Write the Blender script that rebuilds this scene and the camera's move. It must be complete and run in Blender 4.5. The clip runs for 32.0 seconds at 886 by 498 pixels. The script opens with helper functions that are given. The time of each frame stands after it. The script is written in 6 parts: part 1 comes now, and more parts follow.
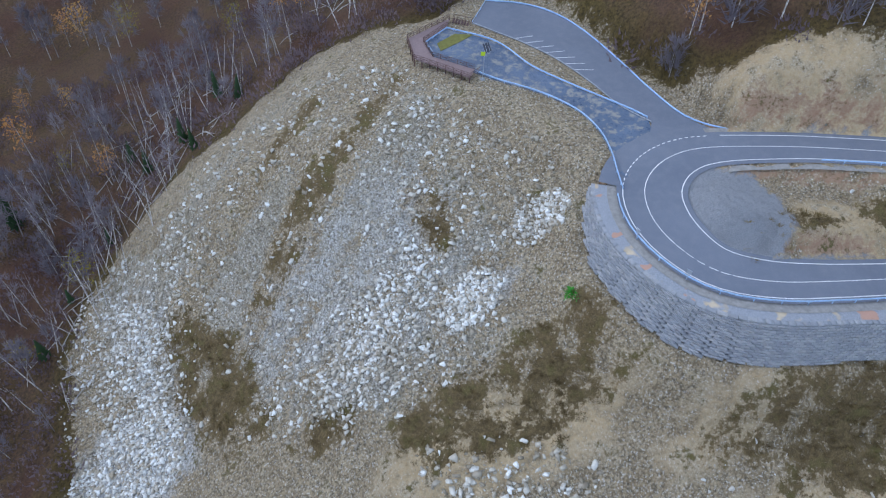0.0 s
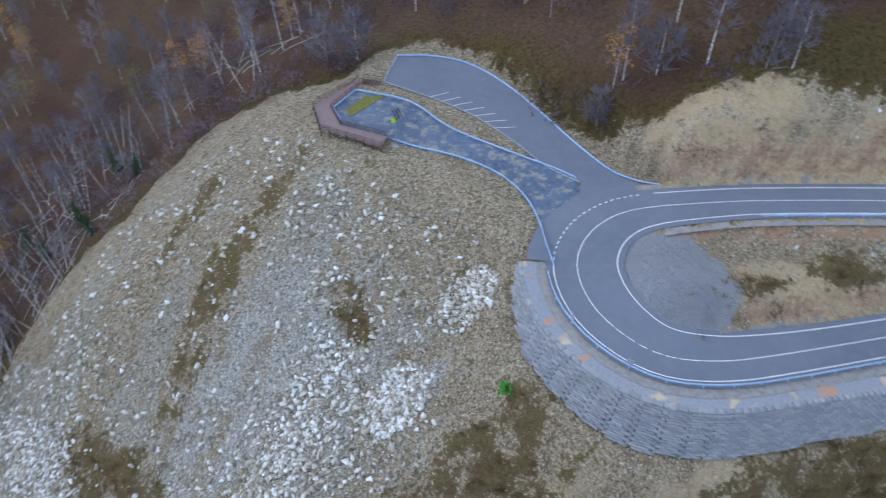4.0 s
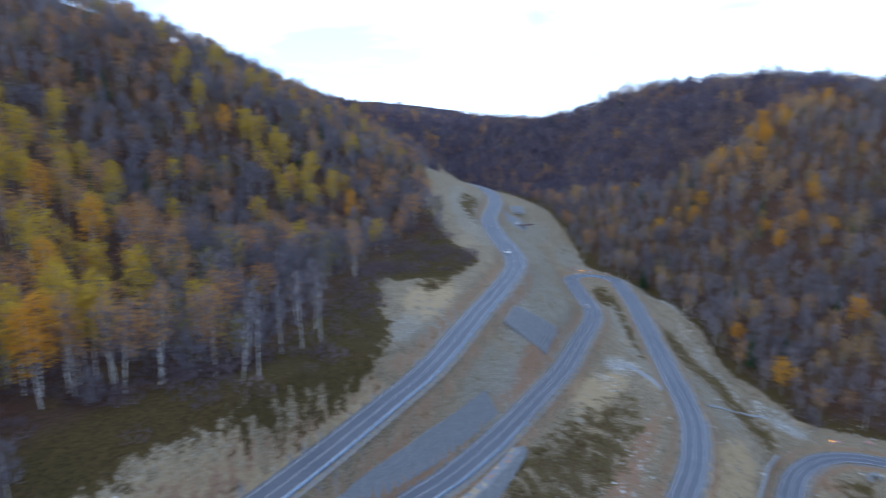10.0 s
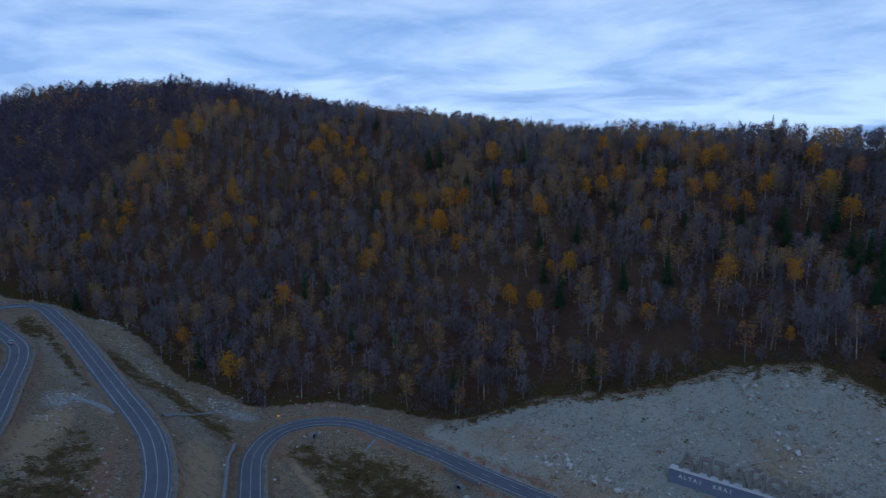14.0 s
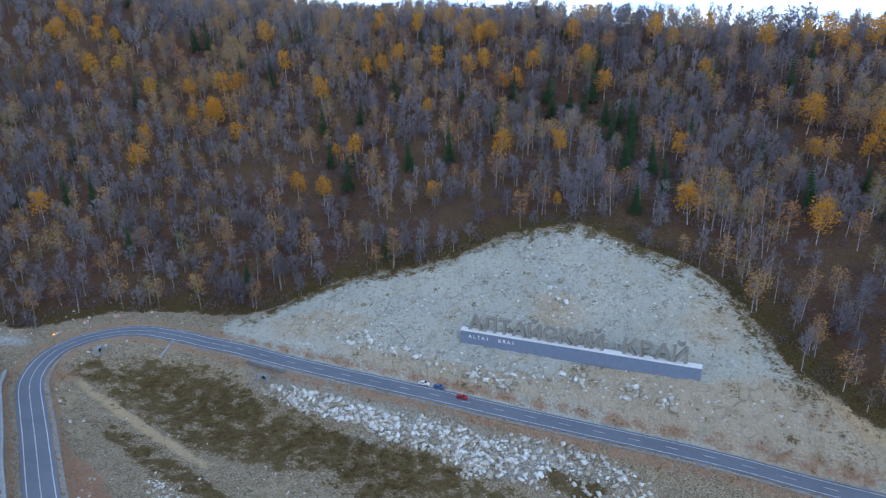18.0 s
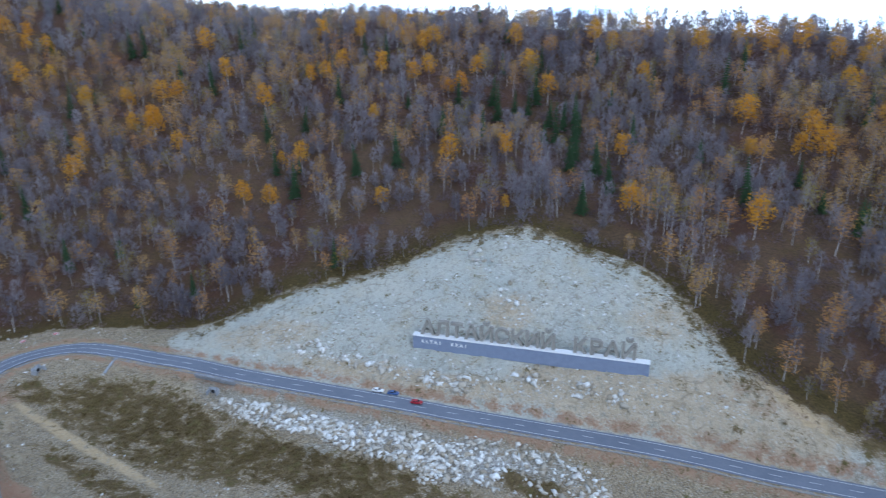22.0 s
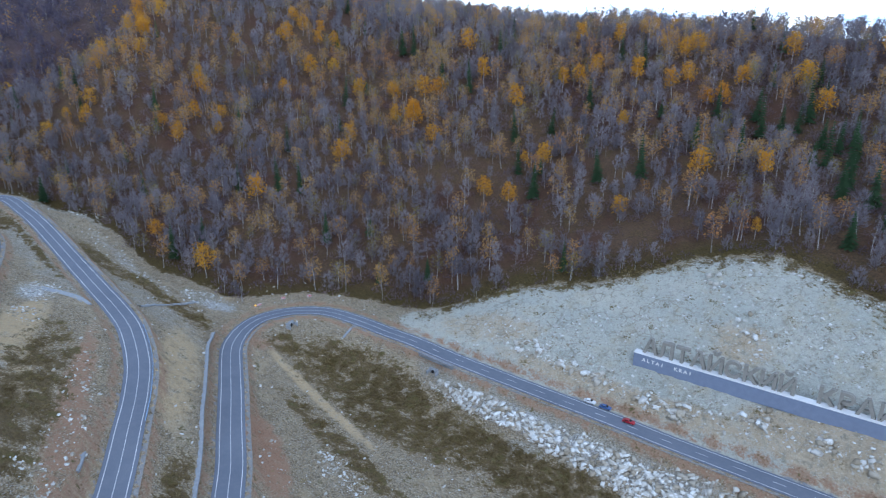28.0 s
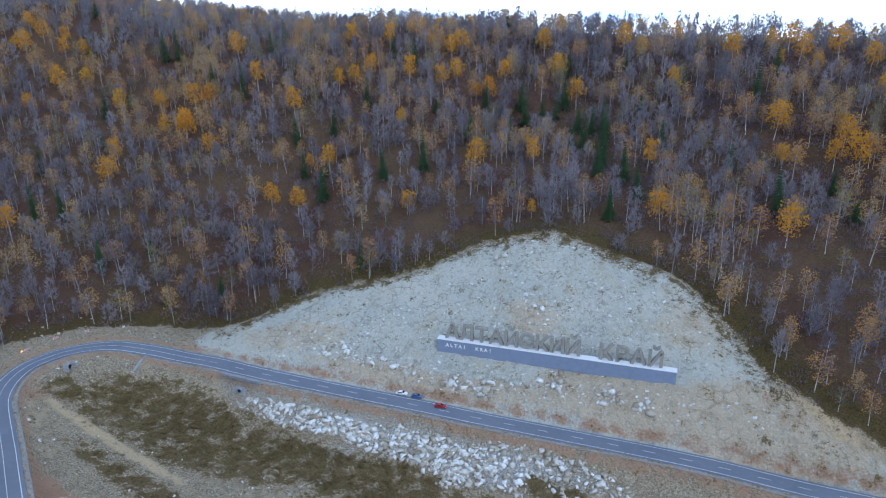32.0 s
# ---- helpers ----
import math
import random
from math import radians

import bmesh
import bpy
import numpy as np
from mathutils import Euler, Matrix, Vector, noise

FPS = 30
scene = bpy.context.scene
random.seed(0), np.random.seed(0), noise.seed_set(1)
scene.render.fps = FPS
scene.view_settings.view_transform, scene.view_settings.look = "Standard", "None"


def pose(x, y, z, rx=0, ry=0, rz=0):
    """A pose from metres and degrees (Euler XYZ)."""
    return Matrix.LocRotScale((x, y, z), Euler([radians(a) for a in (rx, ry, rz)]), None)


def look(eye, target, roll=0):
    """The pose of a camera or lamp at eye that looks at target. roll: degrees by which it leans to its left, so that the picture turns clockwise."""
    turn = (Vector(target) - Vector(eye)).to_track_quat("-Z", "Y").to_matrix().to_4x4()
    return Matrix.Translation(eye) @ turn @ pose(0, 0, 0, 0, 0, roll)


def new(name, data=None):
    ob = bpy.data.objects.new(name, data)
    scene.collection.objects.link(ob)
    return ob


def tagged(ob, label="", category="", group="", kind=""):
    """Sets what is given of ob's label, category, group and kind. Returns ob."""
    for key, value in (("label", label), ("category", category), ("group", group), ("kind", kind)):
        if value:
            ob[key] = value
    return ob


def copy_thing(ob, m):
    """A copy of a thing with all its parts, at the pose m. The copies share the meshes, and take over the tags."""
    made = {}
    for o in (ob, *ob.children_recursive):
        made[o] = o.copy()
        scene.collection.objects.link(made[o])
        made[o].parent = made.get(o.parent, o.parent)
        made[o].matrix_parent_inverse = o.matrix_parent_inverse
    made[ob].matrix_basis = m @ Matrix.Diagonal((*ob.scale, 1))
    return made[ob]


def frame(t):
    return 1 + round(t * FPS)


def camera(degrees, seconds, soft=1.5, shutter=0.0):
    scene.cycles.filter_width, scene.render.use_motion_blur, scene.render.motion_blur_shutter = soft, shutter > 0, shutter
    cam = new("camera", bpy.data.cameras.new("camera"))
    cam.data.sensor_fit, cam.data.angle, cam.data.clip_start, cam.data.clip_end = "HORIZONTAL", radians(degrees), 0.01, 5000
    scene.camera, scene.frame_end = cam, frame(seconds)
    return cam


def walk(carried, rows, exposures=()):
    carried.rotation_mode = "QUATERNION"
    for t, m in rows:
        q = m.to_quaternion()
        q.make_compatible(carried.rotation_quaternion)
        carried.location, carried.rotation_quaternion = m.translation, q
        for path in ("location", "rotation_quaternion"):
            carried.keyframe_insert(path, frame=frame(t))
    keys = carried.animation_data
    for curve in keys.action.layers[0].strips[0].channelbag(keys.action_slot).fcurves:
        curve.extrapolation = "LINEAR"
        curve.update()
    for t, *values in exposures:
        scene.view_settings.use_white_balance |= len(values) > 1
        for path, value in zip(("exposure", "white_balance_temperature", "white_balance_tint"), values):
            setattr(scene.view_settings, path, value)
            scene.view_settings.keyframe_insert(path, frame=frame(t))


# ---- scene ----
cam = camera(65.2, 32.0, soft=1.1, shutter=0.5)
PATH = [
    (0.0, -0.04, -0.80, 100.06, 43.97, -1.18, -10.87),
    (0.5, 2.51, 2.95, 100.05, 43.92, -0.79, -10.61),
    (1.0, 4.64, 6.43, 100.12, 45.70, -0.55, -10.41),
    (1.5, 6.52, 9.82, 100.14, 45.67, -0.47, -10.23),
    (2.0, 8.19, 12.66, 100.40, 45.64, -0.43, -10.10),
    (2.5, 9.63, 14.59, 100.69, 45.40, -0.36, -10.05),
    (4.5, 10.92, 14.43, 99.65, 45.69, 0.00, -25.13),
    (5.0, 10.40, 14.80, 99.95, 45.54, 0.60, -39.20),
    (5.5, 10.10, 15.22, 100.39, 45.32, 0.44, -52.42),
    (6.0, 9.77, 15.45, 100.18, 45.13, 1.13, -65.46),
    (6.5, 10.01, 15.77, 100.40, 44.95, 1.56, -71.80),
    (7.0, 10.06, 16.06, 100.75, 47.34, 1.75, -73.78),
    (7.5, 9.41, 16.01, 100.43, 53.64, 1.51, -73.86),
    (8.0, 9.71, 15.85, 100.21, 59.75, 1.59, -73.93),
    (8.5, 9.07, 15.00, 99.84, 69.58, 1.46, -73.31),
    (9.0, 9.03, 14.61, 99.36, 76.18, 1.37, -72.19),
    (9.5, 9.09, 14.41, 99.07, 79.21, 1.21, -72.38),
    (10.0, 9.32, 14.40, 99.13, 79.36, 0.98, -81.17),
    (10.5, 9.00, 14.30, 99.50, 79.19, 0.55, -94.38),
    (11.0, 9.00, 14.30, 99.50, 79.24, 0.57, -97.15),
    (11.5, 9.00, 14.30, 99.50, 79.29, 0.40, -100.34),
    (12.0, 9.00, 14.30, 99.50, 79.30, 0.29, -107.59),
    (12.5, 9.00, 14.30, 99.50, 79.30, 0.19, -115.65),
    (13.0, 9.00, 14.30, 99.50, 79.37, 0.22, -118.60),
    (13.5, 9.00, 14.30, 99.50, 79.44, 0.22, -122.78),
    (14.0, 9.00, 14.30, 99.50, 79.49, 0.19, -126.15),
    (14.5, 9.00, 14.30, 99.50, 79.54, 0.07, -129.17),
    (16.5, 9.00, 14.30, 99.50, 74.12, 0.38, -138.86),
    (17.0, 9.00, 14.30, 99.50, 72.31, 0.29, -140.63),
    (17.5, 9.00, 14.30, 99.50, 69.93, 0.24, -142.14),
    (18.0, 9.00, 14.30, 99.50, 69.94, 0.16, -143.99),
    (18.5, 9.00, 14.30, 99.50, 70.05, 0.20, -145.96),
    (19.0, 9.00, 14.30, 99.50, 70.12, 0.27, -148.06),
    (19.5, 9.00, 14.30, 99.50, 70.18, 0.34, -150.49),
    (20.0, 9.00, 14.30, 99.50, 70.20, 0.48, -152.43),
    (20.5, 9.00, 14.30, 99.50, 70.23, 0.55, -154.11),
    (21.0, 9.00, 14.30, 99.50, 70.17, 0.59, -155.94),
    (21.5, 9.00, 14.30, 99.50, 70.19, 0.60, -153.92),
    (22.0, 9.00, 14.30, 99.50, 70.32, 0.30, -148.43),
    (22.5, 9.00, 14.30, 99.50, 70.34, 0.26, -143.92),
    (23.0, 9.00, 14.30, 99.50, 70.30, 0.15, -139.95),
    (23.5, 9.00, 14.30, 99.50, 70.27, 0.07, -137.06),
    (24.0, 9.00, 14.30, 99.50, 70.33, -0.01, -132.30),
    (24.5, 9.00, 14.30, 99.50, 70.40, -0.29, -127.37),
    (25.0, 9.00, 14.30, 99.50, 70.45, -0.49, -123.06),
    (25.5, 9.00, 14.30, 99.50, 70.53, -0.70, -119.66),
    (27.5, 9.00, 14.30, 99.50, 70.50, -0.63, -124.79),
    (28.0, 9.00, 14.30, 99.50, 70.55, -0.39, -128.18),
    (28.5, 9.00, 14.30, 99.50, 70.54, -0.34, -130.03),
    (29.0, 9.00, 14.30, 99.50, 70.57, -0.15, -134.08),
    (29.5, 9.00, 14.30, 99.50, 70.62, -0.06, -136.50),
    (30.0, 9.00, 14.30, 99.50, 70.66, 0.04, -140.13),
    (30.5, 9.00, 14.30, 99.50, 70.73, 0.10, -142.20),
    (31.0, 9.00, 14.30, 99.50, 70.72, 0.22, -143.83),
    (31.5, 9.00, 14.30, 99.50, 70.72, 0.22, -145.23),
    (32.0, 9.00, 14.30, 99.50, 70.65, 0.31, -146.18),
]
EXPOSURES = [(0, 0.3, 6000, 12), (4, 0.28, 6000, 12), (8, 0.25, 5900, 11), (9.2, 0.35, 5700, 10), (9.8, 0.0, 5600, 10), (11, -0.95, 5150, 11), (13, -1.8, 4900, 10), (14.5, -1.9, 4900, 10), (16.5, -1.15, 5150, 8), (17.3, -0.5, 5300, 8), (18.2, -0.05, 5500, 9), (19.2, 0.15, 5550, 9), (32, 0.1, 5500, 9)]
walk(cam, [(t, pose(x, y, z, rx, ry, rz)) for t, x, y, z, rx, ry, rz in PATH], EXPOSURES)



# ---- world, sun ----
def light():
    world = bpy.data.worlds.new("sky")
    scene.world = world
    world.use_nodes = True
    nt = world.node_tree
    n, l = nt.nodes, nt.links
    n.clear()
    out = n.new("ShaderNodeOutputWorld")
    bg = n.new("ShaderNodeBackground")
    sky = n.new("ShaderNodeTexSky")
    sky.sky_type, sky.sun_disc = "NISHITA", False
    sky.sun_elevation, sky.sun_rotation = SUN_UP, SUN_TURN
    sky.air_density, sky.dust_density = 1.0, 1.5
    sky_low = n.new("ShaderNodeVectorMath")
    sky_low.operation = "SCALE"
    sky_low.inputs["Scale"].default_value = 0.09
    l.new(sky.outputs[0], sky_low.inputs[0])
    co = n.new("ShaderNodeTexCoord")
    sep = n.new("ShaderNodeSeparateXYZ")
    l.new(co.outputs["Generated"], sep.inputs[0])
    # a flat cloud deck: the way divided by its height
    add = n.new("ShaderNodeMath")
    add.operation = "ADD"
    add.inputs[1].default_value = 0.16
    l.new(sep.outputs[2], add.inputs[0])
    mx = n.new("ShaderNodeMath")
    mx.operation = "MAXIMUM"
    mx.inputs[1].default_value = 0.05
    l.new(add.outputs[0], mx.inputs[0])
    div = n.new("ShaderNodeVectorMath")
    div.operation = "DIVIDE"
    comb = n.new("ShaderNodeCombineXYZ")
    for k in range(3):
        l.new(mx.outputs[0], comb.inputs[k])
    l.new(co.outputs["Generated"], div.inputs[0])
    l.new(comb.outputs[0], div.inputs[1])
    noi = n.new("ShaderNodeTexNoise")
    noi.inputs["Scale"].default_value, noi.inputs["Detail"].default_value = 1.15, 7
    noi.inputs["Roughness"].default_value, noi.inputs["Distortion"].default_value = 0.55, 0.35
    l.new(div.outputs[0], noi.inputs["Vector"])
    ramp = n.new("ShaderNodeValToRGB")
    ramp.color_ramp.elements[0].position, ramp.color_ramp.elements[0].color = 0.36, (0.10, 0.10, 0.10, 1)
    ramp.color_ramp.elements[1].position, ramp.color_ramp.elements[1].color = 0.62, (1, 1, 1, 1)
    l.new(noi.outputs[0], ramp.inputs[0])
    mix = n.new("ShaderNodeMix")
    mix.data_type = "RGBA"
    l.new(ramp.outputs[0], mix.inputs["Factor"])
    deep = n.new("ShaderNodeMix")
    deep.data_type = "RGBA"
    deep.inputs["Factor"].default_value = 0.62
    l.new(sky_low.outputs[0], deep.inputs[6])
    deep.inputs[7].default_value = (0.42, 0.62, 1.0, 1)
    l.new(deep.outputs[2], mix.inputs[6])
    mix.inputs[7].default_value = (0.86, 0.97, 1.1, 1)
    # bright near the horizon, deeper overhead
    grad = n.new("ShaderNodeMapRange")
    grad.inputs["From Min"].default_value, grad.inputs["From Max"].default_value = 0.0, 0.6
    grad.inputs["To Min"].default_value, grad.inputs["To Max"].default_value = 1.6, 0.52
    l.new(sep.outputs[2], grad.inputs["Value"])
    fade = n.new("ShaderNodeVectorMath")
    fade.operation = "SCALE"
    l.new(mix.outputs[2], fade.inputs[0])
    l.new(grad.outputs[0], fade.inputs["Scale"])
    l.new(fade.outputs[0], bg.inputs[0])
    bg.inputs[1].default_value = SKY_STRENGTH
    l.new(bg.outputs[0], out.inputs[0])
    sun = bpy.data.lights.new("sun", "SUN")
    sun.energy, sun.angle, sun.color = 0.7, radians(20), (1.0, 0.96, 0.9)
    ob = new("sun", sun)
    up = Vector((math.sin(SUN_TURN) * math.cos(SUN_UP), math.cos(SUN_TURN) * math.cos(SUN_UP), math.sin(SUN_UP)))
    ob.matrix_world = look(up * 500, (0, 0, 0))


SUN_UP, SUN_TURN, SKY_STRENGTH = radians(38), radians(-60), 1.9
light()


# ---- materials ----
def material(name, build, rough=0.9, metal=0.0, spec=0.3):
    m = bpy.data.materials.new(name)
    m.use_nodes = True
    nt = m.node_tree
    bsdf = nt.nodes["Principled BSDF"]
    bsdf.inputs["Roughness"].default_value = rough
    bsdf.inputs["Metallic"].default_value = metal
    bsdf.inputs["Specular IOR Level"].default_value = spec
    build(Nodes(nt, bsdf))
    return m


class Nodes:
    """Short names for the node kinds used here."""

    def __init__(self, nt, bsdf):
        self.nt, self.bsdf = nt, bsdf
        self.geo = None

    def node(self, kind, **kw):
        n = self.nt.nodes.new(kind)
        for k, v in kw.items():
            n.inputs[k].default_value = v
        return n

    def link(self, a, b):
        self.nt.links.new(a, b)

    def where(self):
        if self.geo is None:
            self.geo = self.nt.nodes.new("ShaderNodeNewGeometry")
        return self.geo.outputs["Position"]

    def noise(self, scale, detail=4.0, rough=0.6, vec=None):
        n = self.node("ShaderNodeTexNoise", Scale=scale, Detail=detail, Roughness=rough)
        self.link(vec or self.where(), n.inputs["Vector"])
        return n.outputs["Fac"]

    def cells(self, scale, feature="F1", vec=None):
        n = self.node("ShaderNodeTexVoronoi", Scale=scale)
        n.feature = feature
        self.link(vec or self.where(), n.inputs["Vector"])
        return n

    def ramp(self, fac, *stops):
        n = self.nt.nodes.new("ShaderNodeValToRGB")
        e = n.color_ramp.elements
        while len(e) < len(stops):
            e.new(0.5)
        for el, (pos, col) in zip(e, stops):
            el.position = pos
            el.color = (*col, 1) if len(col) == 3 else col
        self.link(fac, n.inputs[0])
        return n.outputs[0]

    def step(self, fac, lo, hi):
        n = self.node("ShaderNodeMapRange")
        n.inputs["From Min"].default_value, n.inputs["From Max"].default_value = lo, hi
        self.link(fac, n.inputs["Value"])
        return n.outputs[0]

    def mix(self, fac, a, b, kind="MIX"):
        n = self.nt.nodes.new("ShaderNodeMix")
        n.data_type, n.blend_type = "RGBA", kind
        for v, s in ((fac, n.inputs[0]), (a, n.inputs[6]), (b, n.inputs[7])):
            if isinstance(v, (int, float)):
                s.default_value = v
            elif isinstance(v, tuple):
                s.default_value = (*v, 1)
            else:
                self.link(v, s)
        return n.outputs[2]

    def math(self, op, a, b):
        n = self.nt.nodes.new("ShaderNodeMath")
        n.operation = op
        for v, s in ((a, n.inputs[0]), (b, n.inputs[1])):
            if isinstance(v, (int, float)):
                s.default_value = v
            else:
                self.link(v, s)
        return n.outputs[0]

    def attribute(self, name):
        n = self.nt.nodes.new("ShaderNodeAttribute")
        n.attribute_name = name
        return n

    def colour(self, c):
        self.link(c, self.bsdf.inputs["Base Color"])

    def bump(self, height, strength=0.5, distance=0.1):
        n = self.node("ShaderNodeBump", Strength=strength, Distance=distance)
        self.link(height, n.inputs["Height"])
        self.link(n.outputs[0], self.bsdf.inputs["Normal"])


def plain(c, wobble=0.18, scale=2.0):
    """A colour with two scales of wear."""
    def build(n):
        a = n.noise(scale, 5)
        b = n.noise(scale * 12, 3)
        col = n.mix(n.step(a, 0.3, 0.7), tuple(v * (1 - wobble) for v in c), tuple(min(1, v * (1 + wobble)) for v in c))
        n.colour(n.mix(n.step(b, 0.35, 0.75), col, tuple(v * (1 - 0.6 * wobble) for v in c)))
        n.bump(b, 0.25, 0.03)
    return build


def ground_look(n):
    z = n.attribute("zones")
    sep = n.nt.nodes.new("ShaderNodeSeparateColor")
    n.link(z.outputs["Color"], sep.inputs[0])
    woods, rock, weeds = sep.outputs[0], sep.outputs[1], sep.outputs[2]
    clay, grey, moss, tan = (n.attribute(k).outputs["Fac"] for k in ("clay", "grey", "moss", "tan"))
    big, mid, fine, dust = n.noise(0.03, 5), n.noise(0.2, 7, 0.65), n.noise(1.4, 6, 0.72), n.noise(6.0, 3, 0.6)
    stones, pebbles = n.cells(0.8), n.cells(2.4)
    soil = n.mix(n.step(mid, 0.32, 0.68), (0.34, 0.255, 0.15), (0.61, 0.49, 0.325))
    soil = n.mix(n.step(fine, 0.5, 0.74), soil, (0.22, 0.155, 0.085))
    soil = n.mix(n.math("MULTIPLY", n.step(dust, 0.5, 0.72), 0.7), soil, (0.50, 0.44, 0.33))
    chips = n.cells(5.5)
    lump = n.ramp(pebbles.outputs["Color"], (0.0, (0.10, 0.075, 0.045)), (0.45, (0.29, 0.235, 0.16)), (0.8, (0.46, 0.41, 0.32)), (1.0, (0.66, 0.62, 0.54)))
    soil = n.mix(n.math("MULTIPLY", n.step(fine, 0.4, 0.56), 0.45), soil, lump)
    chip = n.ramp(chips.outputs["Color"], (0.0, (0.13, 0.11, 0.08)), (0.35, (0.30, 0.265, 0.205)), (0.7, (0.48, 0.45, 0.385)), (1.0, (0.74, 0.73, 0.70)))
    pale = n.ramp(pebbles.outputs["Color"], (0.0, (0.15, 0.125, 0.09)), (0.25, (0.44, 0.38, 0.28)), (0.7, (0.63, 0.565, 0.455)), (1.0, (0.86, 0.85, 0.81)))
    pale = n.mix(0.5, pale, chip)
    pale = n.mix(n.math("MULTIPLY", n.step(stones.outputs["Distance"], 0.35, 0.1), 0.35), pale, n.ramp(stones.outputs["Color"], (0.0, (0.30, 0.26, 0.19)), (0.6, (0.50, 0.47, 0.41)), (1.0, (0.68, 0.67, 0.63))))
    pale = n.mix(n.math("MULTIPLY", n.step(mid, 0.47, 0.66), 0.6), pale, (0.33, 0.265, 0.15))
    pale = n.mix(n.math("MULTIPLY", n.step(big, 0.5, 0.62), 0.4), pale, (0.45, 0.42, 0.34))
    dead = n.mix(n.step(fine, 0.35, 0.7), (0.085, 0.06, 0.03), (0.22, 0.16, 0.078))
    dead = n.mix(n.step(mid, 0.54, 0.72), dead, (0.135, 0.12, 0.04))
    dead = n.mix(n.math("MULTIPLY", n.step(dust, 0.52, 0.7), 0.6), dead, (0.30, 0.235, 0.14))
    floor = n.mix(n.step(fine, 0.35, 0.65), (0.06, 0.042, 0.033), (0.185, 0.115, 0.068))
    floor = n.mix(n.math("MULTIPLY", n.step(mid, 0.5, 0.7), 0.8), floor, n.mix(n.step(fine, 0.4, 0.62), (0.065, 0.048, 0.02), (0.175, 0.12, 0.045)))
    floor = n.mix(n.math("MULTIPLY", n.step(big, 0.48, 0.62), 0.75), floor, n.mix(n.step(dust, 0.4, 0.65), (0.058, 0.031, 0.03), (0.175, 0.088, 0.055)))
    floor = n.mix(n.math("MULTIPLY", n.step(moss, 0.3, 0.8), 0.8), floor, n.mix(n.step(fine, 0.35, 0.65), (0.042, 0.034, 0.013), (0.14, 0.105, 0.032)))
    # distance tint put into the colour: far woods' floor turns violet-grey
    floor = n.mix(n.math("MULTIPLY", n.attribute("far_tint").outputs["Fac"], 0.85), floor, n.mix(n.step(mid, 0.35, 0.65), (0.062, 0.053, 0.078), (0.115, 0.092, 0.115)))
    red = n.mix(n.step(mid, 0.3, 0.7), (0.36, 0.20, 0.125), (0.42, 0.29, 0.20))
    shingle = n.mix(n.step(dust, 0.35, 0.7), (0.25, 0.265, 0.295), (0.39, 0.40, 0.425))
    edge = n.math("ADD", n.math("MULTIPLY", n.math("SUBTRACT", mid, 0.5), 1.9), n.math("MULTIPLY", n.math("SUBTRACT", fine, 0.5), 1.3))
    col = n.mix(n.step(n.math("ADD", rock, edge), 0.35, 0.6), soil, pale)
    gap = n.math("MAXIMUM", n.math("MULTIPLY", n.step(pebbles.outputs["Distance"], 0.42, 0.68), 0.85), n.math("MULTIPLY", n.step(chips.outputs["Distance"], 0.45, 0.7), 0.6))
    shards = n.ramp(chips.outputs["Color"], (0.0, (0.36, 0.37, 0.38)), (0.4, (0.60, 0.62, 0.64)), (1.0, (0.86, 0.88, 0.90)))
    col = n.mix(n.step(n.math("ADD", n.attribute("white").outputs["Fac"], n.math("MULTIPLY", edge, 1.1)), 0.3, 0.95), col, n.mix(0.5, shards, n.ramp(pebbles.outputs["Color"], (0.0, (0.45, 0.45, 0.45)), (1.0, (0.86, 0.88, 0.90)))))
    col = n.mix(n.math("MULTIPLY", gap, n.step(fine, 0.3, 0.6)), col, (0.10, 0.085, 0.06))
    grit = n.noise(2.6, 3, 0.75)
    col = n.mix(n.math("MULTIPLY", n.step(grit, 0.45, 0.33), 0.55), col, (0.14, 0.105, 0.065))
    col = n.mix(n.math("MULTIPLY", n.step(grit, 0.56, 0.66), 0.75), col, (0.78, 0.76, 0.72))
    # the fresh cut: bleached grey-green rock above, tan earth where it has slipped
    rib = n.noise(0.4, 6, 0.7)
    cut = n.mix(n.step(n.noise(0.05, 4, 0.6), 0.38, 0.62), (0.53, 0.55, 0.50), (0.62, 0.61, 0.53))
    cut = n.mix(n.math("MULTIPLY", n.step(n.noise(0.09, 5, 0.65), 0.52, 0.66), 0.6), cut, (0.53, 0.47, 0.33))
    cut = n.mix(n.step(n.math("ADD", tan, n.math("MULTIPLY", edge, 0.5)), 0.25, 0.6), cut, n.mix(n.step(mid, 0.35, 0.65), (0.63, 0.53, 0.39), (0.50, 0.40, 0.27)))
    cut = n.mix(n.math("MULTIPLY", n.step(rib, 0.47, 0.37), 0.65), cut, (0.30, 0.28, 0.22))
    cut = n.mix(n.math("MULTIPLY", n.step(n.noise(0.9, 5, 0.7), 0.56, 0.68), 0.7), cut, (0.72, 0.73, 0.71))
    cut = n.mix(0.16, cut, chip)
    cut = n.mix(n.math("MULTIPLY", n.step(grit, 0.44, 0.34), 0.4), cut, (0.22, 0.19, 0.14))
    crack = n.node("ShaderNodeTexVoronoi", Scale=0.3)
    crack.feature = "DISTANCE_TO_EDGE"
    warp = n.mix(0.12, n.where(), n.node("ShaderNodeTexNoise", Scale=0.5, Detail=4.0).outputs["Color"])
    n.link(warp, crack.inputs["Vector"])
    cut = n.mix(n.math("MULTIPLY", n.math("MULTIPLY", n.step(crack.outputs["Distance"], 0.1, 0.02), n.step(n.noise(0.11, 3), 0.5, 0.64)), 0.5), cut, (0.22, 0.18, 0.13))
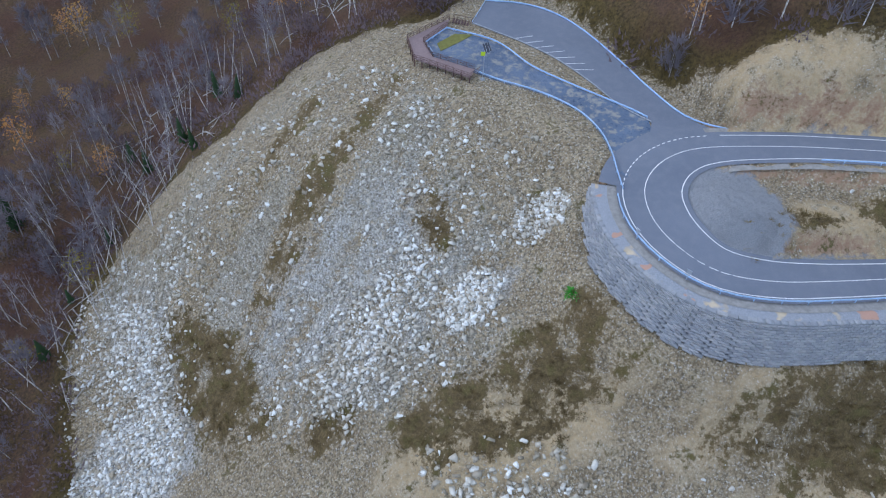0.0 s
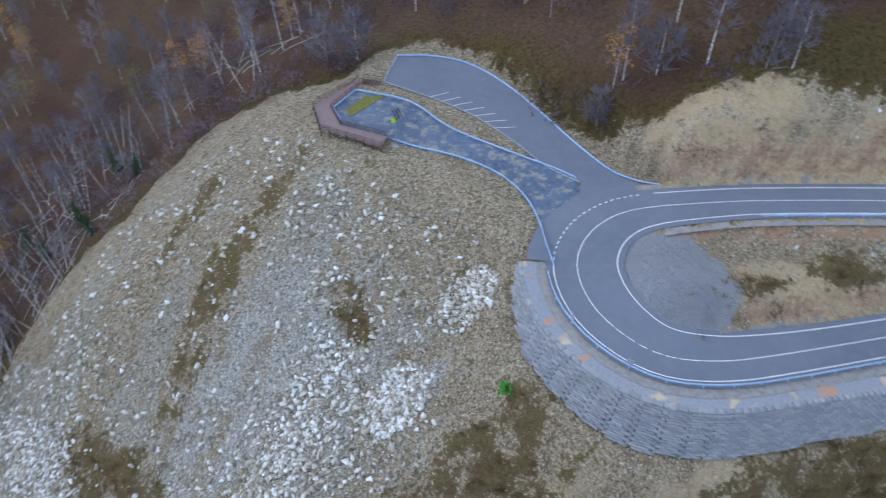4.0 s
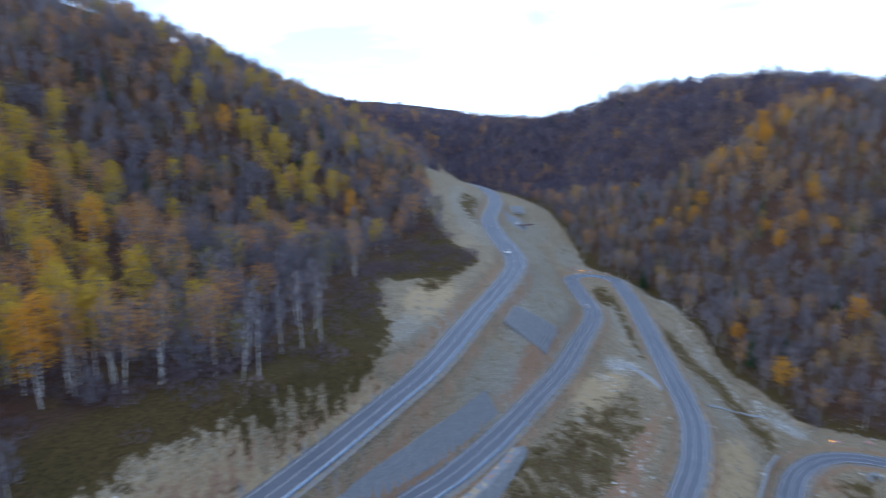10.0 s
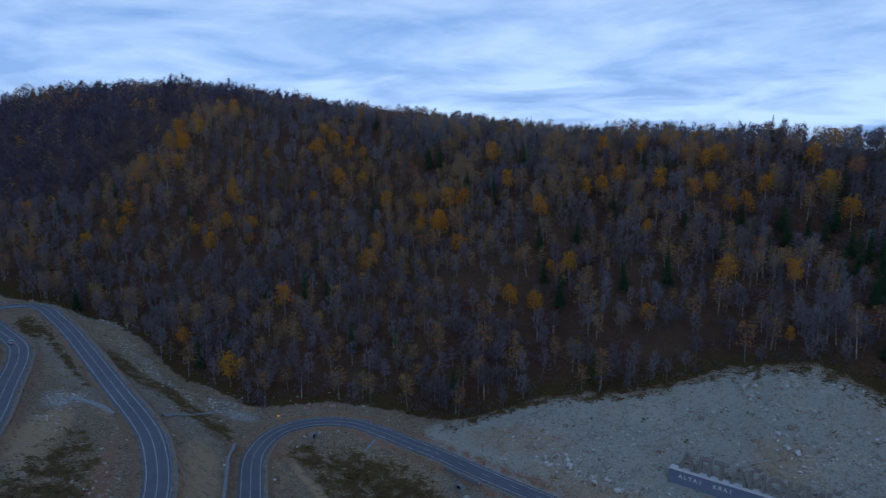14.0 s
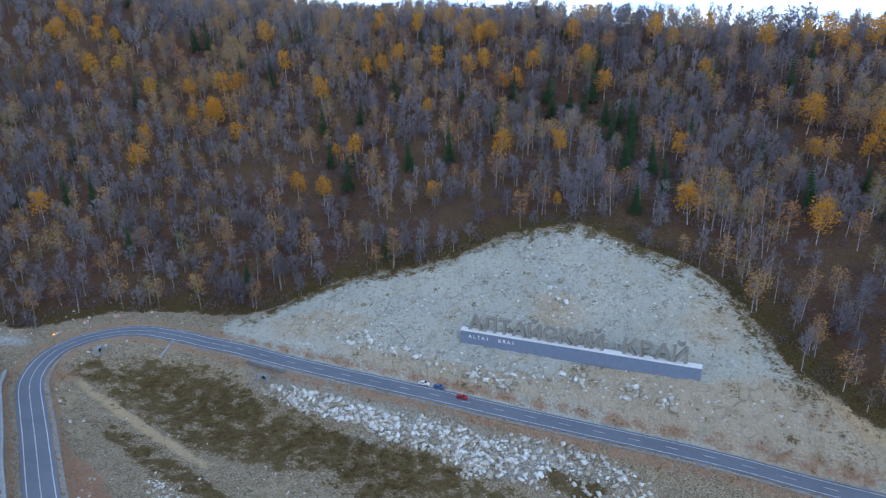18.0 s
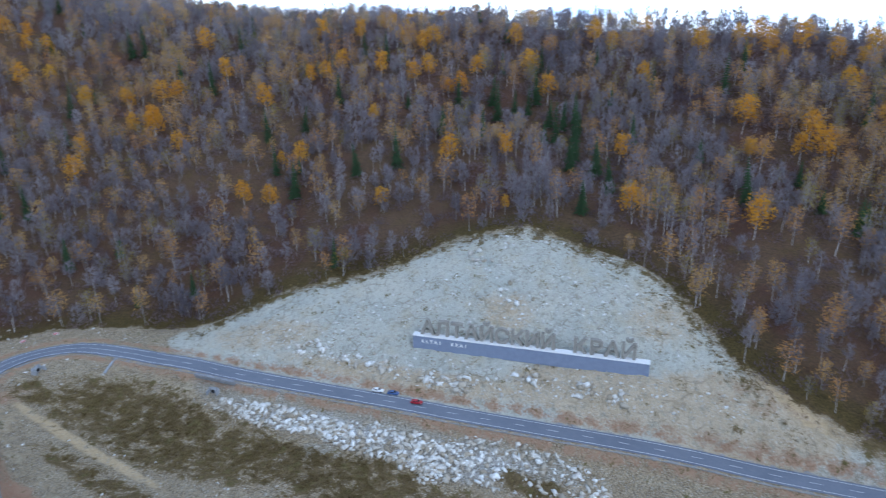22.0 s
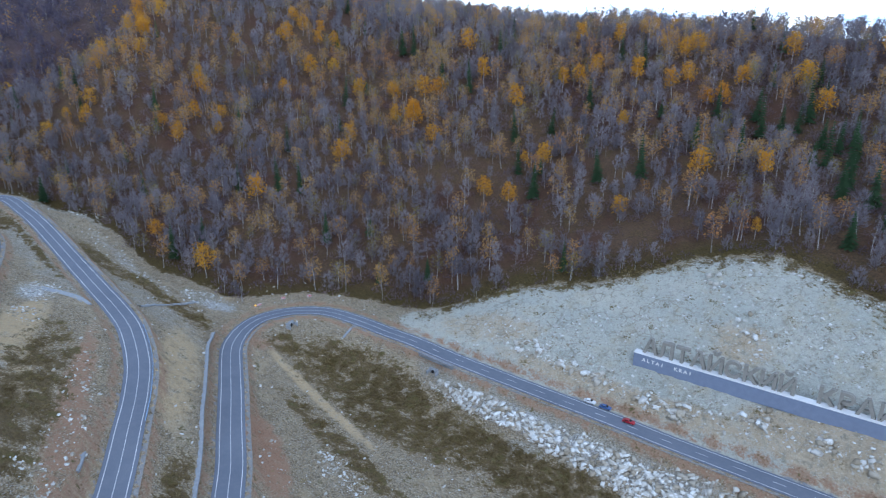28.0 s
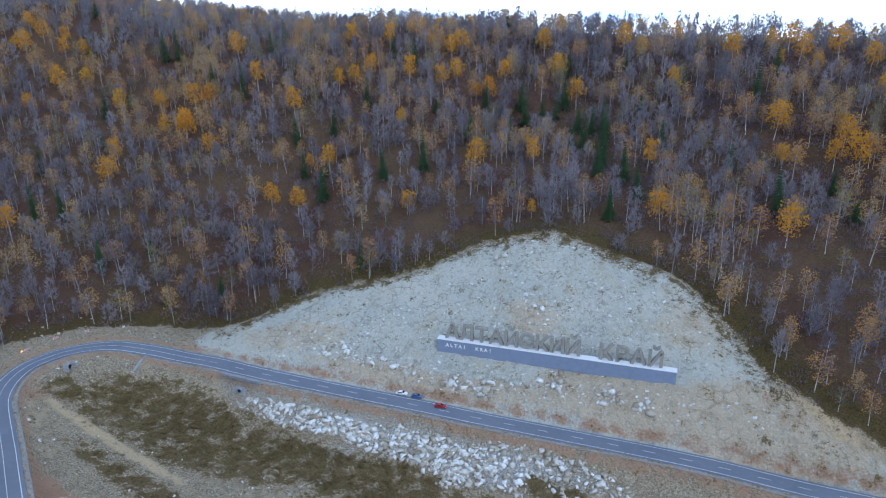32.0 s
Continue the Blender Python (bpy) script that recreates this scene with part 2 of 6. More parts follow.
    bare = n.step(n.math("ADD", n.attribute("scar").outputs["Fac"], n.math("MULTIPLY", edge, 0.4)), 0.35, 0.6)
    col = n.mix(bare, col, cut)
    ochre = n.mix(n.step(fine, 0.35, 0.7), (0.64, 0.50, 0.31), (0.44, 0.31, 0.17))
    ochre = n.mix(n.math("MULTIPLY", n.step(dust, 0.45, 0.7), 0.5), ochre, (0.52, 0.46, 0.34))
    ochre = n.mix(n.math("MULTIPLY", n.step(mid, 0.5, 0.66), 0.7), ochre, chip)
    col = n.mix(n.math("MULTIPLY", n.step(n.math("ADD", tan, edge), 0.4, 0.75), n.math("SUBTRACT", 1.0, bare)), col, ochre)
    col = n.mix(n.step(n.math("ADD", clay, edge), 0.4, 0.75), col, red)
    col = n.mix(n.step(n.math("ADD", weeds, n.math("MULTIPLY", edge, 1.9)), 0.4, 0.75), col, dead)
    col = n.mix(n.step(n.math("ADD", grey, n.math("MULTIPLY", edge, 0.4)), 0.4, 0.55), col, shingle)
    col = n.mix(n.step(n.math("ADD", woods, n.math("MULTIPLY", edge, 0.8)), 0.4, 0.58), col, floor)
    n.colour(col)
    h = n.math("ADD", n.math("MULTIPLY", stones.outputs["Distance"], -0.5), n.math("ADD", fine, n.math("MULTIPLY", mid, 2.0)))
    n.bump(h, 1.0, 1.0)


def asphalt_look(n):
    a, b, c = n.noise(0.05, 4), n.noise(0.6, 5, 0.6), n.noise(30, 2)
    col = n.mix(n.step(a, 0.3, 0.7), (0.122, 0.14, 0.185), (0.165, 0.185, 0.232))
    col = n.mix(n.math("MULTIPLY", n.step(b, 0.45, 0.75), 0.5), col, (0.195, 0.21, 0.245))
    col = n.mix(n.math("MULTIPLY", n.step(c, 0.4, 0.8), 0.3), col, (0.05, 0.05, 0.055))
    n.colour(col)
    n.bump(c, 0.15, 0.01)


GROUND = material("ground", ground_look, 0.95, spec=0.15)
ASPHALT = material("asphalt", asphalt_look, 0.75, spec=0.4)
PAINT = material("road_paint", plain((0.72, 0.73, 0.74), 0.16, 0.8), 0.7)
GRAVEL = material("gravel_verge", plain((0.27, 0.26, 0.25), 0.3, 1.2), 0.95)


# ---- mesh helpers ----
def mesh_from(name, verts, faces, mats, index=None, attrs=()):
    """A mesh from numpy arrays; faces all with the same count of corners."""
    me = bpy.data.meshes.new(name)
    v, f = np.asarray(verts, np.float32), np.asarray(faces, np.int32)
    k = f.shape[1]
    me.vertices.add(len(v))
    me.vertices.foreach_set("co", v.ravel())
    me.loops.add(f.size)
    me.loops.foreach_set("vertex_index", f.ravel())
    me.polygons.add(len(f))
    me.polygons.foreach_set("loop_start", np.arange(0, f.size, k, dtype=np.int32))
    me.polygons.foreach_set("loop_total", np.full(len(f), k, np.int32))
    for m in mats:
        me.materials.append(m)
    if index is not None:
        me.polygons.foreach_set("material_index", np.asarray(index, np.int32))
    for nm, kind, data in attrs:
        a = me.attributes.new(nm, kind, "POINT")
        a.data.foreach_set("color" if kind == "FLOAT_COLOR" else "value", np.asarray(data, np.float32).ravel())
    me.update(calc_edges=True)
    return me


def part(name, bm, mat, parent, label=""):
    """Links a bmesh as one mesh object under a thing or a part."""
    me = bpy.data.meshes.new(name)
    bm.to_mesh(me)
    bm.free()
    me.materials.append(mat)
    ob = new(name, me)
    ob.parent = parent
    return tagged(ob, label)


def strip(name, left, right, mat, parent=None):
    """A band between two lines of points."""
    n = len(left)
    v = np.empty((2 * n, 3))
    v[0::2], v[1::2] = left, right
    i = np.arange(n - 1) * 2
    ob = new(name, mesh_from(name, v, np.stack([i, i + 1, i + 3, i + 2], 1), [mat]))
    ob.parent = parent
    return ob
# ---- the plan: road, slopes, woods (metres) ----
ROAD_FAR = [(640, 158, 55), (590, 118, 51.5), (563, 88, 48.5), (544, 70, 46.1), (522, 59, 44.2), (489, 53.4, 42.2), (458, 52.2, 41.1), (427, 52, 40), (396, 48.2, 38.9), (360, 40.2, 37.5), (331, 32.8, 36.2), (314, 30.2, 35.3), (297, 30.6, 34.6)]
ROAD_UPPER = [(281.5, 32.8, 33.8), (262, 36.2, 32.8), (248.8, 38.9, 32.1), (226, 43, 30.6), (204, 46.8, 29.4), (186.2, 51, 28.5), (173, 55.2, 27.9), (160, 59.2, 27.3), (147, 63.2, 26.8), (134, 67.8, 26.1), (122.4, 72.1, 25.5), (111.7, 76.4, 24.9), (102, 80.3, 24.2), (93.5, 83.6, 23.5), (85.8, 86.5, 22.8)]
ROAD_LOOP = [(77, 89.2, 22), (71.2, 90.9, 21.3), (65.9, 91.2, 21), (61.1, 89.9, 20.7), (57.4, 87.5, 20.4), (54.6, 84.2, 20.2), (53, 80.2, 20.1), (52.6, 75.6, 19.9), (53.3, 71.4, 19.8), (55.1, 67.7, 19.4), (57.7, 64.6, 18.9), (61.6, 62.2, 18.5), (68.5, 60.5, 17.8), (76.6, 59.8, 17.1), (86.2, 59.4, 16.2)]
ROAD_MIDDLE = [(98.8, 59, 15), (110, 58.6, 14), (119.2, 57, 13.5), (128.2, 54.9, 13), (137.8, 52.4, 12.5), (146.2, 49.3, 12.2), (155.8, 44.8, 11.7), (165, 40, 11.2), (175, 35.6, 10.8), (188, 30.6, 10.3), (205, 25, 9.6), (229, 17.6, 8.7), (257, 9.4, 7.7), (295, 2, 5.9), (325, -4, 4.8), (346, -6.2, 4.1), (363, -5.2, 3.5), (388, -1.7, 2.8), (419, 1.6, 1.8), (432, 2, 1.4), (440.5, -2.8, 1.1), (444, -10.5, 0.6), (442, -19, 0.1), (433, -25.2, -0.2)]
ROAD_LOWER = [(409, -28.1, -0.8), (378, -30.8, -1.7), (322, -33.5, -4.5), (289, -35.2, -6.4), (268, -36.3, -7.5), (249, -36, -8.6), (226, -32, -9.9), (207.5, -26, -11), (192, -19.5, -11.9), (177.3, -13.4, -12.7), (164, -7.6, -13.3), (151.9, -2.4, -14), (140.9, 1.7, -14.6), (131, 4.7, -15.3), (121.8, 6.7, -15.8), (113.6, 7.7, -16.4), (98.7, 9, -17.2), (85.5, 10, -17.8), (70, 10.6, -18.5), (45, 9, -19.5), (25, 6, -20.3), (16, -4, -20.8), (23, -12, -21.2)]
ROAD_VALLEY = [(45, -11, -21.5), (70, -9, -21.7), (83.8, -10, -21.8), (94.3, -12.8, -21.9), (109.4, -16.8, -22.3), (127.5, -22.2, -23.1), (149, -29.7, -24), (161.4, -34.3, -24.5), (175.5, -40.9, -25), (190.5, -46.9, -25.6), (207.5, -53.8, -26.4), (217, -57.7, -26.8), (231, -63.2, -27.5), (250.5, -71.1, -28.9), (260.4, -76.9, -29.6), (268, -84, -29.8), (272.8, -91.5, -30), (274.8, -98.5, -30.5), (274.8, -107.6, -31.1), (271.4, -117.2, -32), (264.2, -124.6, -32.7), (248.4, -130.8, -33.3), (235.7, -134.4, -33.8), (222.2, -138.8, -34.3), (208, -142.5, -35.1), (195, -146.4, -36), (170.5, -154.2, -37.4), (136.3, -165.2, -39.3), (117.3, -170.7, -40.2), (94, -178.2, -41.4), (61, -188.8, -43.1), (40, -194.9, -44.3), (16, -200.5, -45.7), (-23.6, -212, -48), (-80, -226, -51), (-160, -240, -56)]
SCREE = [(-3.5, 108.5, 10), (-27.7, 120.2, -2), (-16.6, 103.4, -5), (-42.7, 112.1, -20), (-53.6, 94.8, -33), (3.3, 67.9, -5), (-13.6, 85.7, -12), (-28.7, 93.2, -18), (13.5, 79, 3), (28.5, 62.3, 2), (13, 115.9, 18), (32.5, 103, 17), (39.3, 85, 12), (5.2, 142.8, 15), (-11.4, 133, 8)]
WALL_FOOT = [(41, 78, 12.5), (46, 68, 9.5), (52, 60, 8), (60, 55, 7), (71, 52, 6), (85, 49.5, 6), (110, 45.5, 6), (133, 39.5, 6.5), (155, 30, 7), (186, 19, 7.5)]
BELOW = [(23.2, 49.3, -8), (-4.8, 62.1, -15), (57.1, 42, 0), (73.9, 36.4, -2), (-38.7, 71.1, -32), (0.3, 20.6, -22), (-58.9, 32.6, -42), (-30, -40, -36), (20, -60, -38), (-90, -120, -60), (-200, -60, -58)]
WEST = [(-96.6, 280.9, -38), (-47.5, 260.8, -22), (-98, 217, -42), (-69.6, 155.3, -36), (-77.5, 125.2, -42), (-4.1, 203.5, 0), (17.3, 174.6, 14), (-39.2, 189.5, -18), (-180.7, 264, -30), (-197.5, 128, -30), (-332.6, 211.9, 30), (-152.4, 433.8, 10), (-380, 0, 10)]
PARK = [(41.1, 153.1, 22), (61.3, 150.2, 26), (73.1, 119.5, 31), (86.9, 112.2, 40), (90.3, 98.2, 36), (78.9, 106.3, 28), (40.7, 176.4, 20), (29.3, 201.9, 12), (66.8, 192.2, 34), (44.2, 273.4, 30), (110, 240, 80), (60, 400, 90)]
NORTH = [(128, 113, 45), (154, 90, 41), (100, 112, 48), (278, 139, 46), (195, 160, 56), (326, 88, 42), (375, 267, 155), (453, 238, 139), (573, 217, 114), (633, 153, 69), (267, 289, 133), (317, 200, 82), (185, 191, 76), (250, 73, 42), (300, 420, 190), (500, 420, 190), (760, 330, 140)]
CUT = [(80, 98, 33), (95, 92, 35), (115, 82, 37), (132, 72, 38), (150, 66, 38), (180, 62, 37)]
TOE = [(479, -6, 0), (436, -49, -12), (340, -68, -22), (296, -87, -29), (258, -155, -34), (230, -169, -29)]
SOUTH_MID = [(362, -112, -10), (311, -190, -12), (450, -257, 38), (519, -46, 10), (241, -279, 22), (289, -336, 53), (806, 23, 30), (611, -129, 48), (260, -259, 12), (170, -347, 33), (52, -346, 22), (14, -262, -10), (-20, -306, -2), (-27, -349, 32)]
SOUTH_RIDGE = [(1107, 83, 89), (904, -73, 124), (914, -181, 136), (732, -180, 132), (720, -240, 119), (675, -312, 110), (590, -253, 103), (528, -368, 92), (461, -330, 80), (404, -350, 76), (323, -385, 81), (245, -414, 82), (167, -428, 77), (96, -465, 80), (46, -444, 76), (-45, -424, 68), (-200, -420, 52), (400, -600, 25), (100, -650, 0), (-200, -620, -10), (800, -500, 80), (640, -205, 122), (590, -150, 92), (530, -110, 58), (700, -90, 70), (480, -200, 38)]
FAR = [(1181, 448, 138), (1442, 455, 130), (1679, 330, 112), (1606, 113, 72), (797, 137, 50), (1199, 162, 74), (1500, -250, 110), (1100, 500, 170), (2300, 480, 150), (2350, 200, 95), (3000, 200, 70), (-900, 500, 120), (-900, -500, 0), (0, -1500, -280), (0, 1500, 200), (-3000, 0, 120), (0, -3500, -420), (0, 3500, 200)]
SCAR = [(143, -192, -27), (101, -206, -26), (58, -214, -27), (128, -246, 4), (170, -205, -18), (85, -248, 1), (205, -172, -26), (20, -218, -30), (-10, -222, -38), (40, -248, -12)]
STREAM = [(223, -113, -42), (183, -123, -44), (149, -133, -46), (111, -151, -50), (59, -174, -51), (168, -106, -44), (0, -185, -54), (-80, -205, -58)]
MID = [(204, -40, -17), (262, -60, -20), (242, -11, -2), (213, -6, -3), (300, -55, -16), (380, -45, -8)]


def spline(points, step):
    """Catmull-Rom through points, resampled evenly."""
    p = np.array(points, float)
    p = np.vstack([2 * p[0] - p[1], p, 2 * p[-1] - p[-2]])
    out = []
    for i in range(1, len(p) - 2):
        a, b, c, d = p[i - 1:i + 3]
        n = max(2, int(np.linalg.norm(c - b) / 1.0))
        u = np.linspace(0, 1, n, endpoint=False)[:, None]
        out.append(0.5 * (2 * b + (c - a) * u + (2 * a - 5 * b + 4 * c - d) * u ** 2 + (3 * b - a - 3 * c + d) * u ** 3))
    q = np.vstack(out + [p[-2:-1]])
    s = np.r_[0, np.cumsum(np.linalg.norm(np.diff(q[:, :2], axis=0), axis=1))]
    t = np.linspace(0, s[-1], max(2, int(s[-1] / step) + 1))
    return np.stack([np.interp(t, s, q[:, k]) for k in range(q.shape[1])], 1)


ROAD = spline(ROAD_FAR + ROAD_UPPER + ROAD_LOOP + ROAD_MIDDLE + ROAD_LOWER + ROAD_VALLEY, 2.0)
CONTROL = np.array(SCREE + WALL_FOOT + BELOW + WEST + PARK + NORTH + CUT + TOE + SOUTH_MID + SOUTH_RIDGE + FAR + SCAR + STREAM + MID + [tuple(q) for q in ROAD[::4]], float)


def _kernel(d2):
    return np.sqrt(d2 + 16.0)


_n = len(CONTROL)
_d2 = ((CONTROL[:, None, :2] - CONTROL[None, :, :2]) ** 2).sum(2)
_A = np.zeros((_n + 1, _n + 1))
_A[:_n, :_n] = -_kernel(_d2) - np.eye(_n) * -0.3
_A[:_n, _n] = _A[_n, :_n] = 1
RBF = np.linalg.solve(_A, np.r_[CONTROL[:, 2], 0])


def smooth(a, b, v):
    u = np.clip((v - a) / (b - a), 0, 1)
    return u * u * (3 - 2 * u)


def base_height(x, y):
    z = np.full(x.shape, RBF[-1])
    for (cx, cy, _), w in zip(CONTROL, RBF[:-1]):
        z -= w * _kernel((x - cx) ** 2 + (y - cy) ** 2)
    return z


def road_near(x, y, reach=26.0):
    """Distance to the road's middle, its height there, the signed side (left of its course is plus) and its index."""
    dist, zr, side = np.full(x.shape, 1e3), np.zeros(x.shape), np.zeros(x.shape)
    near = np.full(x.shape, -1)
    tang = np.gradient(ROAD[:, :2], axis=0)
    tang /= np.linalg.norm(tang, axis=1)[:, None]
    for i, ((px, py, pz), (tx, ty)) in enumerate(zip(ROAD, tang)):
        k = np.flatnonzero((np.abs(x - px) < reach) & (np.abs(y - py) < reach))
        if not len(k):
            continue
        dx, dy = x[k] - px, y[k] - py
        d = np.hypot(dx, dy)
        m = d < dist[k]
        kk = k[m]
        along = dx[m] * tx + dy[m] * ty
        dist[kk] = d[m]
        zr[kk] = pz
        near[kk] = i
        side[kk] = tx * dy[m] - ty * dx[m]
    dist = np.where(dist < 900, np.minimum(dist, np.maximum(np.abs(side), np.sqrt(np.maximum(dist ** 2 - 1, 0)))), dist)
    return dist, zr, side, near


RS = np.r_[0, np.cumsum(np.linalg.norm(np.diff(ROAD[:, :2], axis=0), axis=1))]


def at_road(x, y):
    return int(np.argmin((ROAD[:, 0] - x) ** 2 + (ROAD[:, 1] - y) ** 2))


# the stone retaining wall on the outer side of the loop and the middle road
WALL_FROM, WALL_TO = at_road(54, 83), at_road(192, 29.5)
WALL_MARKS = [RS[WALL_FROM], RS[at_road(52.8, 75)], RS[at_road(56, 66.5)], RS[at_road(77, 59.8)], RS[at_road(92, 57)], RS[at_road(112, 56)], RS[at_road(164, 39.6)], RS[WALL_TO]]
WALL_HIGH = np.interp(RS, WALL_MARKS, [1.5, 5.2, 6.9, 5.9, 5.4, 4.9, 4.2, 1.8])
WALL_OUT = np.interp(RS, WALL_MARKS, [8.6, 8.5, 7.9, 7.6, 8.5, 9.8, 10.0, 8.2])
BATTER = 0.5
# the stepped gabion bank between the middle and the upper road
BANK_FROM, BANK_TO = at_road(112, 56), at_road(206, 24.6)
BANK_RISE = np.interp(ROAD[:, 0], [112, 140, 141, 165, 166, 206], [6.9, 7.2, 7.9, 8.2, 8.8, 8.0])
# car park and lookout road, a gently rising pad
PAD = [(75, 94.3), (64.6, 94.3), (58.2, 91.7), (52.8, 86.4), (46.6, 88.1), (43.6, 92.3), (37.7, 106.2), (25.4, 113.8), (17.5, 135.5), (26.1, 144.3), (39.1, 157.6), (55.9, 151), (63.9, 135.5), (71.6, 113.7), (77.2, 96.4)]


# the second gabion slope: its four corners and its plane
MAT_CORNERS = [(246, 30.5, 28), (263, 27.7, 29), (293, 11, 11.5), (261, 16, 11)]
MAT = [q[:2] for q in MAT_CORNERS]
MAT_PLANE = np.linalg.lstsq(np.array([(1, q[0], q[1]) for q in MAT_CORNERS]), np.array([q[2] for q in MAT_CORNERS]), rcond=None)[0]


def pad_height(x, y):
    return 20.25 + 0.042 * np.clip(np.hypot(x - 54, y - 88) - 4, 0, 80)


def inside(poly, x, y):
    """Which points lie in a polygon."""
    r = np.zeros(x.shape, bool)
    for (ax, ay), (bx, by) in zip(poly, poly[1:] + poly[:1]):
        if ay != by:
            r ^= ((ay > y) != (by > y)) & (x < (bx - ax) * (y - ay) / (by - ay) + ax)
    return r


def soft_inside(poly, x, y, r):
    """0 to 1 over a border of width r, by a few shifted samples."""
    s = sum(inside(poly, x + q * r * math.cos(a), y + q * r * math.sin(a)).astype(float) for a in (0.3, 1.6, 2.8, 4.1, 5.4) for q in (0.5, 1))
    return s / 10


def between(x, y):
    """For points between the upper and the middle road: the share of the way up, and both heights."""
    t, za, zb, both = np.zeros(x.shape), np.zeros(x.shape), np.zeros(x.shape), np.zeros(x.shape, bool)
    k = np.flatnonzero((x > 92) & (x < 245) & (y > 5) & (y < 80))
    if not len(k):
        return t, za, zb, both
    found = []
    for i0, i1 in ((at_road(262, 36.2), at_road(84, 83.5)), (at_road(84, 57.3), at_road(262, 8.2))):
        d, zz, sd = np.full(len(k), 1e3), np.zeros(len(k)), np.zeros(len(k))
        for i in range(i0, i1):
            q = ROAD[i]
            w = ROAD[i + 1, :2] - ROAD[i - 1, :2]
            w = w / np.linalg.norm(w)
            dx, dy = x[k] - q[0], y[k] - q[1]
            r = np.hypot(dx, dy)
            m = r < d
            d[m], zz[m], sd[m] = r[m], q[2], (w[0] * dy - w[1] * dx)[m]
        found.append((zz, sd))
    (z1, s1), (z2, s2) = found
    ok = (s1 > 5.4) & (s2 > 5.4) & (s1 < 40) & (s2 < 40)
    kk = k[ok]
    both[kk] = True
    t[kk] = (s2 / np.maximum(s1 + s2 - 10.8, 0.6) - 5.4 / np.maximum(s1 + s2 - 10.8, 0.6))[ok]
    za[kk], zb[kk] = z1[ok], z2[ok]
    return np.clip(t, 0, 1), za, zb, both


def shape_ground(x, y, z):
    """Cuts the road, the car park and the wall into the slopes."""
    d, zr, side, near = road_near(x, y)
    pad = soft_inside(PAD, x, y, 3.0)
    z = z * (1 - pad) + (pad_height(x, y) - 0.15) * pad
    w = 1 - smooth(5.4, 9.0, d)
    w = np.maximum(w, (1 - smooth(8.0, 11.0, d)) * (np.abs(RS[near] - RS[at_road(52.7, 76)]) < 26) * (side > 0))
    z = z * (1 - w) + (zr - 0.14) * w
    lot = inside(PAD, x, y) & (d > 4.4)
    z = np.where(lot, np.minimum(z, pad_height(x, y) - 0.15), z)
    out = -side
    k = (near >= WALL_FROM) & (near <= WALL_TO) & (out > 2) & (d < 25)
    top, foot = zr - 0.35, zr - 0.35 - WALL_HIGH[near]
    drop = smooth(WALL_OUT[near] - 2.2, WALL_OUT[near] - 0.5, out)
    end = WALL_OUT[near] + BATTER * WALL_HIGH[near]
    low = np.where(out < end + 0.5, foot - 0.4, foot - 0.4 + (z - foot + 0.4) * smooth(0.5, 9, out - end))
    z = np.where(k, top * (1 - drop) + low * drop, z)
    t, za, zb, both = between(x, y)
    z = np.where(both, zb + (za - zb) * t - 0.3 * np.sin(np.clip(t, 0, 1) * np.pi), z)
    m = soft_inside(MAT, x, y, 2.5)
    z = z * (1 - m) + (MAT_PLANE[0] + MAT_PLANE[1] * x + MAT_PLANE[2] * y) * m
    return z, d, side, near


# ---- ground ----
def axis(lo, hi, step, lo2, hi2, wide, far):
    """Grid lines: close in the middle, wider out to a second stretch, then growing to the horizon."""
    mid = np.r_[np.arange(lo2, lo, wide), np.arange(lo, hi, step), np.arange(hi, hi2 + 1, wide)]
    out, d, v = [], wide, mid[-1]
    while v < far:
        d *= 1.16
        v += d
        out.append(v)
    left, d, v = [], wide, mid[0]
    while v > -far:
        d *= 1.16
        v -= d
        left.append(v)
    return np.r_[left[::-1], mid, out]


WOODS_SOUTH = [(4500, 900), (1250, 230), (800, 150), (700, 100), (640, 60), (560, 18), (479, -8), (436, -50), (340, -70), (300, -92), (284, -128), (262, -150), (239, -160), (217, -190), (178, -219), (160, -240), (130, -251), (98, -250), (71, -250), (55, -242), (34, -227), (12, -221), (-20, -226), (-60, -240), (-130, -260), (-300, -280), (-4500, -600), (-4500, -4500), (4500, -4500)]
WOODS_NORTH = [(43.3, 155.9), (51.7, 152.7), (60, 144.5), (63.7, 131.1), (65.5, 120.2), (74.6, 107.2), (83.6, 103.1), (92, 99.5), (100.6, 94.5), (118, 84), (140, 73), (159, 66.5), (180, 61), (196, 60), (206, 63), (222, 69), (242, 74), (255, 64), (268, 50), (295, 44), (318, 57), (360, 73), (393, 87), (450, 94), (520, 108), (570, 130), (640, 150), (700, 120), (800, 151), (1250, 230), (4500, 950), (4500, 4500), (-4500, 4500), (-4500, -400), (-300, -60), (-100, 10), (-59.6, 75.6), (-65.6, 112.5), (-55.6, 131), (-41.6, 141.4), (-19.4, 141.5), (-0.8, 154.6), (17.9, 152.8), (30.4, 149.7)]


def blob(x, y, cx, cy, rx, ry, turn=0.0):
    c, s = math.cos(radians(turn)), math.sin(radians(turn))
    u, v = ((x - cx) * c + (y - cy) * s) / rx, (-(x - cx) * s + (y - cy) * c) / ry
    return np.clip(1.25 - (u * u + v * v) * 0.75, 0, 1)


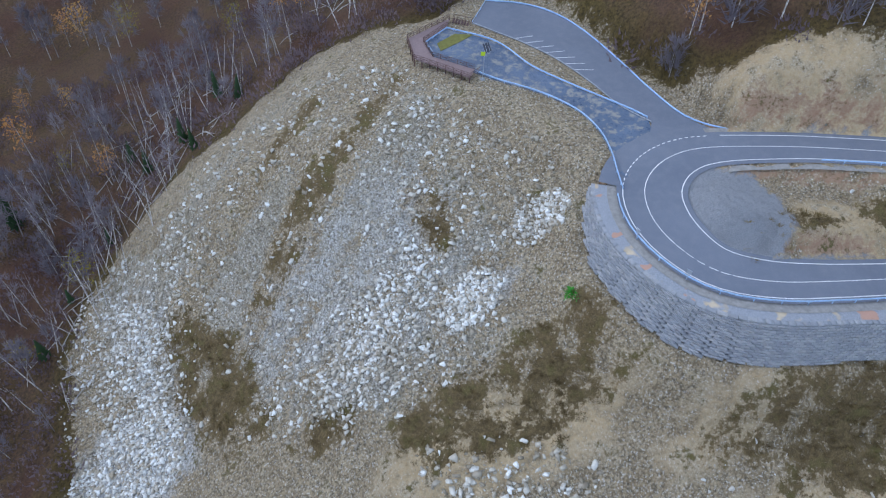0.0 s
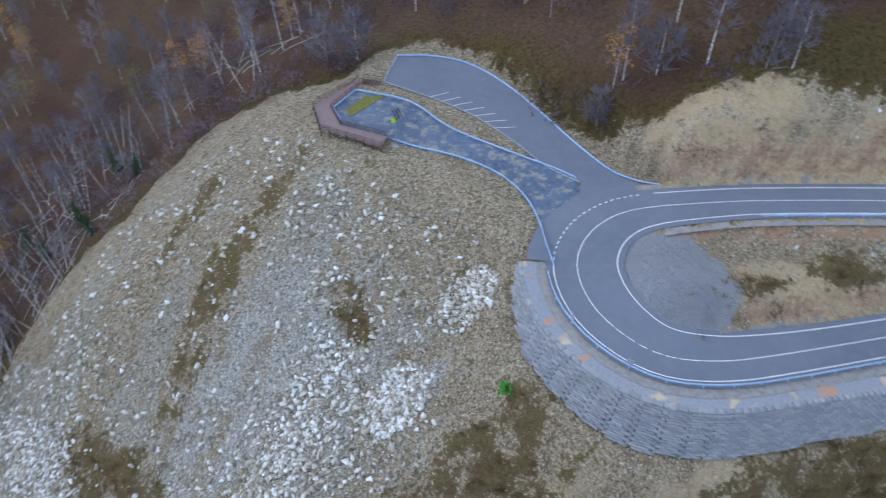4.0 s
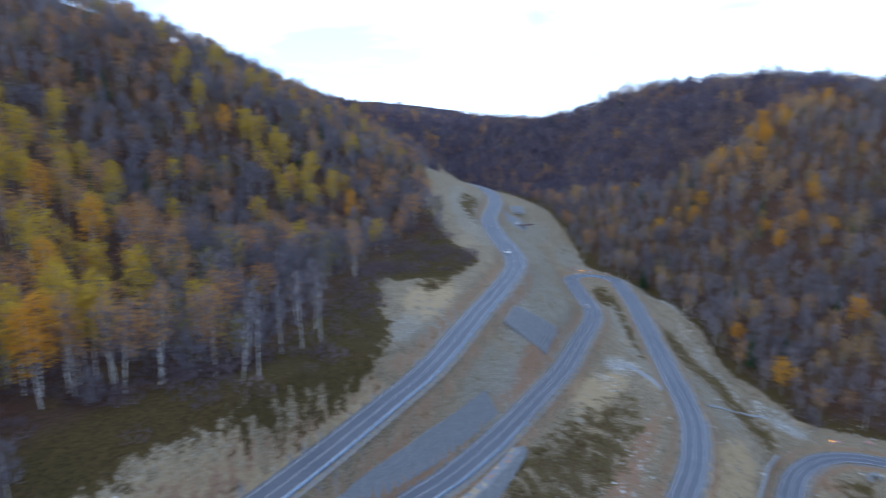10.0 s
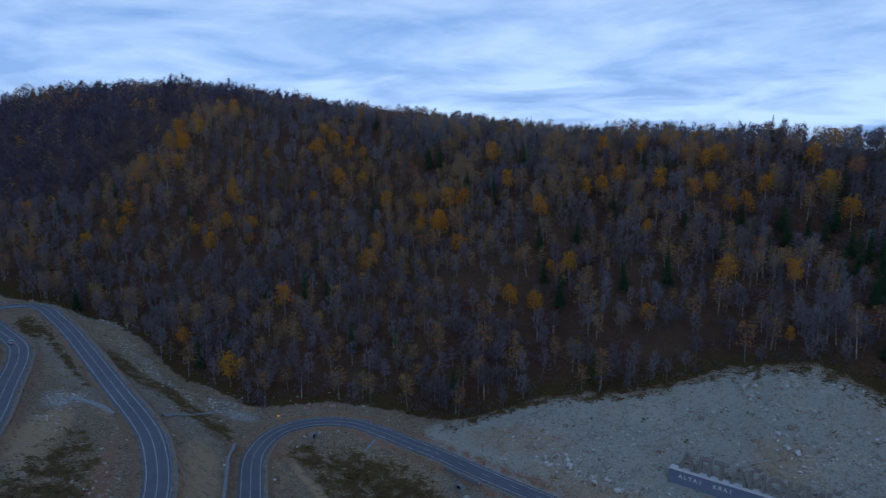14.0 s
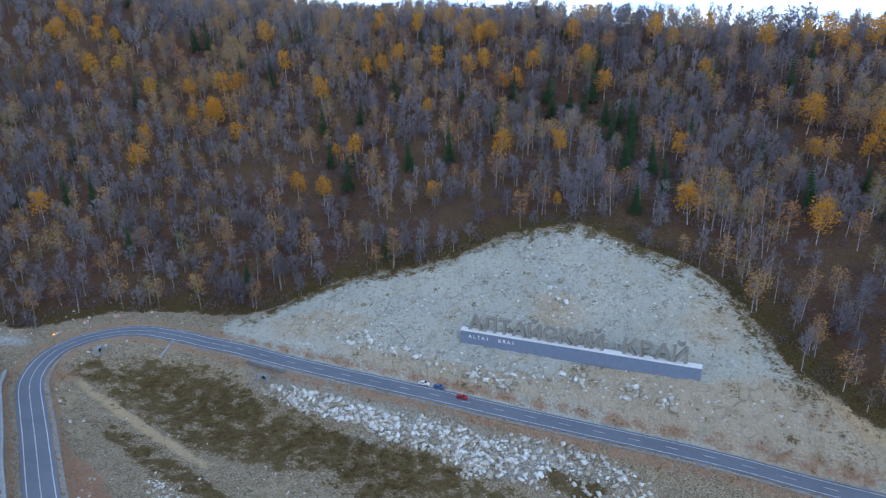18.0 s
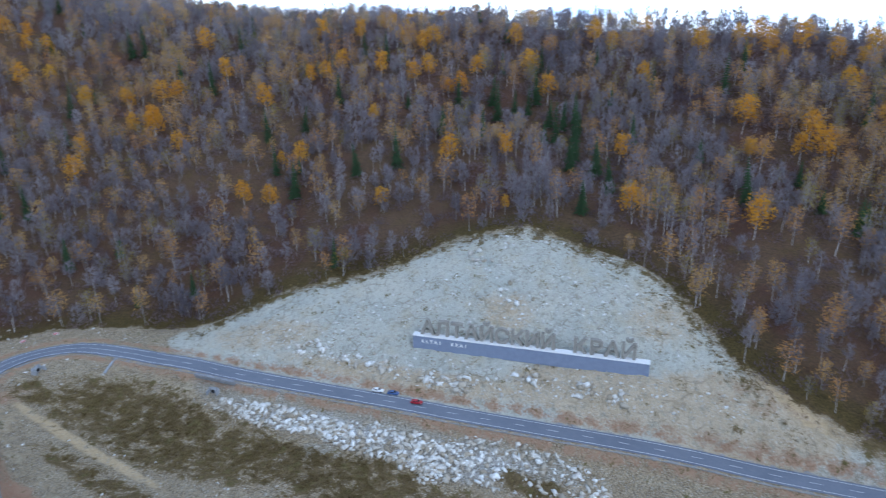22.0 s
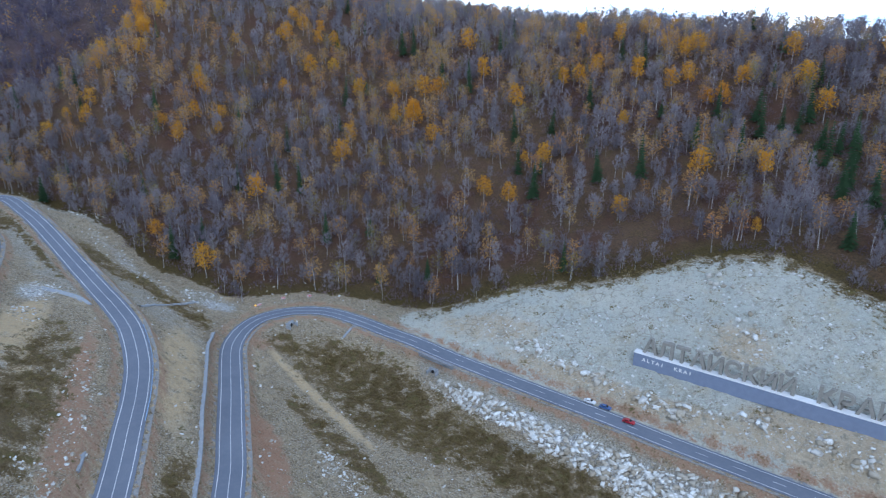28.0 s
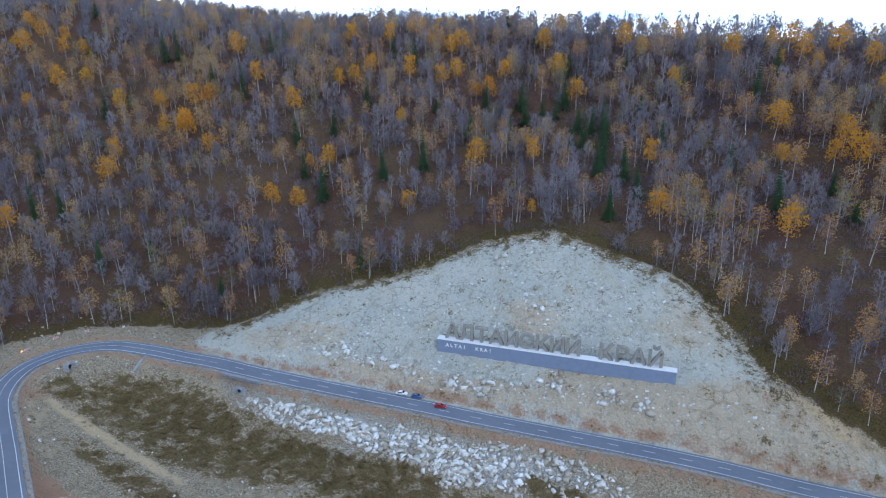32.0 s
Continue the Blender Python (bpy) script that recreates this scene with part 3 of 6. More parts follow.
def ripple(x, y, size, seed):
    """Cheap smooth unevenness from a few sine waves."""
    r = np.random.RandomState(seed)
    z = np.zeros(x.shape)
    for _ in range(9):
        a, k, p = r.uniform(0, 6.28), r.uniform(0.6, 1.7) / size, r.uniform(0, 6.28)
        z += np.sin((x * math.cos(a) + y * math.sin(a)) * k * 6.28 + p + 1.3 * np.sin((x * math.sin(a) - y * math.cos(a)) * k * 3.1))
    return z / 9


BRUSHY = [(118, 84), (196, 53), (262, 45), (300, 45), (330, 60), (345, 76), (300, 82), (256, 84), (222, 82), (160, 84), (130, 98), (104, 106), (96, 96)]
SCAR_AREA = [(245, -150), (217, -188), (178, -217), (160, -238), (130, -249), (98, -248), (71, -248), (55, -240), (34, -225), (12, -216), (-30, -220), (-20, -216), (28, -203), (83, -186), (141, -167), (195, -151), (235, -141)]


def build_ground():
    ax, ay = axis(-75, 470, 1.7, -160, 1000, 8.0, 4200), axis(-270, 170, 1.7, -560, 340, 6.5, 4200)
    X, Y = np.meshgrid(ax, ay)
    x, y = X.ravel(), Y.ravel()
    z = base_height(x, y)
    d = road_near(x, y)[0]
    woods = np.maximum(soft_inside(WOODS_SOUTH, x, y, 4), soft_inside(WOODS_NORTH, x, y, 4))
    rough = ripple(x, y, 9, 3) * 0.9 + ripple(x, y, 4.2, 5) * 0.5
    z += rough * smooth(6, 16, d) * np.where(np.hypot(x - 100, y) < 600, 1, 0) * 0.8
    z += woods * smooth(20, 70, d) * (ripple(x, y, 95, 14) * 4.5 + ripple(x, y, 40, 15) * 1.6)
    far = smooth(500, 900, np.hypot(x - 100, y))
    z += far * (ripple(x, y, 300, 8) * 7 + ripple(x, y, 120, 9) * 4)
    scar = soft_inside(SCAR_AREA, x, y, 5)
    z += scar * smooth(8, 14, d) * (1 - blob(x, y, 104.6, -200, 54, 7, 16)) * (ripple(x, y, 13, 41) * 1.1 + np.abs(ripple(x, y, 7, 42)) * 1.6)
    z, d, side, near = shape_ground(x, y, z)
    rock = soft_inside(SCAR_AREA, x, y, 3) * 0.85 + 0.25
    for *b, w in PALE_PATCHES:
        rock = np.maximum(rock, w * blob(x, y, *b))
    for *b, w in BROWN_STREAKS:
        rock = rock * (1 - w * blob(x, y, *b))
    across, along = 0.69 * x - 0.72 * y, 0.72 * x + 0.69 * y
    fall = blob(x, y, -6, 100, 46, 42, 20) * np.clip(ripple(across, along * 0.1, 5, 71) + 0.6 * ripple(across, along * 0.16, 2.3, 72), -1, 1)
    rock = rock * (1 - np.clip(1.3 * fall, 0, 0.95))
    for b in FAR_BARE:
        woods = woods * (1 - blob(x, y, *b))
    weeds = np.zeros(x.shape)
    for b in WEED_PATCHES:
        weeds = np.maximum(weeds, blob(x, y, *b))
    for b in ((9, 119, 2.5, 14, -46), (-2.5, 106.3, 3, 21, -46), (-7.4, 124.4, 3, 14, -42), (-11.6, 102.2, 2, 14, -44)):
        weeds = np.maximum(weeds, 0.75 * blob(x, y, *b))
    weeds = weeds * (1 - blob(x, y, 214, -88.5, 44, 2.4, 2))
    weeds = np.where(d < 9, 0, weeds * np.clip(0.9 + 0.9 * ripple(x, y, 11, 17) + 0.6 * ripple(x, y, 5, 18), 0, 1.15))
    clay = np.clip(1 - np.abs(d - 6.8) / 3.0, 0, 1) * 0.76
    for *b, w in CLAY_PATCHES:
        clay = np.maximum(clay, w * blob(x, y, *b))
    tan = np.zeros(x.shape)
    for *b, w in TAN_PATCHES:
        tan = np.maximum(tan, w * blob(x, y, *b))
    tan = np.maximum(tan, np.where((x > 60) & (x < 480) & (y < 62), 0.22 + 0.5 * ripple(x, y, 24, 81), 0) * (1 - scar))
    white = np.zeros(x.shape)
    for *b, w in WHITE_PATCHES:
        white = np.maximum(white, w * blob(x, y, *b))
    white = white * (1 - 0.5 * np.clip(fall, 0, 1)) + 0.22 * np.clip(-fall, 0, 1)
    grey = np.clip(1 - np.abs(d - 5.0) / 2.0, 0, 1) * 0.55
    for b in GRAVEL_PATCHES:
        grey = np.maximum(grey, blob(x, y, *b) * 0.95)
    deep = soft_inside(SCAR_AREA, x, y, 9)
    weeds = np.maximum(weeds, 0.8 * np.clip(1 - np.abs(deep - 0.55) * 3, 0, 1) * smooth(16, 28, d) * (y < -150))
    moss = 0.9 * np.clip(1 - np.abs(soft_inside(WOODS_SOUTH, x, y, 20) + soft_inside(WOODS_NORTH, x, y, 9) - 0.55) * 1.6, 0, 1)
    moss = np.maximum(moss, 0.95 * soft_inside(BRUSHY, x, y, 5))
    # grows with distance only, from x 560 to 800, inside the woods
    far_tint = smooth(560, 800, x) * woods
    zones = np.stack([woods, rock, weeds, np.ones_like(x)], 1)
    nx, ny = len(ax), len(ay)
    i = (np.arange(ny - 1)[:, None] * nx + np.arange(nx - 1)[None]).ravel()
    me = mesh_from("ground", np.stack([x, y, z], 1), np.stack([i, i + 1, i + nx + 1, i + nx], 1), [GROUND], attrs=(("zones", "FLOAT_COLOR", zones), ("clay", "FLOAT", clay), ("grey", "FLOAT", grey), ("moss", "FLOAT", moss), ("tan", "FLOAT", tan), ("scar", "FLOAT", scar), ("far_tint", "FLOAT", far_tint), ("white", "FLOAT", white)))
    me.polygons.foreach_set("use_smooth", np.ones(len(i), bool))
    tagged(new("ground", me), "rocky earth hillside with dry grass and leaf litter", "ground", kind="structure")
    return ax, ay, z.reshape(ny, nx)


WEED_PATCHES = [(67, 67.5, 8, 2.5, -5), (97, 71, 8, 4, -10), (202, 5, 56, 10, -21), (140, 28, 36, 9, -16), (100.4, 37.2, 24, 7, -10), (168, -24, 14, 5, -25), (310, -58, 20, 5, 10), (272, -66, 9, 6, 0), (185, -80, 36, 5, 2), (225, -112, 30, 12, 20), (82.4, 43.5, 16, 5, -15), (-29, 85, 8, 19, 27), (33.6, 63.2, 11, 5, 15), (14.3, 59.5, 10, 4, 0), (-6.8, 65.1, 7, 3, -10), (76.5, 41.8, 22, 5, -5), (26.3, 55.2, 16, 4, 5), (81.6, 35.1, 18, 3, -5), (143, -11, 26, 4, -24), (95, -2, 20, 3, -8), (356, -24, 55, 5, 2), (394, -15, 24, 6, 0), (334, -46, 30, 6, 12), (284, -64, 16, 6, 20), (252, -94, 9, 7, 0), (236, -111, 14, 8, 40), (205, -118, 24, 7, 18), (165, -126, 20, 4, 20), (130, -138, 12, 5, 22), (84, -160, 12, 5, 15), (180, -104, 30, 7, 20), (120, -124, 30, 9, 20), (30, -206, 4, 2, 20), (17.8, 92.5, 3, 6, 10), (79.2, 68.8, 9, 3, -10), (262, 58, 18, 6, 0), (420, 60, 40, 8, 10), (-14, -226, 10, 8, 0), (205, -110, 46, 14, 20), (140, -128, 44, 10, 20), (170, -118, 50, 9, 20)]
PALE_PATCHES = [(300, 18, 60, 16, 0, 0.9), (340, -20, 60, 7, 2, 0.75), (410, 25, 50, 14, 5, 0.9), (470, 0, 30, 14, 0, 0.8), (280, -52, 40, 8, 10, 0.7), (225, 26, 26, 9, -20, 0.95), (205, 32, 16, 7, -20, 0.8), (255, 10, 20, 6, -15, 0.7), (228, 52, 18, 8, -8, 0.95), (400, 60, 80, 12, 12, 0.9), (300, -25, 30, 5, 0, 0.7), (1150, 185, 80, 20, 8, 0.9), (1240, 240, 50, 20, 0, 0.9), (-7.6, 103.2, 36, 34, 20, 0.8), (7.4, 80.1, 26, 18, 0, 0.75), (-42.7, 105.9, 14, 22, 30, 0.8), (286, -14, 12, 8, -20, 0.9), (298, -80, 14, 9, 30, 0.9), (228, 4, 8, 4, -20, 0.95), (286, -14, 10, 6, -20, 0.95), (430, 52, 90, 16, 5, 0.55), (480, 25, 40, 10, -10, 0.7), (240, 24, 24, 6, -12, 0.6), (215, 57, 24, 6, -8, 0.65), (115, 80, 34, 7, -22, 0.62), (190, -140, 26, 6, 18, 0.9), (140, -150, 34, 7, 18, 0.95), (150, -134, 8, 4, 20, 0.9), (95, -164, 28, 6, 16, 0.9), (420, -52, 60, 6, 18, 0.8), (132, -44, 24, 8, -20, 0.6), (110, 15, 14, 7, 0, 0.6)]
TAN_PATCHES = [(255, -4, 26, 7, -25, 0.95), (225, -43, 42, 8, -22, 0.8), (214, -88.5, 44, 2.4, 2, 0.95), (71.1, 28.9, 34, 10, 5, 0.8), (112, 78, 46, 9, -22, 0.85), (160, 64, 30, 6, -15, 0.7), (86.8, 97.7, 14, 9, -30, 0.8), (85.4, 68.1, 14, 8, -10, 0.8), (120, 58, 40, 5, -20, 0.5), (240, 56, 24, 9, -5, 0.8), (60.7, 46.3, 20, 6, 10, 0.6), (120, 24, 30, 10, -12, 0.5), (165, 2, 40, 7, -24, 0.6), (230, 0, 30, 8, -10, 0.7), (22.3, 53.3, 24, 8, 0, 0.8), (30, -212, 34, 12, 15, 0.9), (74, -200, 34, 9, 15, 0.9), (140, -175, 60, 5, 17, 0.6), (120, -214, 12, 8, 0, 0.6), (62, -232, 16, 10, 30, 0.5), (205, -165, 26, 10, 30, 0.5), (130, -48, 30, 9, -20, 0.5), (240, -75, 20, 10, -20, 0.5), (330, 58, 40, 12, 0, 0.4)]
BROWN_STREAKS = [(10, 120, 4, 16, -46, 0.9), (0, 108, 4.5, 12, -46, 0.9), (7, 124.5, 5, 20, -38, 0.8), (-11.6, 101.2, 3, 16, -40, 0.6), (-1.5, 107.4, 4.5, 24, -46, 0.9), (-6.4, 123.4, 4, 16, -42, 0.75), (-23.7, 113.9, 5, 22, -42, 0.7), (22.6, 75.8, 10, 5, 30, 0.7), (16.8, 94.6, 5, 9, 10, 0.6), (37.6, 103, 12, 8, 0, 0.7)]
FAR_BARE = [(1150, 185, 120, 34, 8), (1240, 240, 70, 26, 0)]
WHITE_PATCHES = [(262, 26, 24, 8, -15, 0.5), (205, 60, 22, 6, -10, 0.4), (122, 76, 16, 4, -25, 0.5), (232, 54, 14, 6, -8, 0.45), (228, 24, 18, 7, -20, 0.45), (400, 58, 60, 8, 12, 0.4), (330, -60, 50, 4, 8, 0.5), (4.5, 86.4, 22, 20, 30, 0.5), (-47.7, 75.3, 16, 12, 20, 0.9), (-43.7, 97.7, 8, 22, 25, 0.6), (-10, 88, 16, 14, 30, 0.55), (22.6, 75.8, 10, 5, 30, 0.6), (160, -142, 44, 6, 17, 0.7), (105, -158, 36, 8, 17, 0.65), (136, -186, 30, 5, 17, 0.5), (292, -82, 8, 6, 30, 0.9), (286, -13, 8, 4, -20, 0.9), (84.6, 93.5, 9, 3, -25, 0.6)]
GRAVEL_PATCHES = [(63, 75, 13, 12, -10), (470, 38, 16, 7, -10)]
CLAY_PATCHES = [(205, -9, 52, 4.5, -19, 0.75), (183, -55, 26, 6, -15, 0.95), (47, 65, 2.0, 5, 25, 0.9), (120, -46, 22, 7, -20, 0.8), (250, 20, 40, 3, -12, 0.8), (160, 48, 50, 2.5, -20, 0.8), (170, 2, 40, 4, -25, 0.7), (258, -85, 8, 16, -35, 0.6), (100, 80, 14, 3, -25, 0.4), (20, -222, 26, 10, 15, 0.4)]


AX, AY, GZ = build_ground()


def lie(x, y):
    """The height of the ground sheet."""
    x, y = np.atleast_1d(x), np.atleast_1d(y)
    i = np.clip(np.searchsorted(AX, x) - 1, 0, len(AX) - 2)
    j = np.clip(np.searchsorted(AY, y) - 1, 0, len(AY) - 2)
    u, v = (x - AX[i]) / (AX[i + 1] - AX[i]), (y - AY[j]) / (AY[j + 1] - AY[j])
    return (GZ[j, i] * (1 - u) + GZ[j, i + 1] * u) * (1 - v) + (GZ[j + 1, i] * (1 - u) + GZ[j + 1, i + 1] * u) * v


# ---- road ----
TANG = np.gradient(ROAD[:, :2], axis=0)
TANG /= np.linalg.norm(TANG, axis=1)[:, None]
NORM = np.stack([-TANG[:, 1], TANG[:, 0], np.zeros(len(ROAD))], 1)
LOOP_I, BEND_I, HAIR_I = at_road(52.7, 76), at_road(442, -9), at_road(274, -104)
WIDER = np.exp(-((RS - RS[LOOP_I]) / 26) ** 2) * 3.4
LEFT, RIGHT = 3.25 + WIDER, np.full(len(ROAD), 3.35) + np.exp(-((RS - RS[LOOP_I]) / 22) ** 2) * 0.5
SHOULDER = 1.1


def offset(o, up=0.0):
    return ROAD + NORM * np.asarray(o).reshape(-1, 1) + np.array([0, 0, up])


def build_road():
    road = strip("road", offset(LEFT + SHOULDER, 0), offset(-RIGHT - SHOULDER, 0), ASPHALT)
    tagged(road, "grey asphalt mountain road with white edge lines", "road", kind="structure")
    strip("verge", offset(LEFT + SHOULDER + 1.6, -0.22), offset(-RIGHT - SHOULDER - 1.6, -0.22), GRAVEL, road)
    m0, m1 = at_road(71.2, 90.9), at_road(54, 83)
    strip("edge_line", offset(LEFT + 0.09, 0.03), offset(LEFT - 0.09, 0.03), PAINT, road)
    a, b = offset(-RIGHT + 0.09, 0.03), offset(-RIGHT - 0.09, 0.03)
    strip("edge_line", a[:m0], b[:m0], PAINT, road)
    strip("edge_line", a[m1:], b[m1:], PAINT, road)
    for i in range(m0, m1):
        for u, w in ((0.05, 0.33), (0.55, 0.83)):
            strip("give_way_dash", np.array([a[i] * (1 - u) + a[i + 1] * u, a[i] * (1 - w) + a[i + 1] * w]), np.array([b[i] * (1 - u) + b[i + 1] * u, b[i] * (1 - w) + b[i + 1] * w]), PAINT, road)
    k = at_road(225, -138)
    strip("centre_line", offset(0.07, 0.03)[:k], offset(-0.07, 0.03)[:k], PAINT, road)
    a, b = offset(0.08, 0.03), offset(-0.08, 0.03)
    for i in range(k, len(ROAD) - 3, 6):
        strip("dash", a[i:i + 3], b[i:i + 3], PAINT, road)


build_road()


# ---- trees ----
def tube(points, radii, sides=5):
    """A bent tapered tube: vertices and triangles."""
    p, v = np.array(points, float), []
    for q, r in zip(p, radii):
        a = np.arange(sides) * 2 * np.pi / sides
        v.append(np.stack([q[0] + r * np.cos(a), q[1] + r * np.sin(a), np.full(sides, q[2])], 1))
    f = []
    for k in range(len(p) - 1):
        for i in range(sides):
            a, b, c, d = k * sides + i, k * sides + (i + 1) % sides, (k + 1) * sides + (i + 1) % sides, (k + 1) * sides + i
            f += [(a, b, c), (a, c, d)]
    return np.vstack(v), np.array(f)


def sliver(start, way, length, width, r):
    """A thin twig as one long triangle."""
    side = np.cross(way, r.normal(size=3))
    side /= np.linalg.norm(side) + 1e-9
    return [start - side * width / 2, start + side * width / 2, start + way * length]


class Tree:
    def __init__(self):
        self.v, self.f, self.m, self.n = [], [], [], 0

    def add(self, v, f, m):
        v, f = np.asarray(v, float), np.asarray(f, int)
        self.v.append(v)
        self.f.append(f + self.n)
        self.m.append(np.full(len(f), m))
        self.n += len(v)

    def tris(self, t, m):
        t = np.asarray(t, float).reshape(-1, 3)
        self.add(t, np.arange(len(t)).reshape(-1, 3), m)

    def arrays(self):
        return np.vstack(self.v), np.vstack(self.f), np.concatenate(self.m)


def conifer(seed, height=14.0, wide=2.3):
    r, t = np.random.RandomState(seed), Tree()
    t.add(*tube([(0, 0, -0.6), (0, 0, height * 0.5), (0, 0, height)], [0.17, 0.1, 0.01], 5), 0)
    lf = []
    tiers = 17
    for k in range(tiers):
        z = height * (0.1 + 0.88 * k / tiers)
        ln = wide * (1 - k / tiers) ** 0.85 + 0.15
        for a in np.arange(8) * 0.785 + r.uniform(0, 6):
            a += r.normal(0, 0.2)
            q = ln * r.uniform(0.7, 1.15)
            tip = np.array([q * math.cos(a), q * math.sin(a), z - 0.32 * q + r.normal(0, 0.1)])
            w = np.array([-math.sin(a), math.cos(a), 0]) * (0.22 + 0.2 * q)
            mid = tip * (0.45, 0.45, 1) + (0, 0, 0.12 * q + 0.15)
            lf.append([(0, 0, z + 0.3), mid + w, tip])
            lf.append([(0, 0, z + 0.3), tip, mid - w])
    t.tris(lf, 2)
    return t.arrays()


def crowned(seed, twigs, leaves, height=17.0, wide=3.6, low=0.4, twig=0.22, leaf=0.5, boughs=9, trunk=0.14, fine=False):
    """A tree with a rounded, lobed crown: bark is material 0, twigs 1, leaves 2."""
    r, t = np.random.RandomState(seed), Tree()
    lean = r.normal(0, 0.03, 2)
    zs = np.array([-1.0, 0.3, 0.62, 0.96]) * (1, height, height, height)
    xy = np.outer(zs, lean) + np.cumsum(r.normal(0, 0.1, (4, 2)), 0)
    ax_ = np.c_[xy, zs]
    rad = np.array([1.0, 0.8, 0.5, 0.08]) * trunk
    t.add(*(tube(ax_, rad, 5) if fine else tube(ax_[[0, 2, 3]], rad[[0, 2, 3]], 3)), 0)
    lobes, tw, lf = [], [], []
    for k in range(boughs):
        u = (k + r.uniform(0.2, 0.8)) / boughs
        z = height * (low + (0.96 - low) * u)
        out = wide * math.sqrt(max(0.03, 1 - ((u - 0.4) / 0.64) ** 2)) * r.uniform(0.25, 0.62)
        a = k * 2.4 + r.uniform(-0.5, 0.5)
        c = np.array([math.cos(a) * out, math.sin(a) * out, z]) + np.r_[lean * z, 0]
        size = wide * r.uniform(0.38, 0.55) * (1.05 - 0.35 * u)
        lobes.append((c, size))
        b = np.array([*(lean * z), z - out * 0.9 - 0.8])
        if fine:
            t.add(*tube([b, (b + c) / 2 + r.normal(0, 0.1, 3), c], [0.05, 0.035, 0.012], 3), 1)
        else:
            tw.append(sliver(b, (c - b) / np.linalg.norm(c - b), np.linalg.norm(c - b) * 1.2, 0.16, r))
    for k in range(twigs + leaves):
        c, size = lobes[r.randint(len(lobes))]
        q = r.normal(0, 1, 3)
        q /= np.linalg.norm(q)
        p = c + q * size * r.uniform(0.1, 1) ** 0.4 * (1, 1, 1.1)
        if k < twigs:
            # twigs fan up and out from inside the crown to its skin
            s0 = c * (0.75, 0.75, 1) + (p - c) * 0.15 - np.array([0, 0, size * r.uniform(0.2, 0.9)])
            way = p - s0
            ln = np.linalg.norm(way) + 1e-6
            tw.append(sliver(s0, way / ln, ln * r.uniform(0.9, 1.25), twig * r.uniform(0.6, 1.25), r))
        else:
            d = r.normal(0, 1, (3, 3))
            d /= np.linalg.norm(d, axis=1)[:, None]
            lf.append(p + d * leaf * r.uniform(0.5, 1.0))
    if tw:
        t.tris(tw, 1)
    if lf:
        t.tris(lf, 2)
    return t.arrays()


def bush_shape(seed, twigs, high=3.6, wide=2.6, twig=0.2):
    """Many-stemmed undergrowth without a trunk."""
    r, t = np.random.RandomState(seed), Tree()
    tw = []
    for k in range(twigs):
        a, q = r.uniform(0, 6.28), math.sqrt(r.uniform(0, 1))
        p = np.array([math.cos(a) * wide * q, math.sin(a) * wide * q, high * r.uniform(0.0, 0.75) * math.sqrt(1.05 - q * q)])
        way = np.array([math.cos(a) * 0.5 * q, math.sin(a) * 0.5 * q, 1.0]) + r.normal(0, 0.3, 3)
        tw.append(sliver(p, way / np.linalg.norm(way), r.uniform(0.8, 1.5), twig, r))
    t.tris(tw, 1)
    return t.arrays()


def tinted(name, a, b, rough=0.9):
    """Leaves and twigs: the tone of each tree, and of each leaf, between two colours."""
    def build(n):
        g = n.nt.nodes.new("ShaderNodeNewGeometry")
        tone = n.attribute("tone").outputs["Fac"]
        v = n.math("ADD", n.math("MULTIPLY", tone, 0.75), n.math("MULTIPLY", g.outputs["Random Per Island"], 0.25))
        col = n.mix(v, a, b)
        n.colour(col)
        # thin leaves and twigs let some light through
        thin = n.nt.nodes.new("ShaderNodeBsdfTranslucent")
        n.link(col, thin.inputs["Color"])
        both = n.nt.nodes.new("ShaderNodeMixShader")
        both.inputs[0].default_value = 0.5
        n.link(n.bsdf.outputs[0], both.inputs[1])
        n.link(thin.outputs[0], both.inputs[2])
        n.link(both.outputs[0], n.nt.nodes["Material Output"].inputs["Surface"])
    return material(name, build, rough, spec=0.1)


def bark_look(n):
    a, b = n.noise(2.5, 4), n.noise(0.8, 3)
    col = n.mix(n.step(a, 0.5, 0.6), (0.60, 0.58, 0.56), (0.15, 0.14, 0.13))
    tone = n.attribute("tone").outputs["Fac"]
    n.colour(n.mix(n.math("MULTIPLY", n.step(tone, 0.08, 0.36), 0.9), col, (0.24, 0.22, 0.21)))


BARK = material("birch_bark", bark_look, 0.8)
TWIG = tinted("twigs", (0.155, 0.142, 0.172), (0.375, 0.34, 0.36))
YELLOW = tinted("yellow_leaves", (0.66, 0.29, 0.035), (0.64, 0.42, 0.065))
RUST = tinted("rust_leaves", (0.54, 0.26, 0.10), (0.58, 0.40, 0.14))
OLIVE_GOLD = tinted("olive_gold_leaves", (0.48, 0.335, 0.055), (0.60, 0.42, 0.055))
OLIVE = tinted("olive_leaves", (0.24, 0.215, 0.05), (0.44, 0.34, 0.09))
NEEDLE = tinted("needles", (0.045, 0.085, 0.045), (0.085, 0.15, 0.065))
# the same twigs with a distance tint in their colour: darker, bluer
FAR_TINT_TWIG = tinted("far_tinted_twigs", (0.105, 0.092, 0.135), (0.215, 0.185, 0.235))
PURPLE = tinted("undergrowth_twigs", (0.13, 0.102, 0.122), (0.28, 0.215, 0.215))

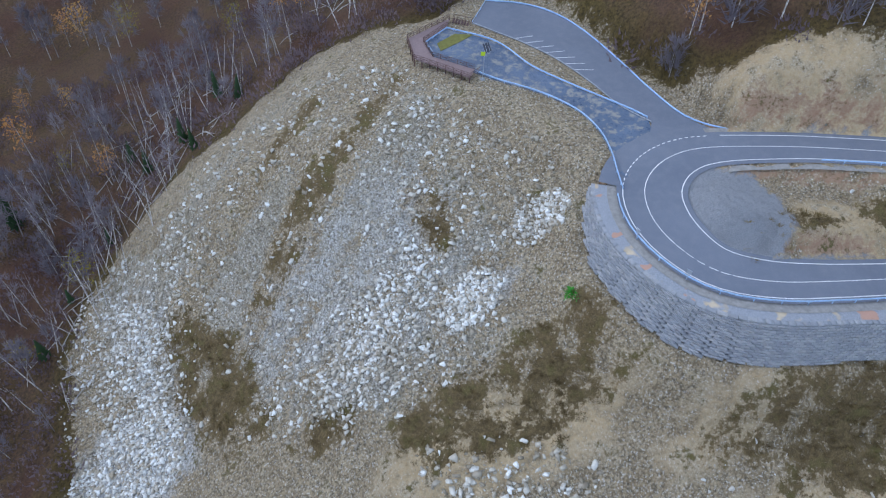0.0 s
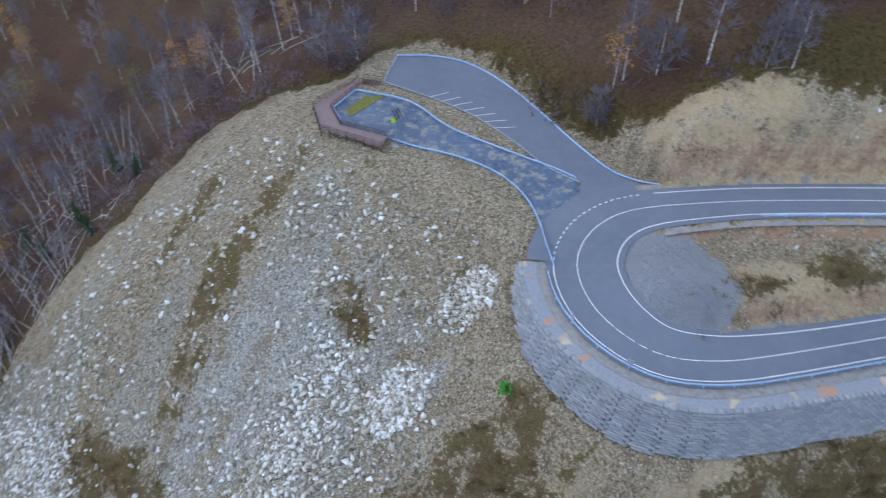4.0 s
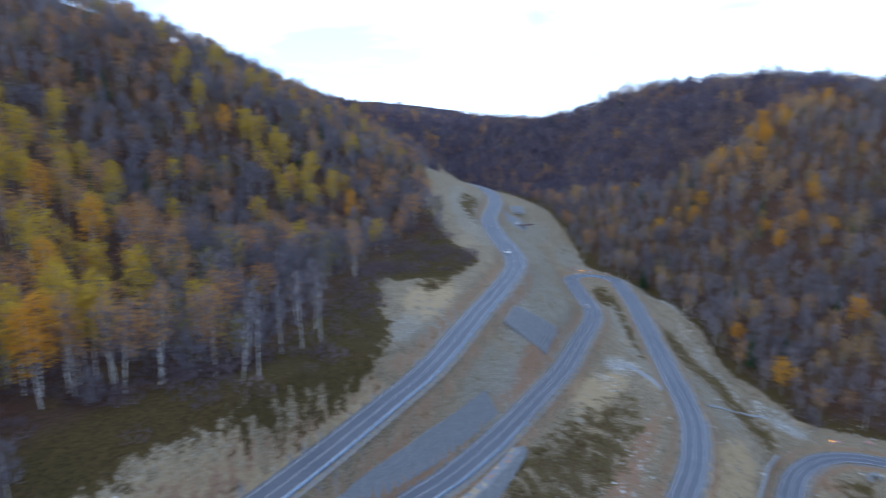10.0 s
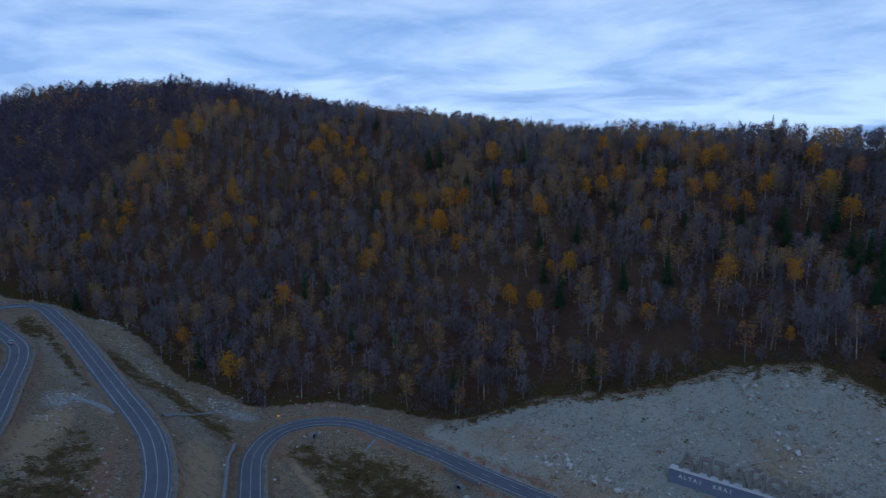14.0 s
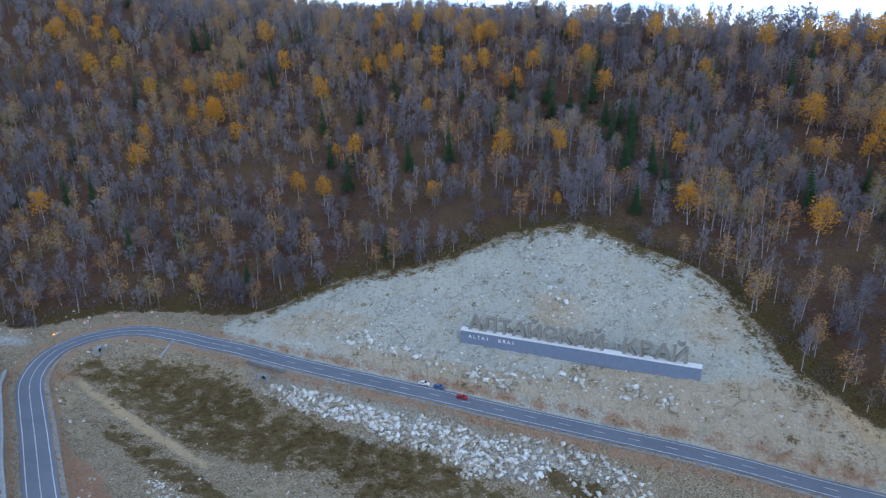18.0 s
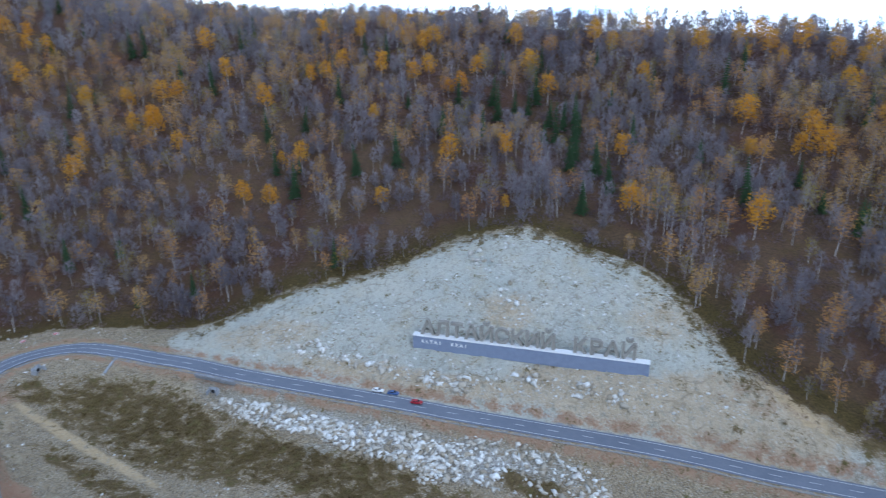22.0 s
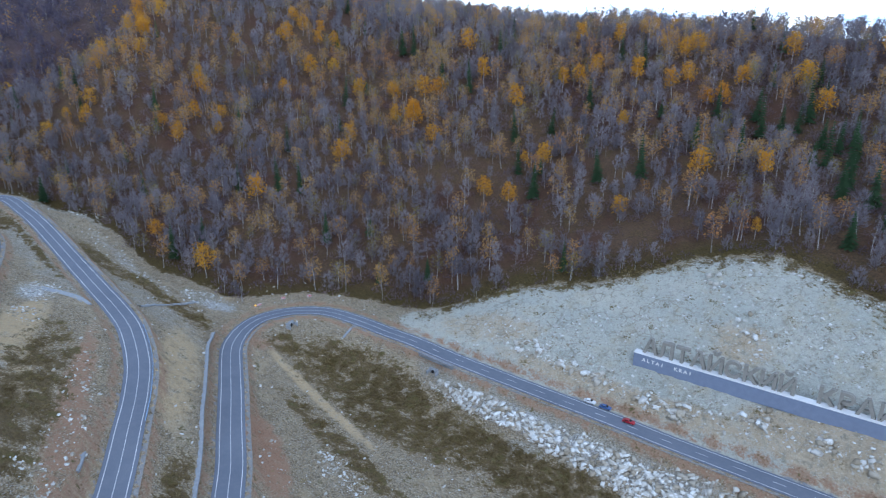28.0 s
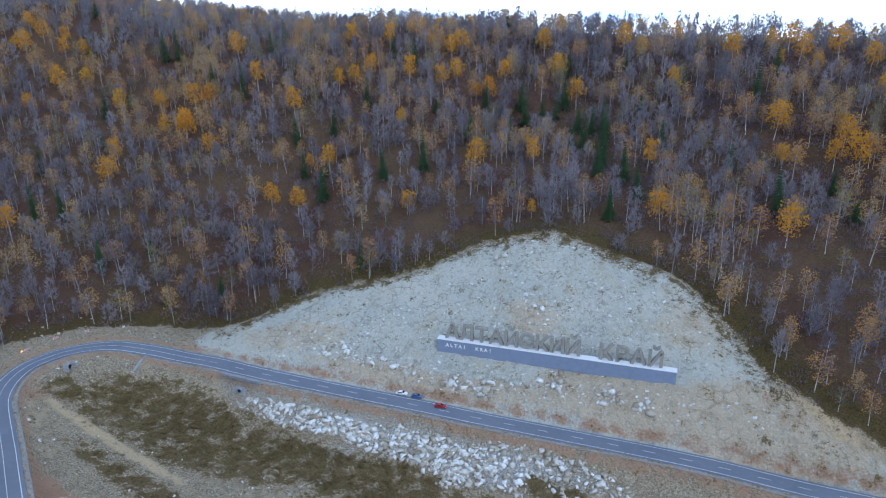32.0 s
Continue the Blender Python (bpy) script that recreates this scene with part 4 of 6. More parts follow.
KINDS = {
    "bare": ([crowned(1, 230, 0, 15, 6.0, 0.42, 0.3, boughs=12, trunk=0.2), crowned(2, 220, 0, 17, 5.6, 0.46, 0.3, boughs=12, trunk=0.2), crowned(3, 200, 0, 18, 5.0, 0.5, 0.28, boughs=11, trunk=0.2), crowned(4, 190, 0, 16, 4.8, 0.48, 0.28, boughs=11, trunk=0.2), crowned(5, 240, 0, 12, 6.4, 0.25, 0.32, boughs=12)], TWIG),
    "thin": ([crowned(s, 70, 330, 17, w, 0.4, twig=0.26, leaf=0.6, trunk=0.2, boughs=12) for s, w in ((6, 5.6), (7, 4.8), (8, 6.0))], RUST),
    "gold": ([crowned(s, 10, n, 16, w, 0.42, leaf=0.8, trunk=0.22, boughs=13) for s, w, n in ((9, 6.0, 560), (10, 5.2, 480), (11, 6.6, 600))], YELLOW),
    "green_gold": ([crowned(s, 50, n, 19, w, 0.45, leaf=0.75, twig=0.24, trunk=0.2, boughs=13) for s, w, n in ((9, 5.2, 460), (10, 4.4, 400), (11, 5.6, 500))], OLIVE_GOLD),
    "dull": ([crowned(s, 110, 260, 15, 5.6, 0.36, twig=0.26, leaf=0.55, trunk=0.19, boughs=12) for s in (12, 13)], OLIVE),
    "fir": ([conifer(11, 17, 3.9), conifer(12, 19, 3.5)], NEEDLE),
    "shrub": ([bush_shape(s, 44, 4.2, 3.8, twig=0.5) for s in (13, 14, 15)], PURPLE),
    "far_bare": ([crowned(s, 90, 0, 13, 7.4, 0.05, twig=0.8, boughs=11) for s in (15, 16, 17)], FAR_TINT_TWIG),
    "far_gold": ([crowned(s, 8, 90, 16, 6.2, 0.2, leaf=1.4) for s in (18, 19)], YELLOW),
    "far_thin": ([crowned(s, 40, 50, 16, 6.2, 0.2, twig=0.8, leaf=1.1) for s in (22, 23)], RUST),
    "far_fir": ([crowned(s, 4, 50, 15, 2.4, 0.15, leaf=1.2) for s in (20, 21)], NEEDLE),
}


def stand(name, kind, spots, label, seed):
    """Many trees of one kind as one mesh: spots are rows of x, y, size."""
    shapes, leaf = KINDS[kind]
    r = np.random.RandomState(seed)
    if not len(spots):
        return
    V, F, M, T, n = [], [], [], [], 0
    z = lie(spots[:, 0], spots[:, 1])
    patch = np.where(spots[:, 1] > 0, 0.14, 0.55) + 0.75 * ripple(spots[:, 0], spots[:, 1], 70, 51)
    if "gold" in kind:
        patch = np.full(len(spots), 0.4)
    bark = [np.unique(f[m == 0]) for v, f, m in shapes]
    for (x, y, s), h, p in zip(spots, z, patch):
        k = r.randint(len(shapes))
        v, f, m = shapes[k]
        a, w = r.uniform(0, 6.28), s * r.uniform(0.85, 1.2)
        c, q = math.cos(a), math.sin(a)
        V.append(np.stack([x + (v[:, 0] * c - v[:, 1] * q) * w, y + (v[:, 0] * q + v[:, 1] * c) * w, h + v[:, 2] * s], 1))
        F.append(f + n)
        M.append(m)
        t = np.full(len(v), min(1, max(0, p + r.normal(0, 0.17))))
        t[bark[k]] = r.uniform(0.02, 1) if kind in ("shrub", "fir") else r.uniform(0, 0.5) if kind == "bare" else r.uniform(0, 0.3)
        T.append(t)
        n += len(v)
    me = mesh_from(name, np.vstack(V), np.vstack(F), [BARK, PURPLE if kind == "shrub" else FAR_TINT_TWIG if kind[:4] == "far_" else TWIG, leaf], np.concatenate(M), (("tone", "FLOAT", np.concatenate(T)),))
    return tagged(new(name, me), label, "woods", kind="stuff")


def scatter(n, x0, x1, y0, y1, gap, seed):
    """Points with an uneven spacing."""
    r = np.random.RandomState(seed)
    gx, gy = np.meshgrid(np.arange(x0, x1, gap), np.arange(y0, y1, gap))
    p = np.stack([gx.ravel(), gy.ravel()], 1) + r.uniform(-0.75, 0.75, (gx.size, 2)) * gap
    return p


def forest():
    r = np.random.RandomState(4)
    rows = {k: [] for k in KINDS}
    for x0, x1, y0, y1, gap in FOREST_BLOCKS:
        p = scatter(0, x0, x1, y0, y1, gap, int(x0 * 7 + y0 + 5000))
        x, y = p[:, 0], p[:, 1]
        keep = (inside(WOODS_SOUTH, x, y) | inside(WOODS_NORTH, x, y))
        keep &= ~inside(CLEARINGS, x, y) & ~inside(BRUSHY, x, y) & (np.hypot(x - 9, y - 14) > 60)
        for b in OPENINGS:
            keep &= r.uniform(0, 1, len(x)) > blob(x, y, *b) * 0.6
        # room round the trees that stand out, more on their open side
        for hx, hy in HEROES:
            keep &= blob(x, y, hx + (2 if hx < 60 else -1.5), hy + (4 if hy < 0 else -3), 7, 8, 0) < 0.35
        keep &= (x > 60) | (y < 0) | (r.uniform(0, 1, len(x)) < 0.3)
        p = p[keep]
        x, y = p[:, 0], p[:, 1]
        away = x > 600
        gold = 0.03 + ripple(x, y, 50, 21) * 0.1
        for b, g in GOLD_AREAS:
            gold = gold + g * blob(x, y, *b)
        gold = gold * (1 - blob(x, y, -70, 130, 60, 80))
        fir = 0.012 + 0.06 * np.clip(ripple(x, y, 45, 27), 0, 1)
        fir = fir * (1 - blob(x, y, 75, 125, 45, 40))
        rusty = 0.24 + 0.45 * np.clip(ripple(x, y, 65, 61), -0.35, 1)
        for b in RUST_AREAS:
            rusty = rusty + 0.5 * blob(x, y, *b)
        for b in FIR_AREAS:
            fir = fir + 0.85 * blob(x, y, *b)
        u, q = r.uniform(0, 1, len(x)), r.uniform(0, 1, len(x))
        for i in range(len(x)):
            s = r.uniform(0.6, 1.08)
            if u[i] < fir[i]:
                k = "fir"
            elif q[i] < gold[i]:
                k = ("green_gold" if y[i] > 0 and not away[i] else "gold") if r.rand() < (0.62 if y[i] > 0 else 0.3) else "thin"
            elif q[i] < gold[i] + rusty[i]:
                k = "thin" if r.rand() < 0.7 else "dull"
            else:
                k = "bare"
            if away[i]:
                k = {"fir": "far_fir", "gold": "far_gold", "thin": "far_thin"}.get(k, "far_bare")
            rows[k].append((x[i], y[i], s))
    for x0, x1, y0, y1, gap in UNDERGROWTH:
        p = scatter(0, x0, x1, y0, y1, gap, int(x0 * 5 + y0 + 9000))
        x, y = p[:, 0], p[:, 1]
        ok = (inside(WOODS_SOUTH, x, y) | inside(WOODS_NORTH, x, y)) & ~inside(CLEARINGS, x, y) & (ripple(x, y, 30, 33) + r.uniform(-0.3, 0.3, len(x)) > np.where(y < -300, -0.5, -0.12))
        rows["shrub"] += [(u, v, r.uniform(0.5, 1.25) * (1.3 if v < -370 else 1.0)) for u, v in p[ok]]
    names = {"bare": "leafless grey birch and aspen woods", "thin": "birch woods with a few rust leaves left", "gold": "birches in yellow autumn leaf", "green_gold": "tall birches in olive yellow leaf", "dull": "olive brown autumn trees", "fir": "dark green fir trees", "shrub": "bare grey undergrowth shrubs", "far_bare": "far grey leafless woods", "far_gold": "far woods in orange leaf", "far_thin": "far woods with thin rust leaves", "far_fir": "far dark firs"}
    for k, v in rows.items():
        stand("woods", k, np.array(v), names[k], 31)


FOREST_BLOCKS = [(60, 600, -300, -40, 7.4), (60, 600, -370, -300, 6.5), (60, 600, -470, -370, 6.4), (-140, 60, -480, -300, 6.6), (-140, 60, -300, -210, 7.6), (440, 600, -40, 60, 7.4), (600, 1000, -420, 200, 10.0), (1000, 2100, -500, 700, 23), (70, 420, 60, 260, 6.4), (70, 420, 260, 330, 7.8), (420, 600, 60, 330, 7.8), (-190, 70, 80, 330, 7.4), (600, 1100, 200, 480, 12)]
UNDERGROWTH = [(60, 520, -300, -40, 5.8), (60, 520, -370, -300, 4.6), (40, 600, -470, -370, 4.6), (-140, 60, -470, -300, 4.8), (-140, 60, -300, -210, 6.0), (70, 420, 40, 260, 5.2), (-130, 70, 80, 230, 4.2), (600, 980, -290, 0, 8.5)]
CLEARINGS = [(24.6, 170.4), (45.9, 171), (66.7, 149.3), (101.5, 101), (130, 90), (85.8, 109), (65.6, 124.5), (34.9, 159.6)]
OPENINGS = [(35.1, 165.1, 40, 16, 0), (290, -130, 34, 24, 30), (300, -225, 40, 14, 30), (75, -262, 60, 8, 10), (190, -235, 34, 12, 25), (110, 108, 40, 8, -30), (260, 80, 60, 10, 0), (20, -300, 14, 40, 10), (230, -215, 24, 20, 30), (-37.5, 147.8, 18, 22, 0)]
GOLD_AREAS = [((190, 168, 88, 24, 39), 0.6), ((350, 155, 50, 15, 68), 0.75), ((420, 210, 44, 18, -40), 0.5), ((560, -138, 72, 20, -49), 0.85), ((480, -140, 42, 22, -20), 0.4), ((505, -250, 32, 18, 10), 0.6), ((885, -85, 60, 20, 20), 0.5), ((265, -375, 75, 14, -32), 0.25), ((38, -355, 34, 16, 0), 0.55), ((40, -425, 70, 10, 0), 0.4), ((390, -250, 40, 30, 0), 0.25)]
RUST_AREAS = [(395, -252, 50, 24, 0), (38, -365, 50, 20, -10), (10, -345, 24, 30, 0), (320, -335, 70, 16, -15), (84, -282, 22, 12, 0), (20, -305, 26, 14, 0), (190, 165, 80, 40, 39), (430, -290, 40, 30, 0)]
FIR_AREAS = [(180, -349, 14, 8, -20), (150, -334, 12, 9, 20)]
NORTH_GOLD = [(262, 264), (267, 249), (226, 224), (260, 233), (208, 200), (246, 212), (277, 221), (195, 180), (180, 179), (207, 175), (258, 195), (179, 158), (203, 157), (242, 172), (167, 162), (137, 152), (163, 139), (178, 136), (170, 120), (123, 116), (139, 117), (139, 138), (221, 213), (190, 190), (214, 185), (171, 148), (150, 128), (368, 217), (361, 200), (354, 184), (356, 169), (355, 152), (347, 137), (335, 121), (325, 107)]
SLOPE_GOLD = [(374, -195), (373, -247), (341, -241), (387, -268), (365, -301), (319, -287), (311, -319), (302, -325), (300, -337), (270, -338), (247, -341), (334, -361), (308, -368), (278, -226), (263, -230), (526, -252), (516, -234), (506, -255), (482, -235), (411, -260), (404, -321), (258, -368), (244, -352), (217, -363), (209, -399), (169, -360), (163, -297), (191, -286), (112, -319), (90, -273), (161, -408), (136, -429), (100, -420), (73, -430), (65, -417), (47, -425), (31, -420), (64, -364), (33, -361), (35, -353), (24, -350), (42, -287), (450, -122), (372, -248), (359, -133)]
SLOPE_RUST = [(461, -231), (431, -270), (355, -304), (296, -383), (293, -252), (233, -368), (209, -419), (191, -360), (182, -268), (55, -385), (94, -377), (77, -362), (28, -292), (12, -295), (48, -365), (50, -341), (82, -270)]
SLOPE_FIRS = [(451, -296), (444, -301), (368, -291), (377, -326), (391, -286), (302, -271), (288, -286), (258, -243), (280, -253), (435, -235), (278, -356), (216, -276), (233, -264), (280, -309), (372, -152), (365, -162), (217, -341), (74, -406), (79, -387), (50, -309), (107, -293), (111, -268), (190, -339), (199, -349), (184, -348), (177, -351), (175, -359), (160, -342), (150, -327), (151, -340), (140, -331), (133, -312), (130, -300), (118, -303)]
HEROES = np.array(NORTH_GOLD + SLOPE_GOLD + SLOPE_RUST + SLOPE_FIRS, float)
forest()


# ---- built things round the road ----
def stone_look(n):
    rnd = n.nt.nodes.new("ShaderNodeObjectInfo").outputs["Random"]
    g = n.nt.nodes.new("ShaderNodeNewGeometry").outputs["Random Per Island"]
    v = n.math("FRACT", n.math("ADD", rnd, g), 0)
    a, b = n.noise(1.1, 5), n.noise(7.0, 4, 0.7)
    col = n.ramp(v, (0.0, (0.235, 0.25, 0.28)), (0.5, (0.285, 0.30, 0.33)), (1.0, (0.35, 0.355, 0.37)))
    col = n.mix(n.math("MULTIPLY", n.step(a, 0.5, 0.72), 0.4), col, (0.26, 0.24, 0.21))
    n.colour(n.mix(n.math("MULTIPLY", n.step(b, 0.45, 0.7), 0.5), col, (0.15, 0.15, 0.15)))
    n.bump(b, 0.6, 0.06)


def boulder_look(n):
    rnd = n.nt.nodes.new("ShaderNodeObjectInfo").outputs["Random"]
    g = n.nt.nodes.new("ShaderNodeNewGeometry").outputs["Random Per Island"]
    v = n.math("FRACT", n.math("ADD", rnd, g), 0)
    b = n.noise(3.0, 5, 0.7)
    col = n.ramp(v, (0.0, (0.30, 0.255, 0.185)), (0.25, (0.44, 0.40, 0.33)), (0.6, (0.62, 0.61, 0.58)), (1.0, (0.82, 0.83, 0.83)))
    n.colour(n.mix(n.math("MULTIPLY", n.step(b, 0.45, 0.72), 0.5), col, (0.30, 0.27, 0.22)))
    n.bump(b, 0.5, 0.08)


def gabion_look(n):
    c = n.cells(5.5)
    a = n.noise(0.5, 4)
    col = n.ramp(c.outputs["Color"], (0.0, (0.17, 0.18, 0.20)), (0.6, (0.29, 0.30, 0.325)), (1.0, (0.42, 0.43, 0.45)))
    n.colour(n.mix(n.math("MULTIPLY", n.step(a, 0.45, 0.7), 0.35), col, (0.15, 0.16, 0.18)))
    n.bump(n.math("MULTIPLY", c.outputs["Distance"], -1.0), 0.8, 0.1)


def wet_look(n):
    a, b, c = n.noise(0.09, 5, 0.6), n.noise(0.5, 6, 0.65), n.noise(25, 2)
    col = n.mix(n.step(a, 0.35, 0.65), (0.06, 0.09, 0.15), (0.105, 0.145, 0.22))
    col = n.mix(n.math("MULTIPLY", n.step(b, 0.5, 0.62), 0.85), col, (0.30, 0.29, 0.265))
    n.colour(n.mix(n.math("MULTIPLY", n.step(c, 0.4, 0.8), 0.25), col, (0.05, 0.06, 0.08)))
    n.link(n.step(b, 0.35, 0.6), n.bsdf.inputs["Roughness"])




def shingle_look(n):
    a, b, c = n.noise(0.11, 3), n.noise(0.5, 5, 0.6), n.noise(5.0, 4, 0.7)
    col = n.mix(n.step(c, 0.35, 0.7), (0.20, 0.215, 0.245), (0.33, 0.345, 0.38))
    col = n.mix(n.step(a, 0.53, 0.56), col, n.mix(n.step(b, 0.4, 0.6), (0.50, 0.41, 0.30), (0.38, 0.31, 0.22)))
    n.colour(n.mix(n.math("MULTIPLY", n.step(a, 0.40, 0.385), 0.7), col, (0.48, 0.24, 0.14)))
    n.bump(c, 0.4, 0.05)


SHINGLE = material("shingle", shingle_look, 0.95)
STONE = material("wall_stone", stone_look, 0.9)
ROCK = material("boulder_stone", boulder_look, 0.9)


def scree_look(n):
    g = n.nt.nodes.new("ShaderNodeNewGeometry").outputs["Random Per Island"]
    rnd = n.nt.nodes.new("ShaderNodeObjectInfo").outputs["Random"]
    v = n.math("FRACT", n.math("ADD", rnd, g), 0)
    b = n.noise(3.0, 5, 0.7)
    col = n.ramp(v, (0.0, (0.24, 0.205, 0.15)), (0.4, (0.42, 0.385, 0.32)), (0.75, (0.58, 0.56, 0.51)), (1.0, (0.80, 0.81, 0.80)))
    n.colour(n.mix(n.math("MULTIPLY", n.step(b, 0.45, 0.72), 0.5), col, (0.30, 0.27, 0.22)))
    n.bump(b, 0.5, 0.08)


SCREE_ROCK = material("scree_stone", scree_look, 0.9)
GABION = material("gabion_stone", gabion_look, 0.9)
WET = material("damp_asphalt", wet_look, 0.5)
RAIL = material("rail_paint", plain((0.36, 0.52, 0.76), 0.15, 1.5), 0.45, 0.2)
STEEL = material("galvanised_steel", plain((0.45, 0.5, 0.58), 0.2, 1.5), 0.4, 0.7)
DECK = material("deck_boards", plain((0.26, 0.19, 0.19), 0.2, 2.0), 0.8)
BROWN = material("brown_rail", plain((0.10, 0.055, 0.05), 0.2, 2.0), 0.6)
CONCRETE = material("concrete", plain((0.33, 0.35, 0.38), 0.22, 0.8), 0.9)
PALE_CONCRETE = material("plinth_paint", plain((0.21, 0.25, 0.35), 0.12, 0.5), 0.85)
WHITE_CAP = material("white_capping", plain((0.74, 0.75, 0.77), 0.1, 0.8), 0.7)
LETTER = material("letter_panel", plain((0.29, 0.275, 0.245), 0.15, 1.0), 0.7)
WHITE = material("white_paint", plain((0.78, 0.79, 0.8), 0.06, 3.0), 0.5)
PIPE_SHADE = material("pipe_shade", plain((0.02, 0.02, 0.023), 0.2, 5.0), 0.6)
PANEL = material("solar_glass", plain((0.015, 0.02, 0.04), 0.2, 5.0), 0.2, spec=0.6)
LIME = material("lime_sign", plain((0.45, 0.62, 0.03), 0.1, 5.0), 0.5)
REDSIGN = material("red_sign", plain((0.5, 0.03, 0.035), 0.1, 5.0), 0.5)
GLASS = material("car_glass", plain((0.02, 0.024, 0.03), 0.1, 5.0), 0.12, spec=0.7)
TYRE = material("tyre", plain((0.02, 0.02, 0.02), 0.2, 8.0), 0.85)
CHROME = material("wheel_rim", plain((0.5, 0.5, 0.52), 0.1, 8.0), 0.3, 0.9)
LAMPGLASS = material("lamp_glass", plain((0.7, 0.7, 0.68), 0.05, 8.0), 0.15)
TAIL = material("tail_lamp", plain((0.4, 0.01, 0.01), 0.1, 8.0), 0.25)


def glow_look(n):
    n.bsdf.inputs["Base Color"].default_value = (0.9, 0.3, 0.03, 1)
    n.bsdf.inputs["Emission Color"].default_value = (1.0, 0.32, 0.02, 1)
    n.bsdf.inputs["Emission Strength"].default_value = 6.0


GLOW = material("amber_lamp", glow_look, 0.4)


def box_bm(sx, sy, sz, bevel=0.0, at=(0, 0, 0)):
    bm = bmesh.new()
    bmesh.ops.create_cube(bm, size=1)
    bmesh.ops.scale(bm, vec=(sx, sy, sz), verts=bm.verts)
    if bevel:
        bmesh.ops.bevel(bm, geom=bm.edges[:], offset=bevel, segments=1, affect="EDGES")
    bmesh.ops.translate(bm, vec=at, verts=bm.verts)
    return bm


def cyl_bm(r, depth, at=(0, 0, 0), sides=10, top=None, turn=None):
    bm = bmesh.new()
    bmesh.ops.create_cone(bm, cap_ends=True, segments=sides, radius1=r, radius2=r if top is None else top, depth=depth)
    if turn:
        bmesh.ops.rotate(bm, cent=(0, 0, 0), matrix=turn.to_matrix().to_3x3() if hasattr(turn, "to_matrix") else turn, verts=bm.verts)
    bmesh.ops.translate(bm, vec=at, verts=bm.verts)
    return bm


def bm_mesh(name, bm, mat):
    me = bpy.data.meshes.new(name)
    bm.to_mesh(me)
    bm.free()
    me.materials.append(mat)
    return me


def frame_at(p, along, up=(0, 0, 1), size=(1, 1, 1)):
    """A pose with its x along a way, kept upright, and a size."""
    x = Vector(along).normalized()
    y = Vector(up).cross(x).normalized()
    z = x.cross(y)
    m = Matrix((x, y, z)).transposed().to_4x4()
    m.translation = Vector(p)
    return m @ Matrix.Diagonal((*size, 1))


def piece(name, me, parent, m):
    ob = new(name, me)
    ob.parent = parent
    ob.matrix_basis = m
    return ob


def many_boxes(name, mats, mat, parent, kind="stuff", label=""):
    """Boxes at many poses in one mesh."""
    c = np.array([(-.5, -.5, -.5), (.5, -.5, -.5), (.5, .5, -.5), (-.5, .5, -.5), (-.5, -.5, .5), (.5, -.5, .5), (.5, .5, .5), (-.5, .5, .5), ])
    c = np.c_[c, np.ones(8)]
    q = np.array([(0, 3, 2, 1), (4, 5, 6, 7), (0, 1, 5, 4), (1, 2, 6, 5), (2, 3, 7, 6), (3, 0, 4, 7)])
    M = np.array([np.array(m) for m in mats])
    v = np.einsum("nij,kj->nki", M, c)[:, :, :3].reshape(-1, 3)
    f = (q[None] + 8 * np.arange(len(M))[:, None, None]).reshape(-1, 4)
    ob = new(name, mesh_from(name, v, f, [mat]))
    ob.parent = parent
    return tagged(ob, label, kind=kind)


# the stone wall round the loop
def build_wall():
    r = random.Random(3)
    wall = tagged(new("retaining_wall"), "high curved retaining wall of grey stone blocks", "wall", kind="structure")
    ii = range(WALL_FROM, WALL_TO)
    line = offset(-WALL_OUT, -0.35)
    near_list, rest = [], []
    inner, core = [], []
    for i in ii:
        inner.append(line[i] + NORM[i] * 2.2 + np.array([0, 0, 0.1]))
        core.append(line[i])
    strip("wall_top", np.array(inner), np.array(core), SHINGLE, wall)
    # backing, a little behind the face
    back_top = np.array([line[i] + NORM[i] * 0.25 for i in ii])
    back_low = np.array([line[i] + NORM[i] * (0.25 - BATTER * WALL_HIGH[i]) - np.array([0, 0, WALL_HIGH[i] + 1.0]) for i in ii])
    strip("backing", back_top, back_low, STONE, wall)
    course = 0.4
    for k in range(24):
        s = 0.0
        for i in ii:
            h = WALL_HIGH[i]
            if k * course > h:
                continue
            depth = k * course + course / 2
            nxt = min(i + 1, WALL_TO)
            for half in (0.25, 0.75):
                w = half + (0.25 if k % 2 else 0.0)
                a = line[i] * (1 - w) + line[nxt] * w
                nn = Vector(NORM[i])
                tang = Vector((*TANG[i], (line[nxt][2] - line[i][2]) / 2.0))
                step_out = BATTER * depth + r.uniform(0, 0.06)
                p = Vector(a) - nn * step_out - Vector((0, 0, depth))
                ln = np.linalg.norm(line[nxt][:2] - line[i][:2]) * 0.5
                m = frame_at(p, tang, size=(ln * r.uniform(0.975, 0.995), 1.2, course * r.uniform(0.95, 0.985)))
                near_it = RS[at_road(53.3, 71.4)] < RS[i] < RS[at_road(64, 61.5)] and k < 9
                (near_list if near_it and len(near_list) < 300 else rest).append(m)
    me = bm_mesh("stone_block", box_bm(1, 1, 1, 0.04), STONE)
    for m in near_list:
        piece("stone_block", me, wall, m)
    many_boxes("stone_courses", rest, STONE, wall)


